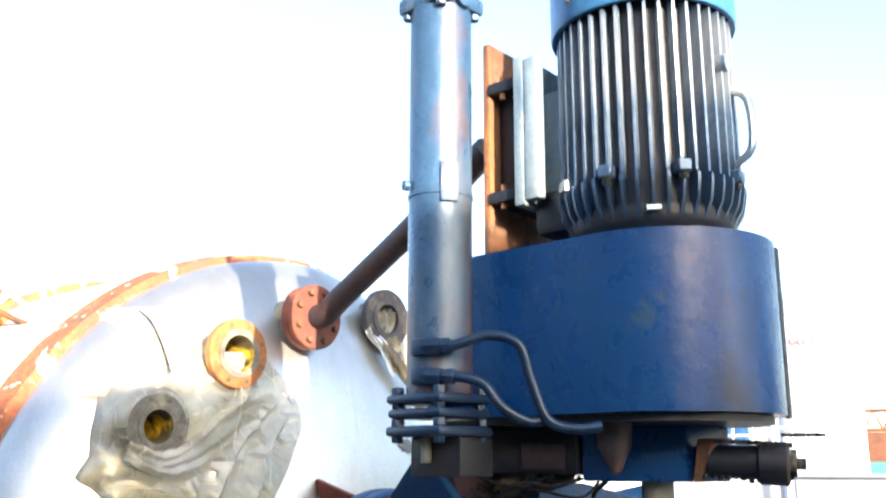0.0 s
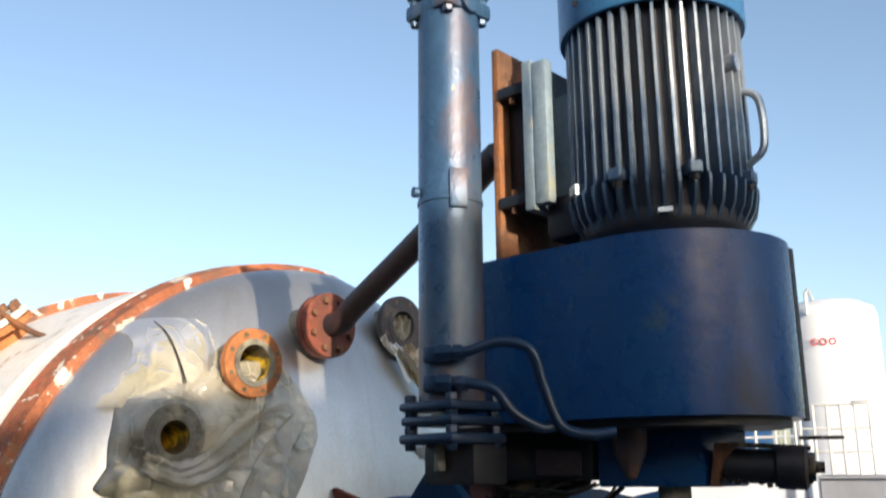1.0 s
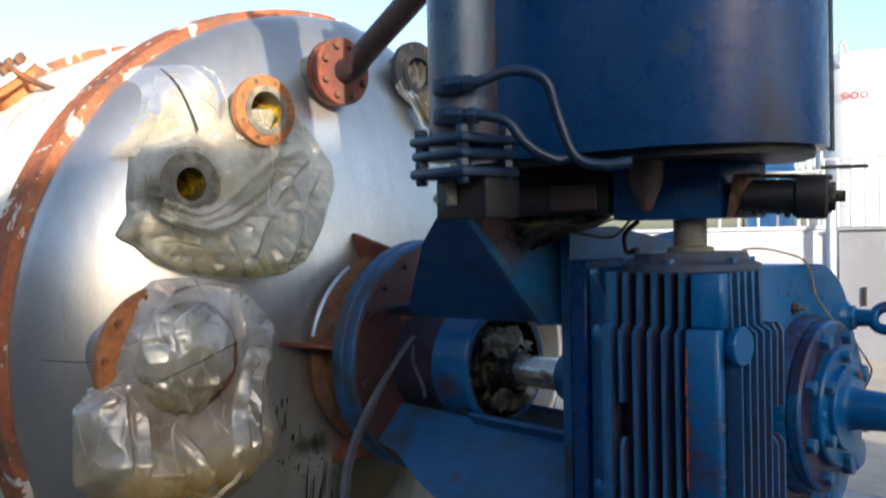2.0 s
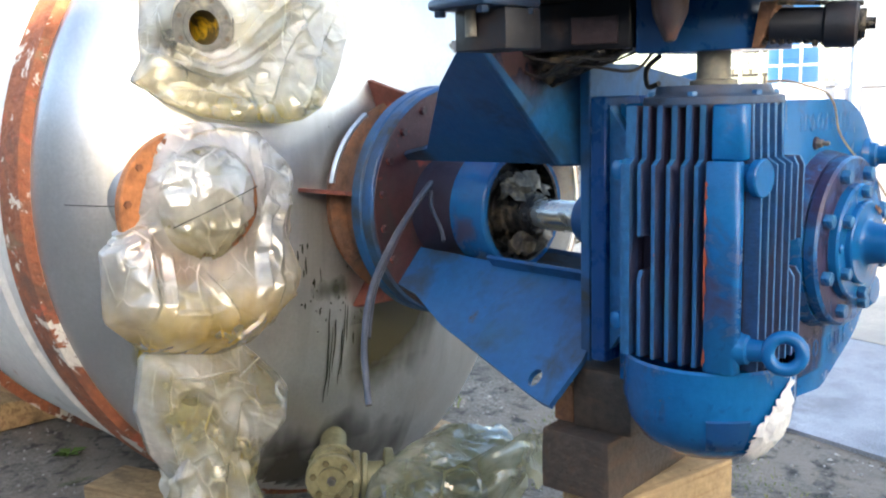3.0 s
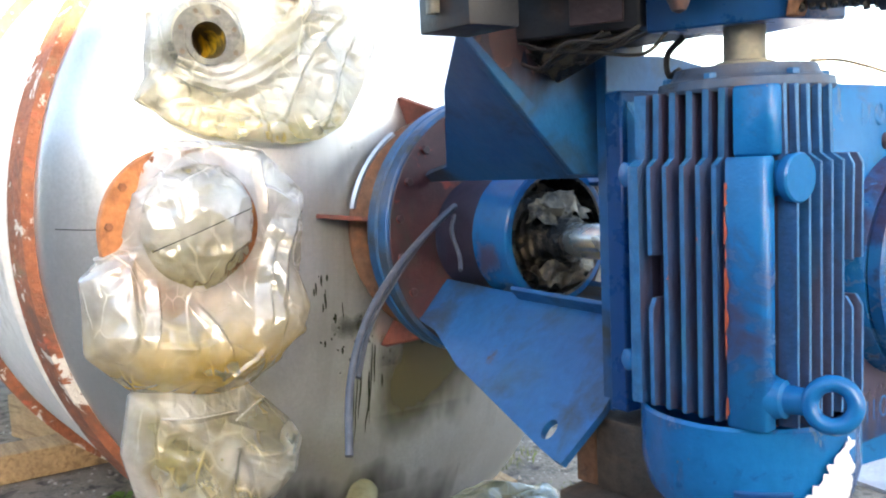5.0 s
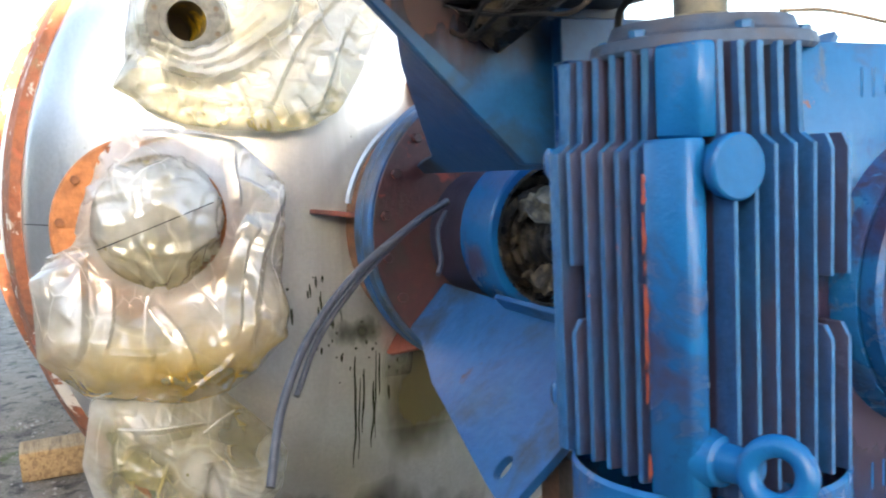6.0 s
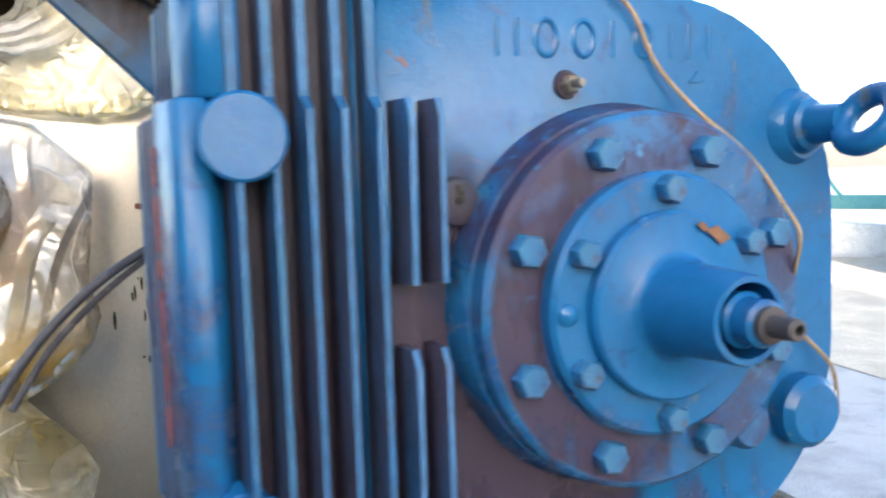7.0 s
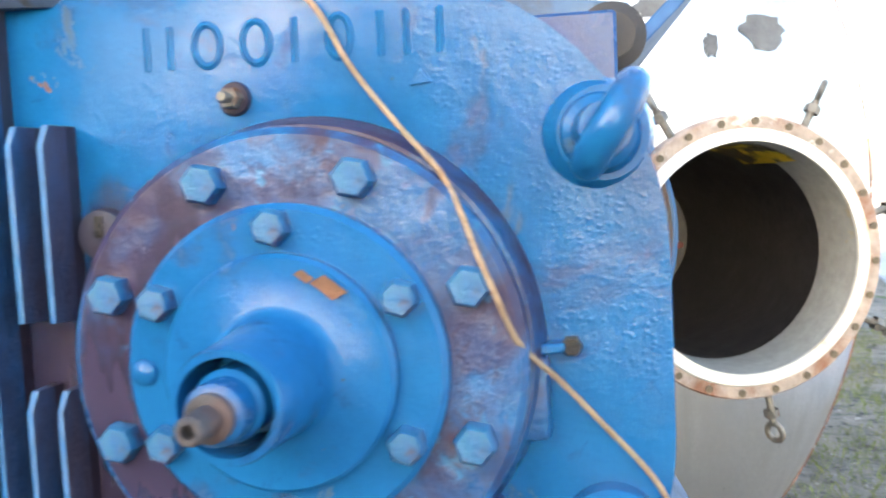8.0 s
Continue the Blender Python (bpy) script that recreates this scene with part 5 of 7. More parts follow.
# oil level plug and grease nipple
pl = part("oil_plug", lathe(B(), [(0, 0.0), (0, 0.016), (0.006, 0.014), (0.006, 0)], (-0.079, -0.062, 1.480), (1, 0, 0), 24), core_dark, gear, "dark plug with a small grease nipple")
part("nipple", hexhead(B(), (-0.073, -0.062, 1.480), (1, 0, 0), 0.018, 0.012), bolt_grey, pl)
part("tip", lathe(B(), [(0, 0.005), (0.008, 0.0045), (0.010, 0.006), (0.016, 0.004), (0.016, 0)], (-0.061, -0.062, 1.480), (1, 0, 0), 12), bolt_grey, pl)
part("side_lug", lathe(B(), [(0, 0.026), (0.014, 0.023), (0.016, 0.018), (0.016, 0)], (-0.080, -0.196, 1.362), (1, 0, 0), 24), core_dark, gear, "dark round casting lug")
# raised black bar; the notch's shade exists only as its colour
part("notch_bar", box(B(), (-0.066, -0.200, 1.360), (-0.062, -0.192, 1.380), 0.001), oily, gear)
part("drain_plug", lathe(B(), [(0, 0.045), (0.03, 0.045), (0.04, 0.035), (0.042, 0)], (-0.085, 0.262, 1.085), (1, 0, 0), 40), gear_blue, gear, "large round blue plug")
part("parting_bar", prism(B(), [(-0.079, 0.19, 1.244), (-0.079, 0.226, 1.248), (-0.079, 0.226, 1.256), (-0.079, 0.19, 1.255)], (0.022, 0, 0), 0.002), gear_blue, gear)
part("joint_pad", box(B(), (-0.080, 0.150, 1.172), (-0.052, 0.212, 1.246), 0.006), cover_blue, gear, "flat cast pad beside the cover")
part("blind_boss", lathe(B(), [(0, 0.031), (0.045, 0.029), (0.052, 0.024), (0.052, 0)], (-0.083, 0.150, 1.090), (1, 0, 0), 30), cover_blue, gear, "round cast boss")
part("paint_blob", lathe(B(), [(0, 0.012), (0.006, 0.011), (0.010, 0.006), (0.011, 0)], (0.009, -0.120, 1.250), (1, 0, 0), 18), gear_blue, gear)
part("lock_screw", hexhead(B(), (-0.079, 0.232, 1.251), (1, 0, 0), 0.016, 0.012), oily, gear)


def eye_bolt(p, d, ringn, parent, label="blue painted lifting eye bolt"):
    p, d = Vector(p), Vector(d).normalized()
    eb = part("eye_bolt", lathe(B(), [(0, 0.037), (0.012, 0.037), (0.018, 0.033), (0.030, 0.031), (0.034, 0.024), (0.075, 0.021), (0.075, 0)], p, d, 32), gear_blue, parent, label)
    part("eye", tube(B(), circle(p + d * 0.105, ringn, 0.033, 36), 0.014, 12, True), gear_blue, eb)


eye_bolt((-0.085, 0.258, 1.432), (1, 0.10, 0.03), (0.0, 0.84, -0.54), gear)
eye_bolt((-0.075, -0.435, 1.075), (1, 0.10, 0.05), (0.45, -0.85, 0.2), gear)
part("eye_boss", lathe(B(), [(0, 0.052), (0.02, 0.047), (0.03, 0.040), (0.03, 0.0)], (-0.100, 0.258, 1.432), (1, 0.22, 0.03), 36), gear_blue, gear)

# finned worm housing
WX, WY = -0.205, -0.305          # worm axis, upright
# the core is coloured dark to carry the shade between the fins
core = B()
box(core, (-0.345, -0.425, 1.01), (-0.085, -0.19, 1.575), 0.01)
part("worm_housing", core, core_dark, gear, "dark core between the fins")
ZB, ZS, ZT = 1.025, 1.466, 1.578


def cooling_fin(pts, across, root, tip, outward):
    """One cast fin: outline pts through its middle, thinner at the tip, bright paint on the tip, thin darker blue on
    the outer sides and a near-black root; grime and the shade between fins are put into these colours.
    """
    across, outward = Vector(across), Vector(outward)
    reach = [Vector(p).dot(outward) for p in pts]
    lo, hi = min(reach), max(reach)
    bm = B()
    sides = []
    for q in (-0.5, 0.5):
        sides.append([bm.verts.new(Vector(p) + across * q * (root + (tip - root) * ((d - lo) / (hi - lo)) ** 0.7)) for p, d in zip(pts, reach)])
    bm.faces.new(sides[0]), bm.faces.new(sides[1][::-1])
    n = len(pts)
    for k in range(n):
        bm.faces.new((sides[0][k], sides[1][k], sides[1][(k + 1) % n], sides[0][(k + 1) % n]))
    es = [e for e in bm.edges if all(v in sides[0] for v in e.verts) or all(v in sides[1] for v in e.verts)]
    bmesh.ops.bevel(bm, geom=es, offset=0.0022, segments=2, profile=0.6, affect="EDGES", clamp_overlap=True)
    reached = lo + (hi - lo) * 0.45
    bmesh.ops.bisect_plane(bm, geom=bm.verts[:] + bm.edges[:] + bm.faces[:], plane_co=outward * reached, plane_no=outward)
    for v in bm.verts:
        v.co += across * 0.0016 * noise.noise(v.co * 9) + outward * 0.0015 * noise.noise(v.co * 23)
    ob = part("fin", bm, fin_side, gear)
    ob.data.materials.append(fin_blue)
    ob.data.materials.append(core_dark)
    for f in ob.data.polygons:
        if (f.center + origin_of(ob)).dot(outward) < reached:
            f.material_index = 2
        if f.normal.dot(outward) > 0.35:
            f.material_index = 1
    return ob


def fin_outline(at, base, out_, in_, z0, z1, step=True):
    """Points of a fin; at(depth, z) places them."""
    if step:
        return [at(base, z0), at(out_, z0 + 0.004), at(out_, ZS - 0.012), at(in_, ZS), at(in_, z1), at(base, z1)]
    return [at(base, z0), at(out_, z0 + 0.004), at(out_, z1 - 0.018), at(in_, z1), at(base, z1)]


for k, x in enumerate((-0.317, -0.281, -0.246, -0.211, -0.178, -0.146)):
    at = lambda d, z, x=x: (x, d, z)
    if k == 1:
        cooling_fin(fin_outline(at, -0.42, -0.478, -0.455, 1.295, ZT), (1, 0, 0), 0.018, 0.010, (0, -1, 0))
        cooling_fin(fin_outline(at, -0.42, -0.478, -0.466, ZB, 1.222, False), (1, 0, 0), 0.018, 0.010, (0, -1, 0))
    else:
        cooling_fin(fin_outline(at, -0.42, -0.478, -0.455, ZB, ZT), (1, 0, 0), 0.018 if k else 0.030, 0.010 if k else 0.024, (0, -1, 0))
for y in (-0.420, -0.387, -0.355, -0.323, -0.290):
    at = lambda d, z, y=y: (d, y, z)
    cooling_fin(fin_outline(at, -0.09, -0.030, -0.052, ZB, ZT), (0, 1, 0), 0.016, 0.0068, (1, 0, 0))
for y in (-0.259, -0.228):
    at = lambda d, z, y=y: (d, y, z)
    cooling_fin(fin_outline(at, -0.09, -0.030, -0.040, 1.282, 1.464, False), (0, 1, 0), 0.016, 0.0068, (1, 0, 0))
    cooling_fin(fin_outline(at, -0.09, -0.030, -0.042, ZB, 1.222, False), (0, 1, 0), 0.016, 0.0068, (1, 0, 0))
corner = prism(B(), [(-0.125, -0.42, ZB), (-0.125, -0.477, ZB), (-0.119, -0.482, ZB), (-0.064, -0.472, ZB), (-0.056, -0.465, ZB), (-0.056, -0.442, ZB), (-0.09, -0.42, ZB)], (0, 0, ZS - ZB), 0.004)
part("corner_post", corner, gear_blue, gear, "solid corner post with orange primer showing")
part("corner_post", prism(B(), [(-0.122, -0.41, ZS), (-0.122, -0.462, ZS), (-0.064, -0.450, ZS), (-0.056, -0.442, ZS), (-0.056, -0.41, ZS)], (0, 0, ZT - ZS), 0.004), gear_blue, gear)
rng = random.Random(17)
for k in range(16):
    z, l, w = 1.04 + 0.40 * rng.random() ** 0.8, rng.uniform(0.006, 0.05), rng.uniform(0.002, 0.008)
    a0, z = -0.1232 + rng.uniform(0, 0.002), min(z, 1.455)
    y0 = -0.4818
    pts = [(a0, y0 - 0.0008, z), (a0 + w * 0.7, y0 - 0.0006, z - l * 0.1), (a0 + w, y0 - 0.0004, z - l * 0.5), (a0 + w * 0.5, y0 - 0.0006, z - l * 0.8), (a0, y0 - 0.0008, z - l)]
    part("primer_chip", prism(B(), pts, (0.0002, -0.0014, 0), 0), primer_red, gear, "bare orange primer")
boss = part("sight_boss", lathe(B(), [(0, 0.030), (0.05, 0.030), (0.052, 0.037), (0.056, 0.040), (0.070, 0.040), (0.073, 0.037), (0.073, 0.0)], (-0.10, -0.413, 1.430), (1, -0.05, 0), 40), gear_blue, gear, "round blue sight-glass boss")
part("side_stud", lathe(B(), [(0, 0.022), (0.028, 0.022), (0.032, 0.016), (0.032, 0)], (-0.336, -0.44, 1.44), (-0.3, -1, 0), 24), gear_blue, gear)
part("side_stud", lathe(B(), [(0, 0.020), (0.028, 0.020), (0.032, 0.014), (0.032, 0)], (-0.340, -0.44, 1.10), (-0.3, -1, 0), 24), gear_blue, gear)
tp = part("top_plate", lathe(B(), [(0, 0.0), (0, 0.146), (0.006, 0.150), (0.02, 0.148), (0.024, 0.13), (0.030, 0.125), (0.044, 0.12), (0.046, 0.03)], (WX, WY, ZT - 0.004), (0, 0, 1), 56), cap_grey, gear, "grimy bearing cap round the input shaft")
bolt_ring((WX, WY, ZT + 0.018), (0, 0, 1), 0.130, 6, 20, lambda: hexhead(B(), (0, 0, 0), (0, 0, 1), 0.020, 0.010), bolt_blue, tp)
part("input_shaft", lathe(B(), [(0, 0.05), (0.02, 0.05), (0.024, 0.036), (0.20, 0.036), (0.20, 0)], (WX, WY, ZT + 0.03), (0, 0, 1), 36), nozzle_grey, gear, "dull brown upright input shaft")
# fan cowl hanging under the worm housing
cowl = B()
prof = [(0.0, 0.185), (-0.006, 0.190), (-0.10, 0.190), (-0.15, 0.178), (-0.192, 0.150), (-0.222, 0.105), (-0.238, 0.055), (-0.242, 0.0)]
lathe(cowl, prof, (WX + 0.005, WY - 0.008, 1.024), (0, 0, 1), 64)
part("fan_cowl", cowl, gear_blue, gear, "bowl-shaped blue fan cowl")
# thin patch laid on the cowl; the recess's shade is its darker colour
part("slot_patch", lathe(B(), [(-0.104, 0.1895), (-0.107, 0.1930), (-0.150, 0.181), (-0.178, 0.164), (-0.182, 0.157)], (WX + 0.005, WY - 0.008, 1.024), (0, 0, 1), 14, 34, 28), guard_blue, gear, "dark surface patch standing for a recess in the cowl")
fm = B()
rng = random.Random(3)
grid = []
for i in range(16):
    row = []
    for j in range(30):
        a = radians(-44 + 31 * i / 15 + 5 * noise.noise(Vector((j * 0.35, 1.0, 0))) + 26 * (1 - j / 29))
        z = 1.0 - 0.225 * j / 29
        r = 0.191 if z > 0.925 else 0.191 * math.sqrt(max(0.02, 1 - ((0.925 - z) / 0.150) ** 2 * 0.84))
        lift = 0.004 + 0.011 * math.sin(math.pi * i / 15) * math.sin(math.pi * j / 29) + 0.008 * noise.noise(Vector((i * 0.5, j * 0.5, 2)))
        row.append(fm.verts.new((WX + 0.005 + (r + lift) * math.cos(a), WY - 0.008 + (r + lift) * math.sin(a), z)))
    grid.append(row)
for i in range(15):
    for j in range(29):
        w = math.sin(math.pi * (j + 0.5) / 29)
        if abs(i - 7) < 7.3 * w + 1.5 * noise.noise(Vector((j * 0.9, i * 0.2, 4))):
            fm.faces.new((grid[i][j], grid[i + 1][j], grid[i + 1][j + 1], grid[i][j + 1]))
for v in [v for v in fm.verts if not v.link_faces]:
    fm.verts.remove(v)
part("torn_wrap", fm, foam, gear, "torn white wrapping stuck to the cowl")

# ---------------------------------------------------------------- belt guard
guard = thing("belt_guard", (-0.32, -0.33, 1.83), "large dark blue sheet-metal belt guard with rounded end", "machine guard")
GR, GX0, GX1, GY = 0.262, -0.645, -0.165, -0.335
plan = [(GX1 + GR * math.cos(a), GY + GR * math.sin(a)) for a in (radians(-90 + 118 * k / 24) for k in range(25))]
plan = [(GX0, GY - GR)] + plan + [(GX1 + GR * 0.6, GY + GR * 0.9), (GX0, GY + GR)]
gb = B()
for z0, z1, grow in ((1.83, 2.207, 0.0),):
    low, top = [gb.verts.new((x, y, z0)) for x, y in plan], [gb.verts.new((x - 0.0, y, z1)) for x, y in plan]
    for k in range(len(plan)):
        j = (k + 1) % len(plan)
        gb.faces.new((low[k], low[j], top[j], top[k]))
    gb.faces.new(top)
    gb.faces.new(low[::-1])
part("drum", gb, guard_blue, guard, "curved dark blue guard sheet", 30)
part("seam_strip", prism(B(), [(plan[25][0] - 0.002, plan[25][1] - 0.006, 1.826), (plan[25][0] + 0.006, plan[25][1] - 0.002, 1.826), (plan[25][0] + 0.004, plan[25][1] + 0.02, 1.826), (plan[25][0] - 0.006, plan[25][1] + 0.02, 1.826)], (0, 0, 0.384), 0), motor_dark, guard, "brown folded sheet edge")
low_plate = [(x * 0.93 - 0.02, GY + (y - GY) * 0.90) for x, y in plan]
# plates, boxes and cone below are darkened: shade under the guard, as paint
part("bottom_plate", prism(B(), [(x, y, 1.812) for x, y in low_plate], (0, 0, 0.016), 0), motor_dark, guard, "dark bottom plate")
part("front_box", prism(B(), [(-0.335, -0.415, 1.69), (-0.11, -0.345, 1.69), (-0.075, -0.20, 1.69), (-0.30, -0.16, 1.69)], (0, 0, 0.122), 0.004), guard_blue, guard, "blue box below the guard")
part("box_stay", prism(B(), [(-0.10, -0.345, 1.69), (-0.085, -0.34, 1.69), (-0.045, -0.345, 1.782), (-0.08, -0.352, 1.782)], (0.0, 0.03, 0), 0.002), rusty, guard)
part("rear_box", prism(B(), [(-0.60, -0.50, 1.705), (-0.345, -0.42, 1.705), (-0.31, -0.15, 1.705), (-0.60, -0.15, 1.705)], (0, 0, 0.107), 0.004), motor_dark, guard, "dark box below the guard")
part("box_flap", prism(B(), [(-0.46, -0.475, 1.715), (-0.36, -0.440, 1.715), (-0.36, -0.440, 1.775), (-0.46, -0.475, 1.775)], (0.003, -0.008, 0), 0.002), pipe_brown, guard)
cone = lathe(B(), [(0, 0), (0.005, 0.012), (0.06, 0.036), (0.107, 0.04)], (-0.215, -0.47, 1.705), (0, 0, 1), 24)
part("cone_stop", cone, pipe_brown, guard, "dark rusty cone under the guard")
lump = lathe(B(), [(0, 0), (0.02, 0.025), (0.10, 0.042), (0.2, 0.035), (0.30, 0)], (-0.66, -0.43, 1.685), (1, 0.22, 0.05), 24)
part("grease_cake", crumple(lump, 0.030, 16, 2), oily, guard, "cake of brown grease and dirt")
lm = part("latch_motor", lathe(B(), [(0, 0), (0, 0.036), (0.10, 0.036), (0.105, 0.046), (0.16, 0.046), (0.165, 0.04), (0.165, 0)], (-0.075, -0.31, 1.735), (1, 0.35, -0.04), 28), motor_dark, guard, "small black drum beside the box")
part("end_cap", lathe(B(), [(0, 0.03), (0.012, 0.03), (0.012, 0.012), (0.03, 0.012), (0.03, 0)], (0.082, -0.255, 1.730), (1, 0.35, -0.04), 20), oily, lm)
part("finger", box(B(), (-0.045, -0.006, -0.004), (0.045, 0.006, 0.004), 0.001, Matrix.Translation((0.10, -0.22, 1.79)) @ Matrix.Rotation(0.5, 4, "Z")), oily, guard)
part("stay_bar", tube(B(), [(-0.05, -0.34, 1.778), (0.09, -0.26, 1.768)], 0.006, 6), oily, guard)
rng = random.Random(41)
for k in range(9):
    a = Vector((rng.uniform(-0.68, -0.56), rng.uniform(-0.50, -0.42), 1.700))
    b = Vector((rng.uniform(-0.42, -0.28), rng.uniform(-0.46, -0.38), 1.700))
    mid = [a.lerp(b, t) + Vector((rng.uniform(-0.03, 0.03), rng.uniform(-0.03, 0.01), rng.uniform(-0.055, -0.008))) for t in (0.3, 0.55, 0.8)]
    part("loose_wire", tube(B(), bend([a] + mid + [b], 6), rng.uniform(0.0022, 0.0045), 6), wire_dark, guard, "dark tangled wire under the guard")
rng = random.Random(4)
for k in range(12):
    t = k / 11
    part("fringe", tube(B(), bend([(-0.08 + 0.16 * t, -0.33 + 0.07 * t, 1.712), (-0.075 + 0.16 * t, -0.335 + 0.07 * t, 1.70 - rng.uniform(0, 0.012))], 3), 0.006, 5), oily, lm)

# ---------------------------------------------------------------- electric motor on the guard
MX, MY, MR = -0.145, -0.385, 0.196
motor = thing("electric_motor", (MX, MY, 2.207), "upright finned electric motor, weathered grey-blue paint", "motor")
# body coloured near black for the shade between the ribs
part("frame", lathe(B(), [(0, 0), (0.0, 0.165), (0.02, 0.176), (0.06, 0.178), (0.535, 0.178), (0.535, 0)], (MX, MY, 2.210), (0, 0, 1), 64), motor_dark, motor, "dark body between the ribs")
cam_side = math.degrees(math.atan2(-2.2 - MY, 0.83 - MX))
n_fin = 40
fin_me = None
for k in range(n_fin):
    a = 360 * k / n_fin + 3
    if abs((a - 180 + 180) % 360 - 180) < 26:
        continue
    if fin_me is None:
        bm = B()
        w = 0.0042
        outl = [(0.165, 0.015), (0.176, 0.012), (0.206, 0.062), (0.213, 0.10), (0.213, 0.118), (0.205, 0.124), (0.205, 0.515), (0.165, 0.53)]
        vs = [[bm.verts.new((r, s * w * (1.25 if r < 0.18 else 0.8), z)) for r, z in outl] for s in (-1, 1)]
        bm.faces.new(vs[0]), bm.faces.new(vs[1][::-1])
        for j in range(len(outl)):
            i = (j + 1) % len(outl)
            bm.faces.new((vs[0][j], vs[1][j], vs[1][i], vs[0][i]))
        fin_me = mesh_of("rib", bm, motor_paint)
    ob = new("rib", fin_me)
    ob.parent = motor
    ob.matrix_local = Matrix.Translation((0, 0, 0.004)) @ Matrix.Rotation(radians(a), 4, "Z")
for k in range(8):
    a = radians(cam_side - 26 + 46 * k)
    if abs((math.degrees(a) - 180 + 180) % 360 - 180) < 26:
        continue
    d, s = Vector((math.cos(a), math.sin(a), 0)), Vector((-math.sin(a), math.cos(a), 0))
    c = Vector((MX, MY, 0))
    lug = part("tie_lug", prism(B(), [c + d * 0.17 - s * 0.012, c + d * 0.207 - s * 0.011, c + d * 0.207 + s * 0.011, c + d * 0.17 + s * 0.012], (0, 0, 0.40), 0.004), motor_paint, motor)
    lug.location.z = 2.345 - 2.207
    part("foot_pad", prism(B(), [c + d * 0.17 - s * 0.017 + Vector((0, 0, 2.325)), c + d * 0.219 - s * 0.016 + Vector((0, 0, 2.325)), c + d * 0.219 + s * 0.016 + Vector((0, 0, 2.325)), c + d * 0.17 + s * 0.017 + Vector((0, 0, 2.325))], (0, 0, 0.03), 0.004), motor_paint, motor)
    part("tie_bolt", hexhead(B(), c + d * 0.205 + Vector((0, 0, 2.324)), (0, 0, -1), 0.02, 0.014), oily, motor)
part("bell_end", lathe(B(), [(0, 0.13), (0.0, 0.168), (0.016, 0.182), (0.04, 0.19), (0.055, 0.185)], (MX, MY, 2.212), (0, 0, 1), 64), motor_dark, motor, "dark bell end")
part("rating_plate", prism(B(), [(MX + 0.182 * math.cos(radians(cam_side + 1 + q)), MY + 0.182 * math.sin(radians(cam_side + 1 + q)), 2.246 + z) for q, z in ((-5, 0), (5, 0), (5, 0.012), (-5, 0.012))], (0.012, -0.016, 0), 0.001), steel, motor, "small bright plate")
part("fan_cap", lathe(B(), [(0, 0.205), (0.0, 0.216), (0.006, 0.219), (0.15, 0.219), (0.20, 0.205), (0.235, 0.172), (0.25, 0.12), (0.252, 0)], (MX, MY, 2.728), (0, 0, 1), 72), motor_blue, motor, "smooth blue fan cap")
for q in (-48, 42):
    a = radians(cam_side + q)
    part("cap_screw", hexhead(B(), (MX + 0.218 * math.cos(a), MY + 0.218 * math.sin(a), 2.775), (math.cos(a), math.sin(a), 0), 0.012, 0.008), oily, motor)
part("side_handle", tube(B(), bend([(MX + 0.195, MY + 0.02, 2.55), (MX + 0.235, MY + 0.03, 2.52), (MX + 0.238, MY + 0.03, 2.41), (MX + 0.20, MY + 0.02, 2.37)], 6), 0.009, 8), motor_paint, motor)
part("side_boss", lathe(B(), [(0, 0.022), (0.03, 0.02), (0.03, 0)], (MX + 0.185, MY - 0.02, 2.60), (1, 0.1, 0), 20), motor_paint, motor)
# feet towards the column
part("neck_block", box(B(), (MX - 0.235, MY - 0.10, 2.36), (MX - 0.13, MY + 0.10, 2.62), 0.01), motor_pale, motor)
part("foot_plate", box(B(), (MX - 0.262, MY - 0.175, 2.32), (MX - 0.232, MY + 0.175, 2.70), 0.005), motor_pale, motor, "pale foot plate")
part("foot_edge", box(B(), (MX - 0.232, MY - 0.175, 2.33), (MX - 0.19, MY - 0.145, 2.69), 0.005), motor_pale, motor)
part("lower_foot", box(B(), (MX - 0.24, MY - 0.13, 2.25), (MX - 0.10, MY + 0.13, 2.36), 0.02), motor_dark, motor)

# column that the motor is bolted to
column = thing("motor_column", (-0.50, -0.36, 1.812), "rust-brown steel column plate carrying the motor", "bracket")
part("plate", box(B(), (-0.515, -0.54, 1.812), (-0.495, -0.12, 2.775), 0.003), rusty, column)
part("web", box(B(), (-0.60, -0.36, 1.812), (-0.516, -0.34, 2.72), 0.003), rusty, column)
for z in (2.36, 2.645):
    lg = part("slide_bar", box(B(), (-0.495, -0.545, z - 0.014), (-0.398, -0.17, z + 0.014), 0.003), motor_dark, column, "dark slide bar")
    part("stud", tube(B(), [(-0.46, -0.53, z - 0.03), (-0.46, -0.53, z + 0.03)], 0.008, 8), rusty, lg)
# dark block filling the open gap, in place of the shade there
part("gap_block", box(B(), (-0.494, -0.50, 2.38), (-0.44, -0.18, 2.63), 0.004), motor_dark, column)

# ---------------------------------------------------------------- upright pipe with square flanges
PX, PY = -0.480, -0.742
pipe = thing("stand_pipe", (PX, PY, 1.78), "upright blue steel pipe with square bolted flanges, rust showing", "pipe")
part("barrel", lathe(B(), [(0, 0.0), (0, 0.072), (0.44, 0.072), (0.442, 0.0745), (0.452, 0.0745), (0.454, 0.072), (0.93, 0.072), (0.93, 0)], (PX, PY, 1.865), (0, 0, 1), 48), pipe_paint, pipe, "weathered blue barrel")


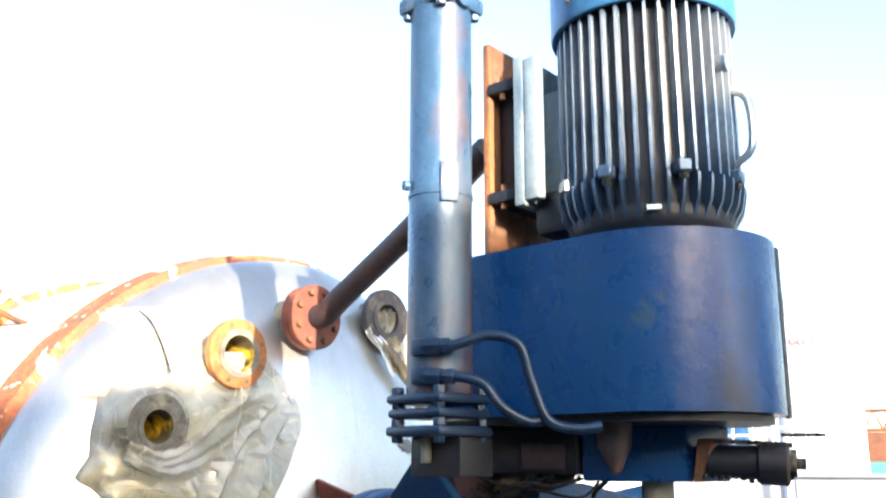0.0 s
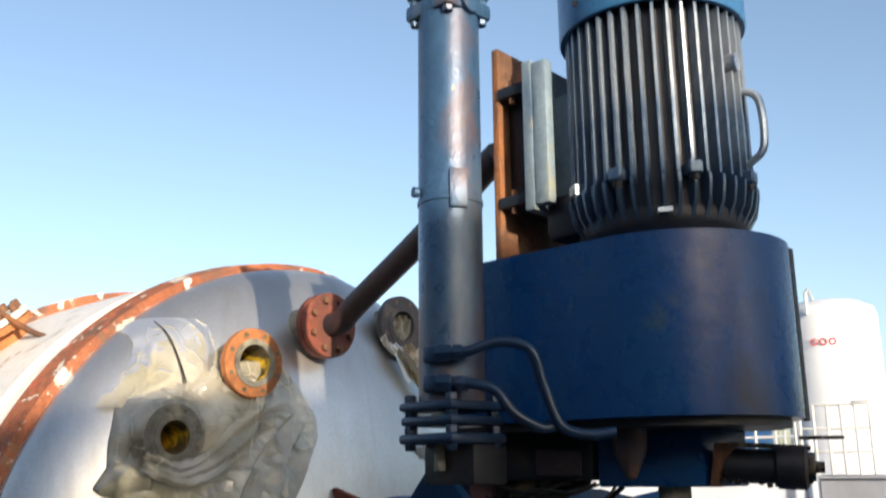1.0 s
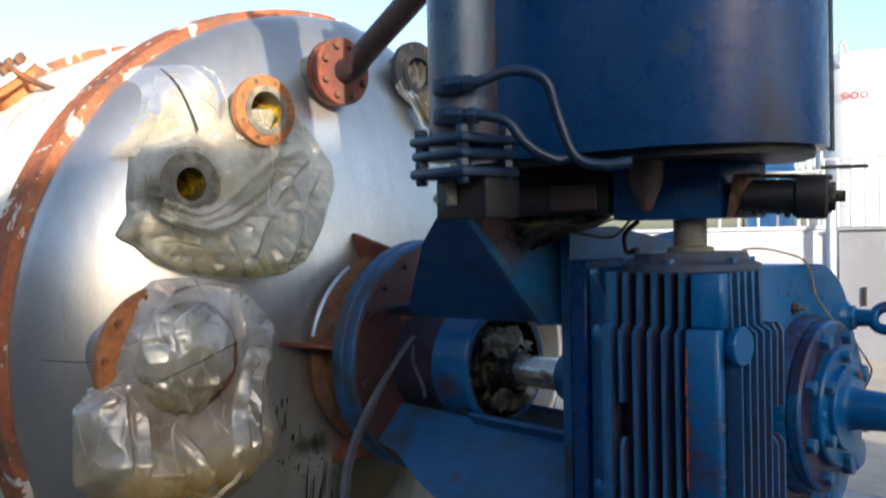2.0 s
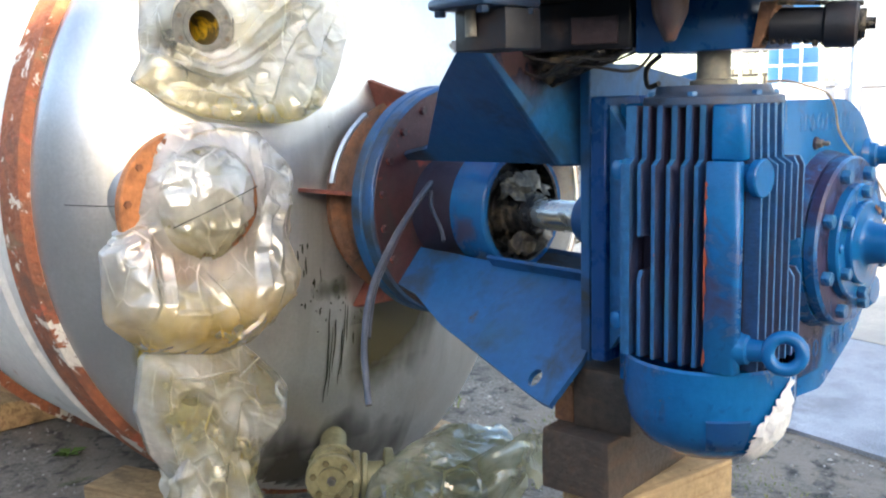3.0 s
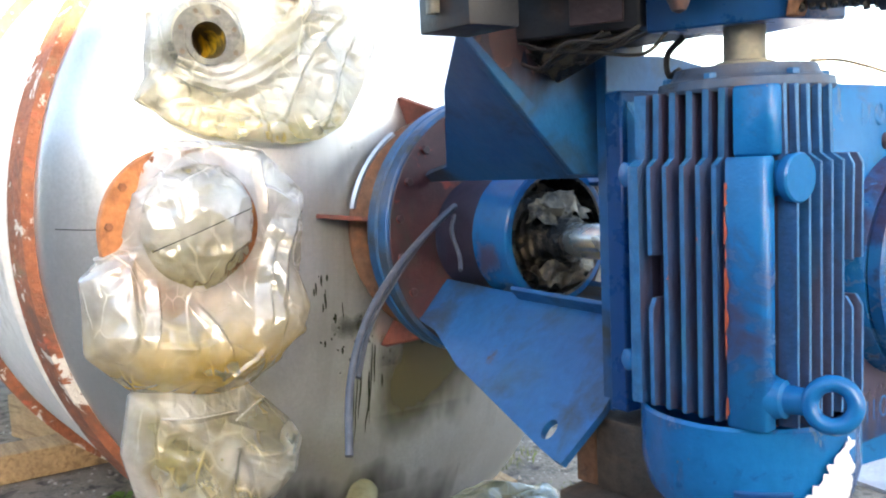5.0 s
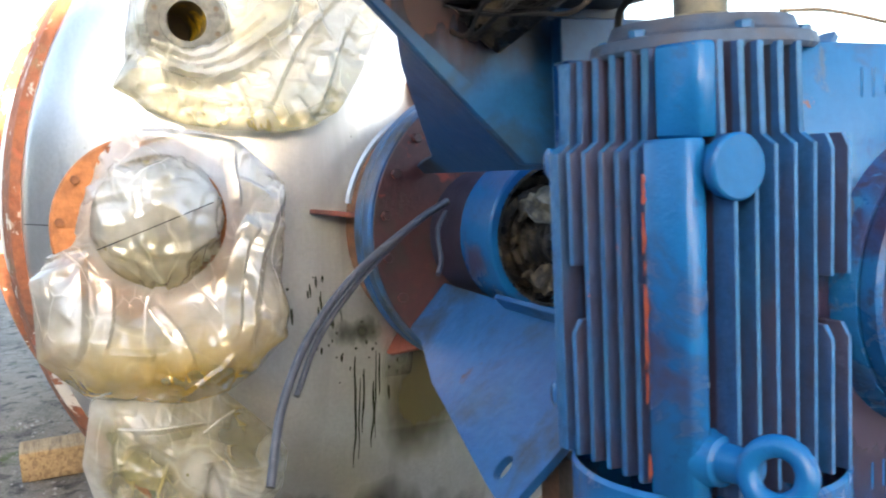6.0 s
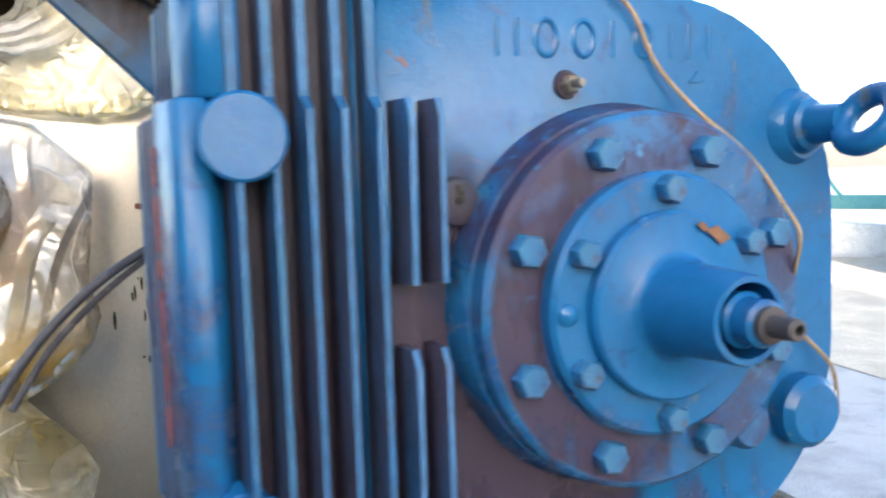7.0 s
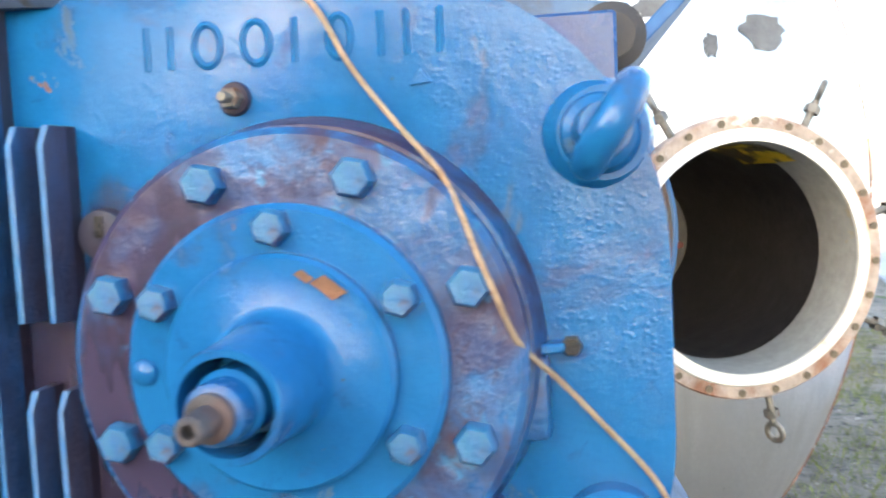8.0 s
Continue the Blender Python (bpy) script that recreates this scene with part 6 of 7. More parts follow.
def square_flange(z, h, s, parent, turn=12, mat=pipe_paint):
    m = Matrix.Translation((PX, PY, z)) @ Matrix.Rotation(radians(turn), 4, "Z")
    fl = part("square_flange", box(B(), (-s, -s, 0), (s, s, h), 0.008, m), mat, parent)
    for x in (-1, 1):
        for y in (-1, 1):
            p = m @ Vector((x * s * 0.76, y * s * 0.76, h))
            part("nut", hexhead(B(), p, (0, 0, 1), 0.024, 0.016), mat, fl)
            part("bolt_head", hexhead(B(), m @ Vector((x * s * 0.76, y * s * 0.76, 0)), (0, 0, -1), 0.022, 0.013), mat, fl)
    return fl


TURN = -4
# base flanges take a darker blue than the top ones to hold shade
square_flange(1.782, 0.022, 0.083, pipe, TURN, hose_blue)
square_flange(1.820, 0.020, 0.080, pipe, TURN, hose_blue)
square_flange(1.850, 0.020, 0.083, pipe, TURN, hose_blue)
top = square_flange(2.765, 0.040, 0.073, pipe, TURN)
square_flange(2.817, 0.016, 0.072, pipe, TURN)
square_flange(2.845, 0.020, 0.073, pipe, TURN)
part("top_plug", lathe(B(), [(0, 0.026), (0.012, 0.026), (0.014, 0.018), (0.014, 0)], (PX + 0.072, PY - 0.01, 2.785), (1, -0.07, 0), 20), pipe_paint, top)
part("lug", lathe(B(), [(0, 0.012), (0.012, 0.012), (0.014, 0.006), (0.014, 0)], (PX - 0.04, PY - 0.064, 2.335), (-0.4, -1, 0), 16), pipe_paint, pipe)
part("strap", box(B(), (-0.02, -0.004, -0.045), (0.02, 0.004, 0.045), 0.002, Matrix.Translation((PX + 0.062, PY - 0.042, 2.33)) @ Matrix.Rotation(radians(52), 4, "Z")), pipe_paint, pipe)
part("stub", lathe(B(), [(0, 0.012), (0.055, 0.012)], (PX - 0.01, PY - 0.03, 1.728), (0, 0, 1), 12), nozzle_grey, pipe)
# near-black block: the shade at the pipe's base is in its colour
part("base_block", box(B(), (PX - 0.065, PY - 0.02, 1.70), (PX + 0.075, PY + 0.09, 1.782), 0.004), motor_dark, pipe)
# hoses from the pipe to the guard
h1 = [(PX + 0.03, PY - 0.075, 1.965), (PX + 0.09, PY - 0.06, 1.965), (PX + 0.15, PY - 0.02, 1.985), (PX + 0.205, PY + 0.01, 1.965), (PX + 0.22, PY + 0.03, 1.895), (PX + 0.245, PY + 0.05, 1.815), (PX + 0.29, PY + 0.08, 1.795), (PX + 0.335, PY + 0.11, 1.80)]
h2 = [(PX + 0.03, PY - 0.075, 1.905), (PX + 0.10, PY - 0.055, 1.90), (PX + 0.145, PY - 0.03, 1.885), (PX + 0.175, PY - 0.01, 1.84), (PX + 0.21, PY + 0.03, 1.81), (PX + 0.235, PY + 0.06, 1.815)]
for h in (h1, h2):
    hs = part("hose", tube(B(), bend(h, 8), 0.011, 12), hose_blue, pipe, "bent blue-painted oil pipe")
    part("union", hexhead(B(), h[0], Vector(h[1]) - Vector(h[0]), 0.034, 0.035), hose_blue, hs)
    part("union", hexhead(B(), Vector(h[0]).lerp(Vector(h[1]), 0.62), Vector(h[1]) - Vector(h[0]), 0.030, 0.02), hose_blue, hs)
for z, dx in ((1.965, 0.0), (1.905, 0.0)):
    part("elbow", box(B(), (PX - 0.005, PY - 0.09, z - 0.018), (PX + 0.035, PY - 0.055, z + 0.018), 0.006), hose_blue, pipe)

# ---------------------------------------------------------------- plastic wrappings
def pouch(c, r, seed, fold=0.13, nu=250, nv=180, left=0.0, sag=0.0, pinch=0.0, square=0.85, gather=None, holes=(), pleats=1.0, panels=22, creases=170):
    """A closed skin of film: flat panels pulled tight between sharp creases that run out from where it is gathered."""
    rnd = np.random.default_rng(seed * 17 + 3)
    th = np.linspace(0, math.pi, nv + 1)[:, None]
    ph = (np.arange(nu) * 2 * math.pi / nu)[None, :]
    d = np.stack([np.sin(th) * np.cos(ph), np.sin(th) * np.sin(ph), np.cos(th) + 0 * ph], -1).reshape(-1, 3)
    bowed = np.sign(d) * np.abs(d) ** np.array([1.0, square, square])
    p = bowed * np.array(r)
    t = p[:, 2] / r[2]
    p[:, 1] *= 1 + sag * np.maximum(0, -t) - pinch * np.maximum(0, t) ** 1.5
    if left:
        p[:, 1] *= np.where(p[:, 1] < 0, 1 - left * np.clip((t + 0.25) / 0.35, 0, 1), 1)
    lump = np.zeros(len(p))
    for k in range(9):
        way = rnd.normal(size=3)
        lump += np.sin(d @ way * rnd.uniform(1.2, 2.6) + rnd.uniform(0, 6.28)) * 0.25
    p *= (1 + fold * 0.42 * lump)[:, None]
    g = np.array(gather if gather else (c[0], c[1], c[2] + r[2] * 0.9)) - np.array(c)
    small = min(r[1], r[2])
    # panels: the skin is drawn flat here and there
    for k in range(panels):
        n = rnd.normal(size=3) * np.array([0.6 / r[0], 0.8 / r[1], 0.8 / r[2]])
        n /= np.linalg.norm(n)
        f = p @ n
        over = np.maximum(0, f - f.max() * rnd.uniform(0.88, 0.98))
        p -= n * (over * 0.9)[:, None]
    # creases: sharp ridges and valleys, most of them running away from the gather
    for k in range(creases):
        q = p[rnd.integers(len(p))]
        n = q / np.array(r) ** 2
        n = n / (np.linalg.norm(n) + 1e-9)
        way = (q - g) + rnd.normal(size=3) * small * 0.45
        way -= n * way.dot(n)
        way /= np.linalg.norm(way) + 1e-9
        side = np.cross(n, way)
        v = p - q
        long, wide = small * rnd.uniform(0.2, 0.75), small * rnd.uniform(0.03, 0.15)
        along, off = v @ way / long, v @ side + 0.12 * small * np.sin(v @ way / small * 3 + k)
        h = np.maximum(0, 1 - np.abs(off) / wide) * np.maximum(0, 1 - along ** 2) * (np.abs(v @ n) < small * 0.5)
        p += n * (h * wide * rnd.uniform(0.20, 0.55) * pleats * (1 if k % 3 else -1))[:, None]
    p += np.array(c)
    i = np.arange(nu)
    quads = np.concatenate([np.stack([j * nu + i, (j + 1) * nu + i, (j + 1) * nu + (i + 1) % nu, j * nu + (i + 1) % nu], 1) for j in range(nv)])
    mid = p[quads].mean(1)
    keep = np.ones(len(quads), bool)
    for y, z, rad_ in holes:
        keep &= np.hypot(mid[:, 1] - y, mid[:, 2] - z) >= rad_
    me = bpy.data.meshes.new("film_shape")
    me.from_pydata(p.tolist(), [], quads[keep].tolist())
    bm = B()
    bm.from_mesh(me)
    bpy.data.meshes.remove(me)
    bmesh.ops.remove_doubles(bm, verts=[v for v in bm.verts if v.index < nu or v.index >= nv * nu], dist=0.002)
    bmesh.ops.delete(bm, geom=[v for v in bm.verts if not v.link_faces], context="VERTS")
    return bm


def end_drape(rows_, bulge, seed, n=46, lift=0.008):
    """A slack sheet hanging over the dished end; rows_ of (height, near edge, far edge)."""
    bm = B()
    line = bend([(z, a, b) for z, a, b in rows_], 9)
    off = Vector((seed * 1.7, seed * 3.3, 0))
    grid = []
    for k, (z, a, b) in enumerate(line):
        row = []
        for j in range(n + 1):
            s = j / n
            y = a + (b - a) * s + 0.008 * noise.noise(Vector((k * 0.3, seed, j * 0.1)))
            f = noise.voronoi(Vector((s * 2.2 + k * 0.02, k * 0.028, 0)) + off)[0]
            x = dome_x(vr(y, z)) + lift + bulge * math.sin(math.pi * min(1, s * 1.05)) ** 0.8 * math.sin(math.pi * (0.15 + 0.8 * k / len(line)))
            x += 0.006 * max(0.0, 1 - (f[1] - f[0]) / 0.10) + 0.007 * noise.noise(Vector((s * 3, k * 0.08, 1)) + off)
            row.append(bm.verts.new((x, y, z)))
        grid.append(row)
    for p, q in zip(grid, grid[1:]):
        for j in range(n):
            bm.faces.new((p[j], q[j], q[j + 1], p[j + 1]))
    return bm


def bag(name, c, r, seed, mat, label, fold=0.13, **shape):
    t = thing(name, tuple(c), label, "plastic wrap", "plastic wrappings")
    part("film", pouch(c, r, seed, fold, **shape), mat, t, "", 30)
    return t


def flap(parent, pts, w0, w1, seed, mat, label="loose crumpled flap"):
    """A loose strip of film along the points, w0 to w1 wide, hanging in uneven pleats."""
    line = bend(pts, 6)
    off = Vector((seed * 2.9, seed * 4.1, 0))
    bm = B()
    rows = []
    n, m = len(line), 14
    for k, p in enumerate(line):
        a, b = line[max(k - 1, 0)], line[min(k + 1, n - 1)]
        d = (b - a).normalized()
        s = d.cross(Vector((1, 0.25, 0))).normalized()
        u = d.cross(s)
        w = (w0 + (w1 - w0) * k / (n - 1)) * (1 + 0.25 * noise.noise(Vector((k * 0.6, seed, 0))))
        rows.append([bm.verts.new(p + s * w * (j / m - 0.5) + u * (0.024 * noise.noise(Vector((k * 0.16, j * 0.26, 0)) + off) + 0.004 * noise.noise(Vector((k * 0.6, j * 1.1, 3)) + off))) for j in range(m + 1)])
    for k in range(n - 1):
        for j in range(m):
            bm.faces.new((rows[k][j], rows[k + 1][j], rows[k + 1][j + 1], rows[k][j + 1]))
    return part("flap", bm, mat, parent, label, 20)


def skin(c, rim, outline, face, folds, seed, creases=170, pleat=1.0, nu=420, nv=130, edge=0.05):
    """One sheet of film drawn from a round rim out to a loose outline (y, z from the centre), with straight tight folds.
    face(y, z, u, w) gives how far out the film stands; u runs from the rim to the outline, w is 1 low in the sagging part."""
    rnd = np.random.default_rng(seed)
    o = np.array(outline + outline[:1], float)
    k = np.linspace(0, len(outline), len(outline) * 40, endpoint=False)
    dense = np.stack([np.interp(k, np.arange(len(o)), o[:, j]) for j in (0, 1)], 1)
    turn_, far_ = np.arctan2(dense[:, 1], dense[:, 0]), np.hypot(dense[:, 0], dense[:, 1])
    order = np.argsort(turn_)
    ang = np.linspace(-math.pi, math.pi, nu, endpoint=False)
    reach = np.maximum(np.interp(ang, turn_[order], far_[order], period=2 * math.pi), rim + 0.018)
    reach = (np.roll(reach, 1) + reach * 2 + np.roll(reach, -1)) / 4
    u = np.concatenate([np.linspace(0, 1, nv) ** 0.85, 1 + np.linspace(0.02, 0.2, 8)])[:, None]
    rr = rim + (reach[None, :] - rim) * np.minimum(u, 1) - 0.22 * reach[None, :] * np.maximum(0, u - 1)
    y, z = rr * np.cos(ang)[None, :], rr * np.sin(ang)[None, :]
    w = np.clip((-z - 0.06) / 0.2, 0, 1)
    x = face(y + c[1], z + c[2], np.minimum(u, 1) + 0 * y, w) - edge * np.sqrt(np.maximum(0, u - 1) / 0.2)
    fade = np.clip(np.minimum(u, 1) / 0.12, 0, 1) * np.clip((1.03 - u) / 0.08, 0.15, 1)
    out = np.zeros_like(x)
    lines = [(np.array(p), np.array(q), wd, h) for p, q, wd, h in folds]
    for j in range(creases):
        a, f = rnd.uniform(-math.pi, math.pi), math.sqrt(rnd.uniform(0.03, 0.92))
        top = float(np.interp(a, ang, reach))
        p = np.array([math.cos(a), math.sin(a)]) * (rim + (top - rim) * f)
        bend_ = a + rnd.normal() * 0.6
        long = rnd.uniform(0.03, 0.17)
        wd = rnd.uniform(0.006, 0.045) if j % 2 else rnd.uniform(0.004, 0.012)
        lines.append((p, p + np.array([math.cos(bend_), math.sin(bend_)]) * long, wd, wd * pleat * rnd.uniform(0.10, 0.30) * (1 if j % 3 else -1)))
    for j, (p, q, wd, h) in enumerate(lines):
        long = np.linalg.norm(q - p) + 1e-6
        d = (q - p) / long
        al = ((y - p[0]) * d[0] + (z - p[1]) * d[1]) / long
        off = -(y - p[0]) * d[1] + (z - p[1]) * d[0] + 0.05 * long * np.sin(al * 4 + j)
        lean = np.where(off > 0, np.abs(off) / (wd * 0.45), np.abs(off) / (wd * 1.5))   # one flank steep, one slack
        out += h * np.maximum(0, 1 - lean) * np.clip(1 - (2 * al - 1) ** 4, 0, 1)
    x = x + out * fade
    pts = np.stack([x, y + c[1], z + c[2]], -1).reshape(-1, 3)
    i = np.arange(nu)
    rows_ = len(u)
    quads = np.concatenate([np.stack([r_ * nu + i, r_ * nu + (i + 1) % nu, (r_ + 1) * nu + (i + 1) % nu, (r_ + 1) * nu + i], 1) for r_ in range(rows_ - 1)])
    me = bpy.data.meshes.new("film_shape")
    me.from_pydata(pts.tolist(), [], quads.tolist())
    bm = B()
    bm.from_mesh(me)
    bpy.data.meshes.remove(me)
    return bm


def dish(y, z):
    """The dished end under many points at once."""
    return np.array([dome_x(min(vr(a, b), VA * 0.985)) for a, b in zip(y.ravel(), z.ravel())]).reshape(y.shape)


def upper_face(y, z, u, w):
    ground_ = dish(y, z)
    tent = -1.712 + (ground_ + 0.022 + 0.03 * w + 1.712) * u ** 0.8
    return np.maximum(tent + 0.030 * w * np.sin(math.pi * u), ground_ + 0.016)


def cap_face(y, z, u, w):
    tight = -1.482 - 0.066 * u ** 0.7
    pouch_ = -1.515 + 0.075 * np.sin(math.pi * np.minimum(1, u ** 1.5)) - 0.06 * u ** 6
    return tight + (pouch_ - tight) * w


w = thing("plastic_wrap", (-1.765, -0.665, 1.75), "milky crumpled plastic wrapped round a nozzle", "plastic wrap", "plastic wrappings")
part("film", skin((-1.70, -0.665, 1.846), 0.108, [
    (-0.135, -0.02), (-0.145, -0.10), (-0.185, -0.165), (-0.145, -0.19), (-0.11, -0.235), (-0.03, -0.272), (0.06, -0.292), (0.21, -0.305), (0.29, -0.296), (0.375, -0.254), (0.462, -0.136),
    (0.535, 0.0), (0.535, 0.07), (0.475, 0.18), (0.41, 0.26), (0.20, 0.25), (0.03, 0.165), (-0.10, 0.12)], upper_face, [
    ((0.46, 0.10), (0.16, -0.24), 0.035, 0.024), ((0.50, 0.04), (0.27, -0.27), 0.030, 0.020), ((0.10, -0.07), (0.44, 0.10), 0.030, 0.026), ((-0.15, -0.12), (0.03, -0.17), 0.02, 0.016),
    ((-0.12, -0.20), (0.12, -0.21), 0.024, 0.018), ((0.0, -0.255), (0.20, -0.265), 0.018, 0.016), ((0.33, 0.16), (0.40, -0.10), 0.03, 0.018), ((0.13, -0.12), (0.30, 0.02), 0.016, 0.012)], 5, 260, 2.0), film_milky, w, "", 30)
flap(w, [(-1.685, -0.77, 1.765), (-1.662, -0.66, 1.728), (-1.655, -0.55, 1.765), (-1.665, -0.43, 1.85), (-1.69, -0.33, 1.93)], 0.06, 0.12, 2, film_white)
part("collar", lathe(B(), [(-0.05, 0.125), (-0.01, 0.118), (0.006, 0.108), (0.008, 0.095)], (-1.70, -0.665, 1.846), (1, 0, 0), 40), film_milky, w, "film pulled tight round the flange")
w = thing("plastic_wrap", (-1.82, -0.63, 2.06), "milky plastic sheet tied over the dished end", "plastic wrap", "plastic wrappings")
part("film", end_drape([(2.245, -0.665, -0.50), (2.215, -0.69, -0.475), (2.14, -0.70, -0.465), (2.05, -0.74, -0.48), (1.98, -0.80, -0.50), (1.93, -0.83, -0.52)], 0.035, 33, lift=0.03), film_dull, w, "", 30)
w = thing("plastic_wrap", (-1.552, -0.80, 1.10), "clear yellowed plastic bag over the capped nozzle", "plastic wrap", "plastic wrappings")
part("film", skin((-1.48, -0.81, 1.335), 0.158, [
    (-0.115, 0.170), (-0.06, 0.222), (0.03, 0.226), (0.115, 0.214), (0.215, 0.190), (0.335, 0.071), (0.322, -0.08), (0.310, -0.183), (0.335, -0.27), (0.312, -0.34), (0.228, -0.42), (0.133, -0.470),
    (0.02, -0.476), (-0.188, -0.420), (-0.292, -0.315), (-0.29, -0.183), (-0.298, -0.08), (-0.234, -0.092), (-0.19, -0.02), (-0.17, 0.05)], cap_face, [
    ((0.345, 0.06), (0.16, -0.33), 0.045, 0.026), ((0.23, -0.06), (0.13, -0.30), 0.022, 0.018), ((-0.17, -0.04), (-0.24, -0.33), 0.045, 0.022), ((-0.12, -0.13), (-0.16, -0.31), 0.022, 0.018),
    ((0.03, -0.44), (0.14, -0.33), 0.018, 0.014), ((-0.17, -0.30), (0.02, -0.30), 0.03, 0.012), ((0.215, 0.19), (-0.03, 0.20), 0.02, 0.016), ((0.21, 0.17), (0.19, 0.02), 0.02, 0.016),
    ((0.30, -0.16), (0.29, -0.30), 0.016, 0.014), ((-0.02, -0.20), (0.05, -0.36), 0.020, 0.014)], 9, 200, 1.3), film_clear, w, "", 30)
part("taut_cover", pouch((-1.53, -0.81, 1.335), (0.122, 0.172, 0.172), 23, 0.03, 220, 150, square=1.0, panels=34, creases=190, gather=(-1.42, -0.86, 1.36), pleats=0.8), film_taut, w, "film drawn tight over the round cap", 30)
# thin black tube that draws the shade of a crease in the film
part("slit", tube(B(), bend([(-1.415, -0.965, 1.285), (-1.40, -0.85, 1.325), (-1.405, -0.70, 1.375)], 6), 0.0014, 6), oily, w, "thin dark line along a crease of the tight film")
part("pooled_sludge", pouch((-1.572, -0.80, 0.988), (0.054, 0.175, 0.052), 12, 0.08, 48, 32, square=0.8, panels=8, creases=12), sludge, w, "yellow sludge pooled in the bag")
def low_face(y, z, u, w):
    lobe = np.exp(-((y + 0.60) / 0.10) ** 2 - ((z - 0.63) / 0.13) ** 2)
    return -1.505 - 0.10 * u ** 3 + 0.035 * lobe - 0.03 * np.exp(-((y + 0.74 - 0.25 * (z - 0.6)) / 0.022) ** 2) * (z < 0.72)


w = thing("plastic_wrap", (-1.55, -0.79, 0.68), "clear grimy plastic bag tied round a lower nozzle", "plastic wrap", "plastic wrappings")
part("film", skin((-1.55, -0.79, 0.70), 0.004, [
    (-0.20, 0.195), (-0.13, 0.235), (-0.02, 0.222), (0.10, 0.205), (0.25, 0.045), (0.288, -0.02), (0.262, -0.115), (0.165, -0.19), (0.13, -0.30), (-0.06, -0.33), (-0.12, -0.235), (-0.20, -0.10), (-0.232, 0.04)], low_face, [
    ((-0.15, 0.17), (-0.17, -0.08), 0.030, 0.022), ((-0.11, 0.13), (0.08, 0.10), 0.016, 0.012), ((-0.10, 0.02), (-0.02, -0.22), 0.025, 0.02), ((0.02, 0.10), (0.20, -0.02), 0.024, 0.018),
    ((0.06, 0.0), (0.10, -0.16), 0.018, -0.018), ((-0.20, 0.02), (-0.10, -0.20), 0.024, 0.02)], 14, 150, 1.1), film_grimy, w, "", 30)
part("doubled_edge", tube(B(), bend([(-1.505, -0.945, 0.845), (-1.494, -0.86, 0.832), (-1.498, -0.74, 0.828)], 6), 0.0035, 8), film_white, w, "white doubled edge of the film")
part("doubled_edge", tube(B(), bend([(-1.498, -0.745, 0.80), (-1.502, -0.70, 0.825), (-1.512, -0.66, 0.84)], 6), 0.003, 8), film_white, w)
w = bag("plastic_wrap", (-1.59, -0.82, 0.32), (0.11, 0.17, 0.30), 4, film_grimy, "loose plastic skirt hanging from the lower nozzle", 0.22, pleats=2.0)
w = bag("plastic_wrap", (-1.32, -0.03, 0.29), (0.19, 0.35, 0.17), 6, film_green, "greenish plastic bundle lying under the lantern", 0.26, gather=(-1.45, -0.20, 0.30), pleats=1.4)
flap(w, [(-1.27, -0.30, 0.33), (-1.15, -0.11, 0.39), (-1.13, 0.14, 0.39), (-1.17, 0.30, 0.27)], 0.10, 0.16, 7, film_green)
w = bag("plastic_wrap", (-1.80, 0.45, 2.20), (0.055, 0.12, 0.16), 8, film_dull, "torn plastic hanging below the grey nozzle", 0.24, pinch=0.3, pleats=2.0)
flap(w, [(-1.72, 0.36, 2.22), (-1.70, 0.40, 2.13), (-1.69, 0.47, 2.03), (-1.70, 0.54, 1.93)], 0.10, 0.07, 14, film_brown, "brown-stained torn strip of film")
flap(w, [(-1.75, 0.28, 2.26), (-1.72, 0.33, 2.18), (-1.70, 0.40, 2.10)], 0.07, 0.12, 15, film_dull, "torn milky strip of film")
# lower nozzle inside its bag
lown = part("lower_nozzle", lathe(B(), [(-0.25, 0.085), (0, 0.085), (0, 0.14), (0.03, 0.14), (0.03, 0.07), (-0.06, 0.07), (-0.06, 0)], (-1.63, -0.82, 0.78), (1, -0.25, 0), 40), cover_olive, vessel, "olive nozzle inside its plastic bag")
part("elbow", tube(B(), bend([(-1.70, -0.80, 0.64), (-1.66, -0.78, 0.58), (-1.645, -0.75, 0.50), (-1.65, -0.74, 0.40)], 6), 0.062, 20), cover_olive, lown)
# cut across the film on the upper wrap
part("slit", tube(B(), bend([(dome_x(vr(y, z)) + d, y, z) for y, z, d in ((-0.625, 2.23, 0.05), (-0.622, 2.18, 0.075), (-0.617, 2.10, 0.085), (-0.61, 2.01, 0.09))], 6), 0.0035, 6), oily, vessel, "dark slit line")

# ---------------------------------------------------------------- cables and cord
def cable(pts, r, mat, label, name="cable", cat="cable", seg=10, step=8):
    bm = tube(B(), bend(pts, step), r, seg)
    return solid(name, bm, mat, label, cat, base=tuple(pts[0]))


cable([(-1.25, -0.16, 1.345), (-1.18, -0.29, 1.30), (-1.085, -0.48, 1.21), (-1.03, -0.61, 1.10), (-0.96, -0.70, 0.98), (-0.885, -0.755, 0.853)], 0.0095, cable_grey, "cut grey electric cable hanging from the lantern")
cable([(-1.25, -0.16, 1.345), (-1.195, -0.28, 1.298), (-1.105, -0.455, 1.20), (-1.05, -0.58, 1.095), (-0.99, -0.66, 0.99)], 0.007, cable_grey, "thin grey cable beside the cut one")
cable([(-1.24, -0.17, 1.32), (-1.19, -0.22, 1.28), (-1.12, -0.25, 1.22), (-1.08, -0.28, 1.19)], 0.006, cable_grey, "short grey cable tail")
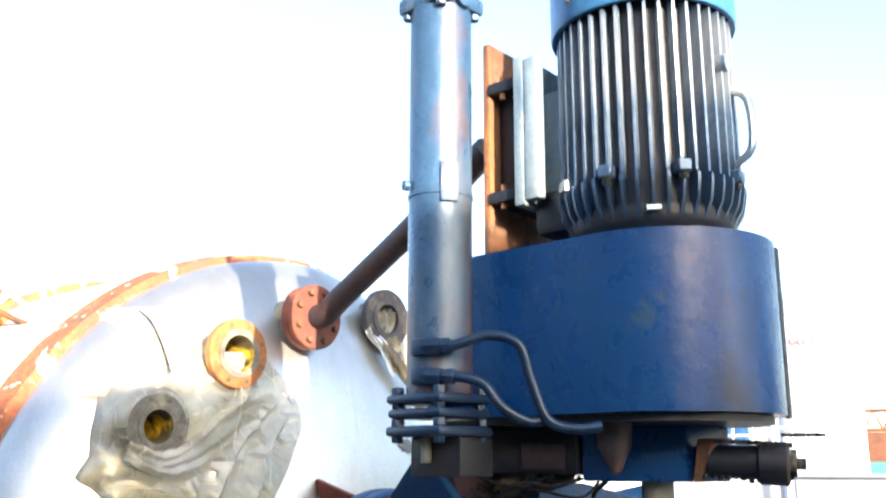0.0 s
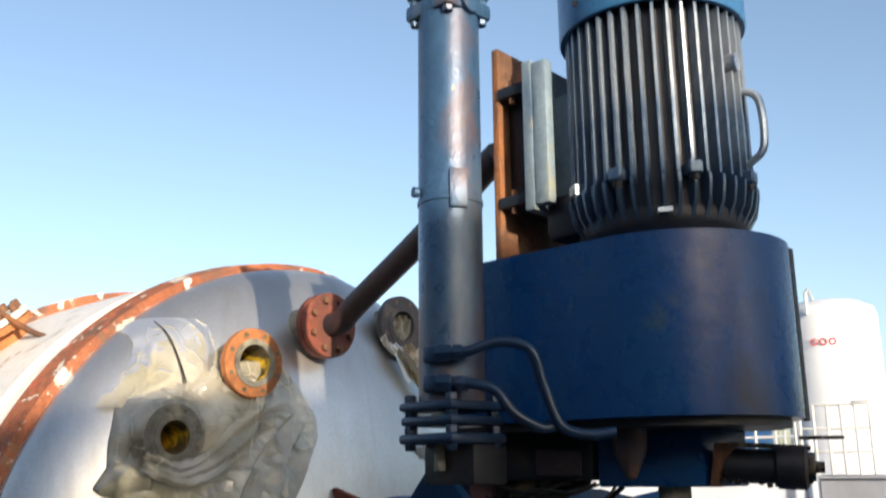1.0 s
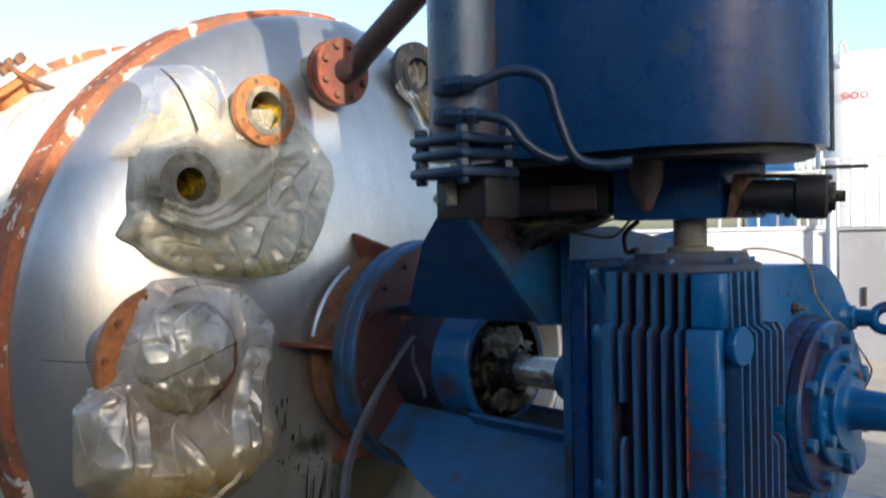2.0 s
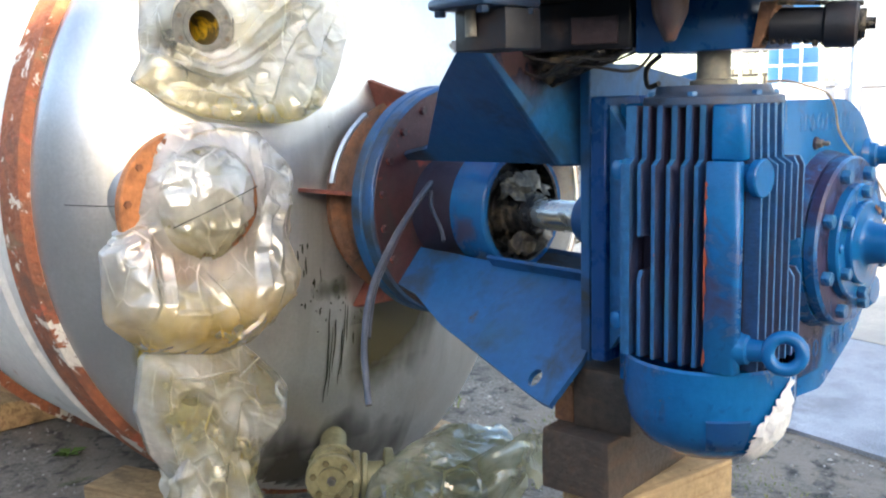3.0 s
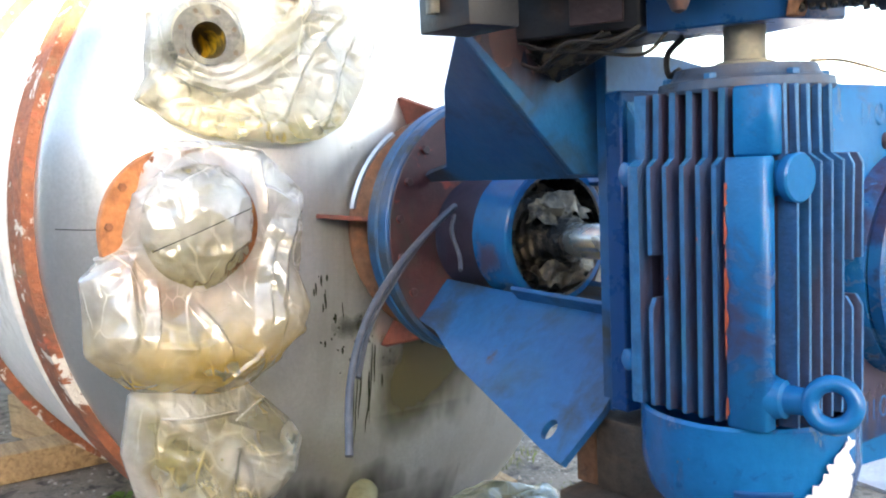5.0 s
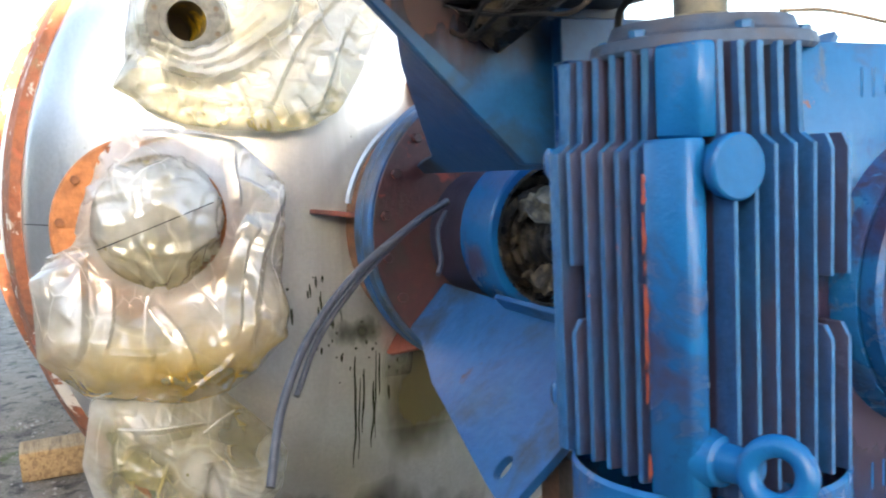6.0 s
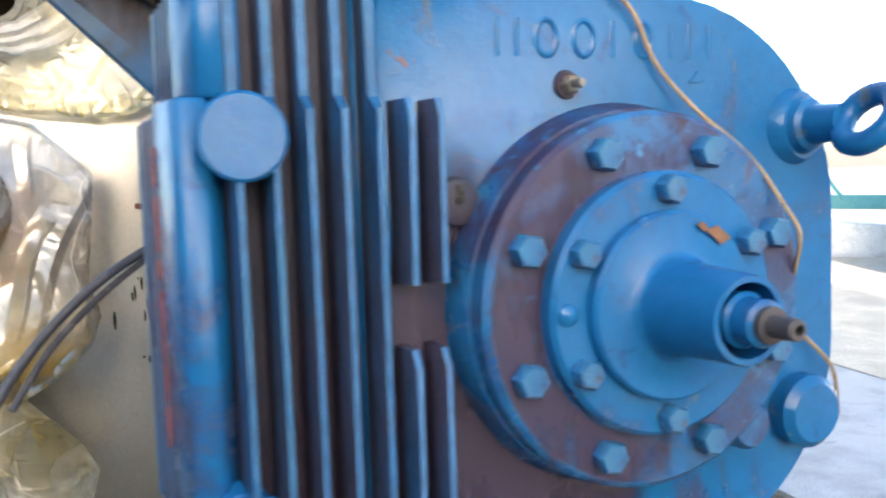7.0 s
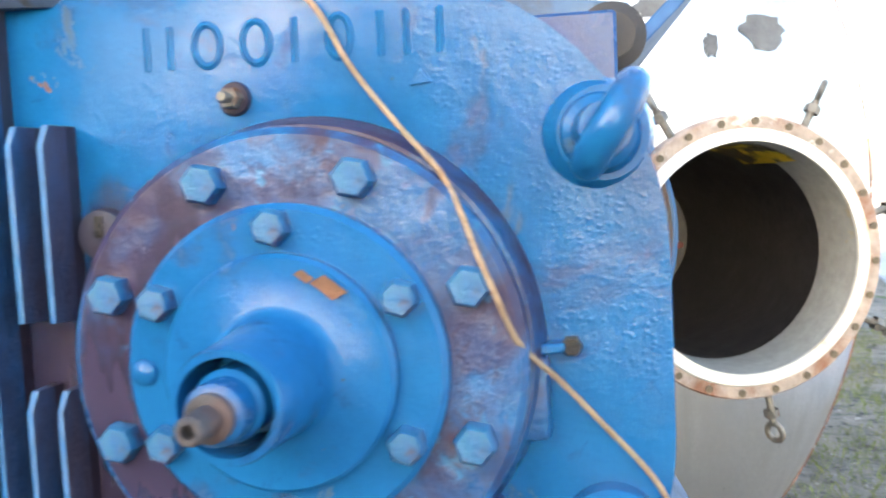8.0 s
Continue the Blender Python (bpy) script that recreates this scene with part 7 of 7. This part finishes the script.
cable([(-0.34, -0.30, 1.69), (-0.37, -0.31, 1.66), (-0.36, -0.32, 1.62), (-0.32, -0.34, 1.625)], 0.006, wire_dark, "thin black wire by the input shaft")
cable([(-0.10, -0.27, 1.622), (-0.085, -0.20, 1.622), (-0.072, -0.10, 1.607), (-0.068, -0.03, 1.592), (-0.068, 0.017, 1.558), (-0.069, 0.048, 1.503), (-0.052, 0.09, 1.45), (-0.022, 0.135, 1.40), (0.006, 0.163, 1.34), (0.012, 0.176, 1.31), (-0.012, 0.192, 1.265), (-0.052, 0.222, 1.225), (-0.068, 0.255, 1.185), (-0.060, 0.30, 1.135), (-0.075, 0.328, 1.07)], 0.0026, cord_tan, "tan cord draped over the gearbox", "cord", "cord", 8, 10)
cable([(-0.69, -0.20, GROUND + 0.12), (-0.78, -0.16, GROUND + 0.17), (-0.80, -0.05, GROUND + 0.13), (-0.74, 0.02, GROUND + 0.03), (-0.66, 0.10, GROUND + 0.012)], 0.006, face_white, "loop of thin pale hose on the ground", "hose", "hose")

cable([(-1.802, -1.09, 1.336), (-1.68, -1.04, 1.335), (-1.60, -0.985, 1.336), (-1.548, -0.965, 1.338)], 0.0016, wire_dark, "thin taut wire beside the capped nozzle", "wire", "wire", 6)

# ---------------------------------------------------------------- timbers
def timber_block(c, size, turn, mat, label, seed=0, name="timber_block"):
    """A sawn baulk with eased, slightly uneven edges and paler end grain."""
    m = Matrix.Translation(c) @ Matrix.Rotation(radians(turn), 4, "Z")
    bm = B()
    x, y, z = (s / 2 for s in size)
    box(bm, (-x, -y, -z), (x, y, z), 0.006)
    bmesh.ops.subdivide_edges(bm, edges=[e for e in bm.edges if e.calc_length() > 0.09], cuts=3, use_grid_fill=True)
    for v in bm.verts:
        v.co += Vector((noise.noise(v.co * 7 + Vector((seed, 0, 0))), noise.noise(v.co * 7 + Vector((0, seed, 0))), 0)) * 0.004
    me = mesh_of(name, bm, mat)
    ob = new(name, me)
    ob.matrix_world = m
    return tagged(ob, label, "timber", "packing timbers")


timber_block((-0.520, -0.07, 0.828), (0.170, 0.46, 0.162), 4, timber_oily, "dark oily packing block under the gearbox foot", 1)
timber_block((-0.640, -0.10, 0.815), (0.06, 0.40, 0.135), 4, rusty, "rusty steel packer beside the oily block", 12, "packer")
timber_block((-0.560, -0.035, 0.664), (0.205, 0.66, 0.165), 3, timber_stained, "thick oil-soaked timber under the packing block", 2)
timber_block((-0.500, -0.080, 0.512), (0.205, 0.46, 0.135), -10, timber_y, "pale sawn timber in the packing stack", 3)
timber_block((-0.490, -0.060, 0.370), (0.215, 0.52, 0.145), -11, timber_y, "pale sawn timber in the packing stack", 4)
timber_block((-0.490, -0.07, 0.220), (0.24, 0.56, 0.15), -8, timber_y, "weathered sawn timber in the packing stack", 5)
timber_block((-0.490, -0.07, 0.020), (0.26, 0.60, 0.25), -6, timber_y, "bottom timber of the packing stack", 6)
timber_block((-2.62, -0.50, -0.03), (0.55, 0.24, 0.16), 20, timber, "pale timber chock under the vessel rim", 7, "timber_sleeper")
timber_block((-2.45, 0.75, -0.03), (0.50, 0.26, 0.15), -8, timber, "pale timber chock under the vessel rim", 11, "timber_sleeper")
timber_block((-4.3, 0.1, -0.02), (0.25, 2.4, 0.15), -3, timber, "timber sleeper under the far end of the vessel", 8, "timber_sleeper")
timber_block((-4.75, -0.42, 0.03), (0.9, 0.22, 0.26), 14, timber, "pale timber baulk beside the vessel", 9, "timber_sleeper")
timber_block((-4.75, -0.42, 0.24), (0.6, 0.18, 0.16), 20, timber, "short timber offcut on a baulk", 10, "timber_sleeper")
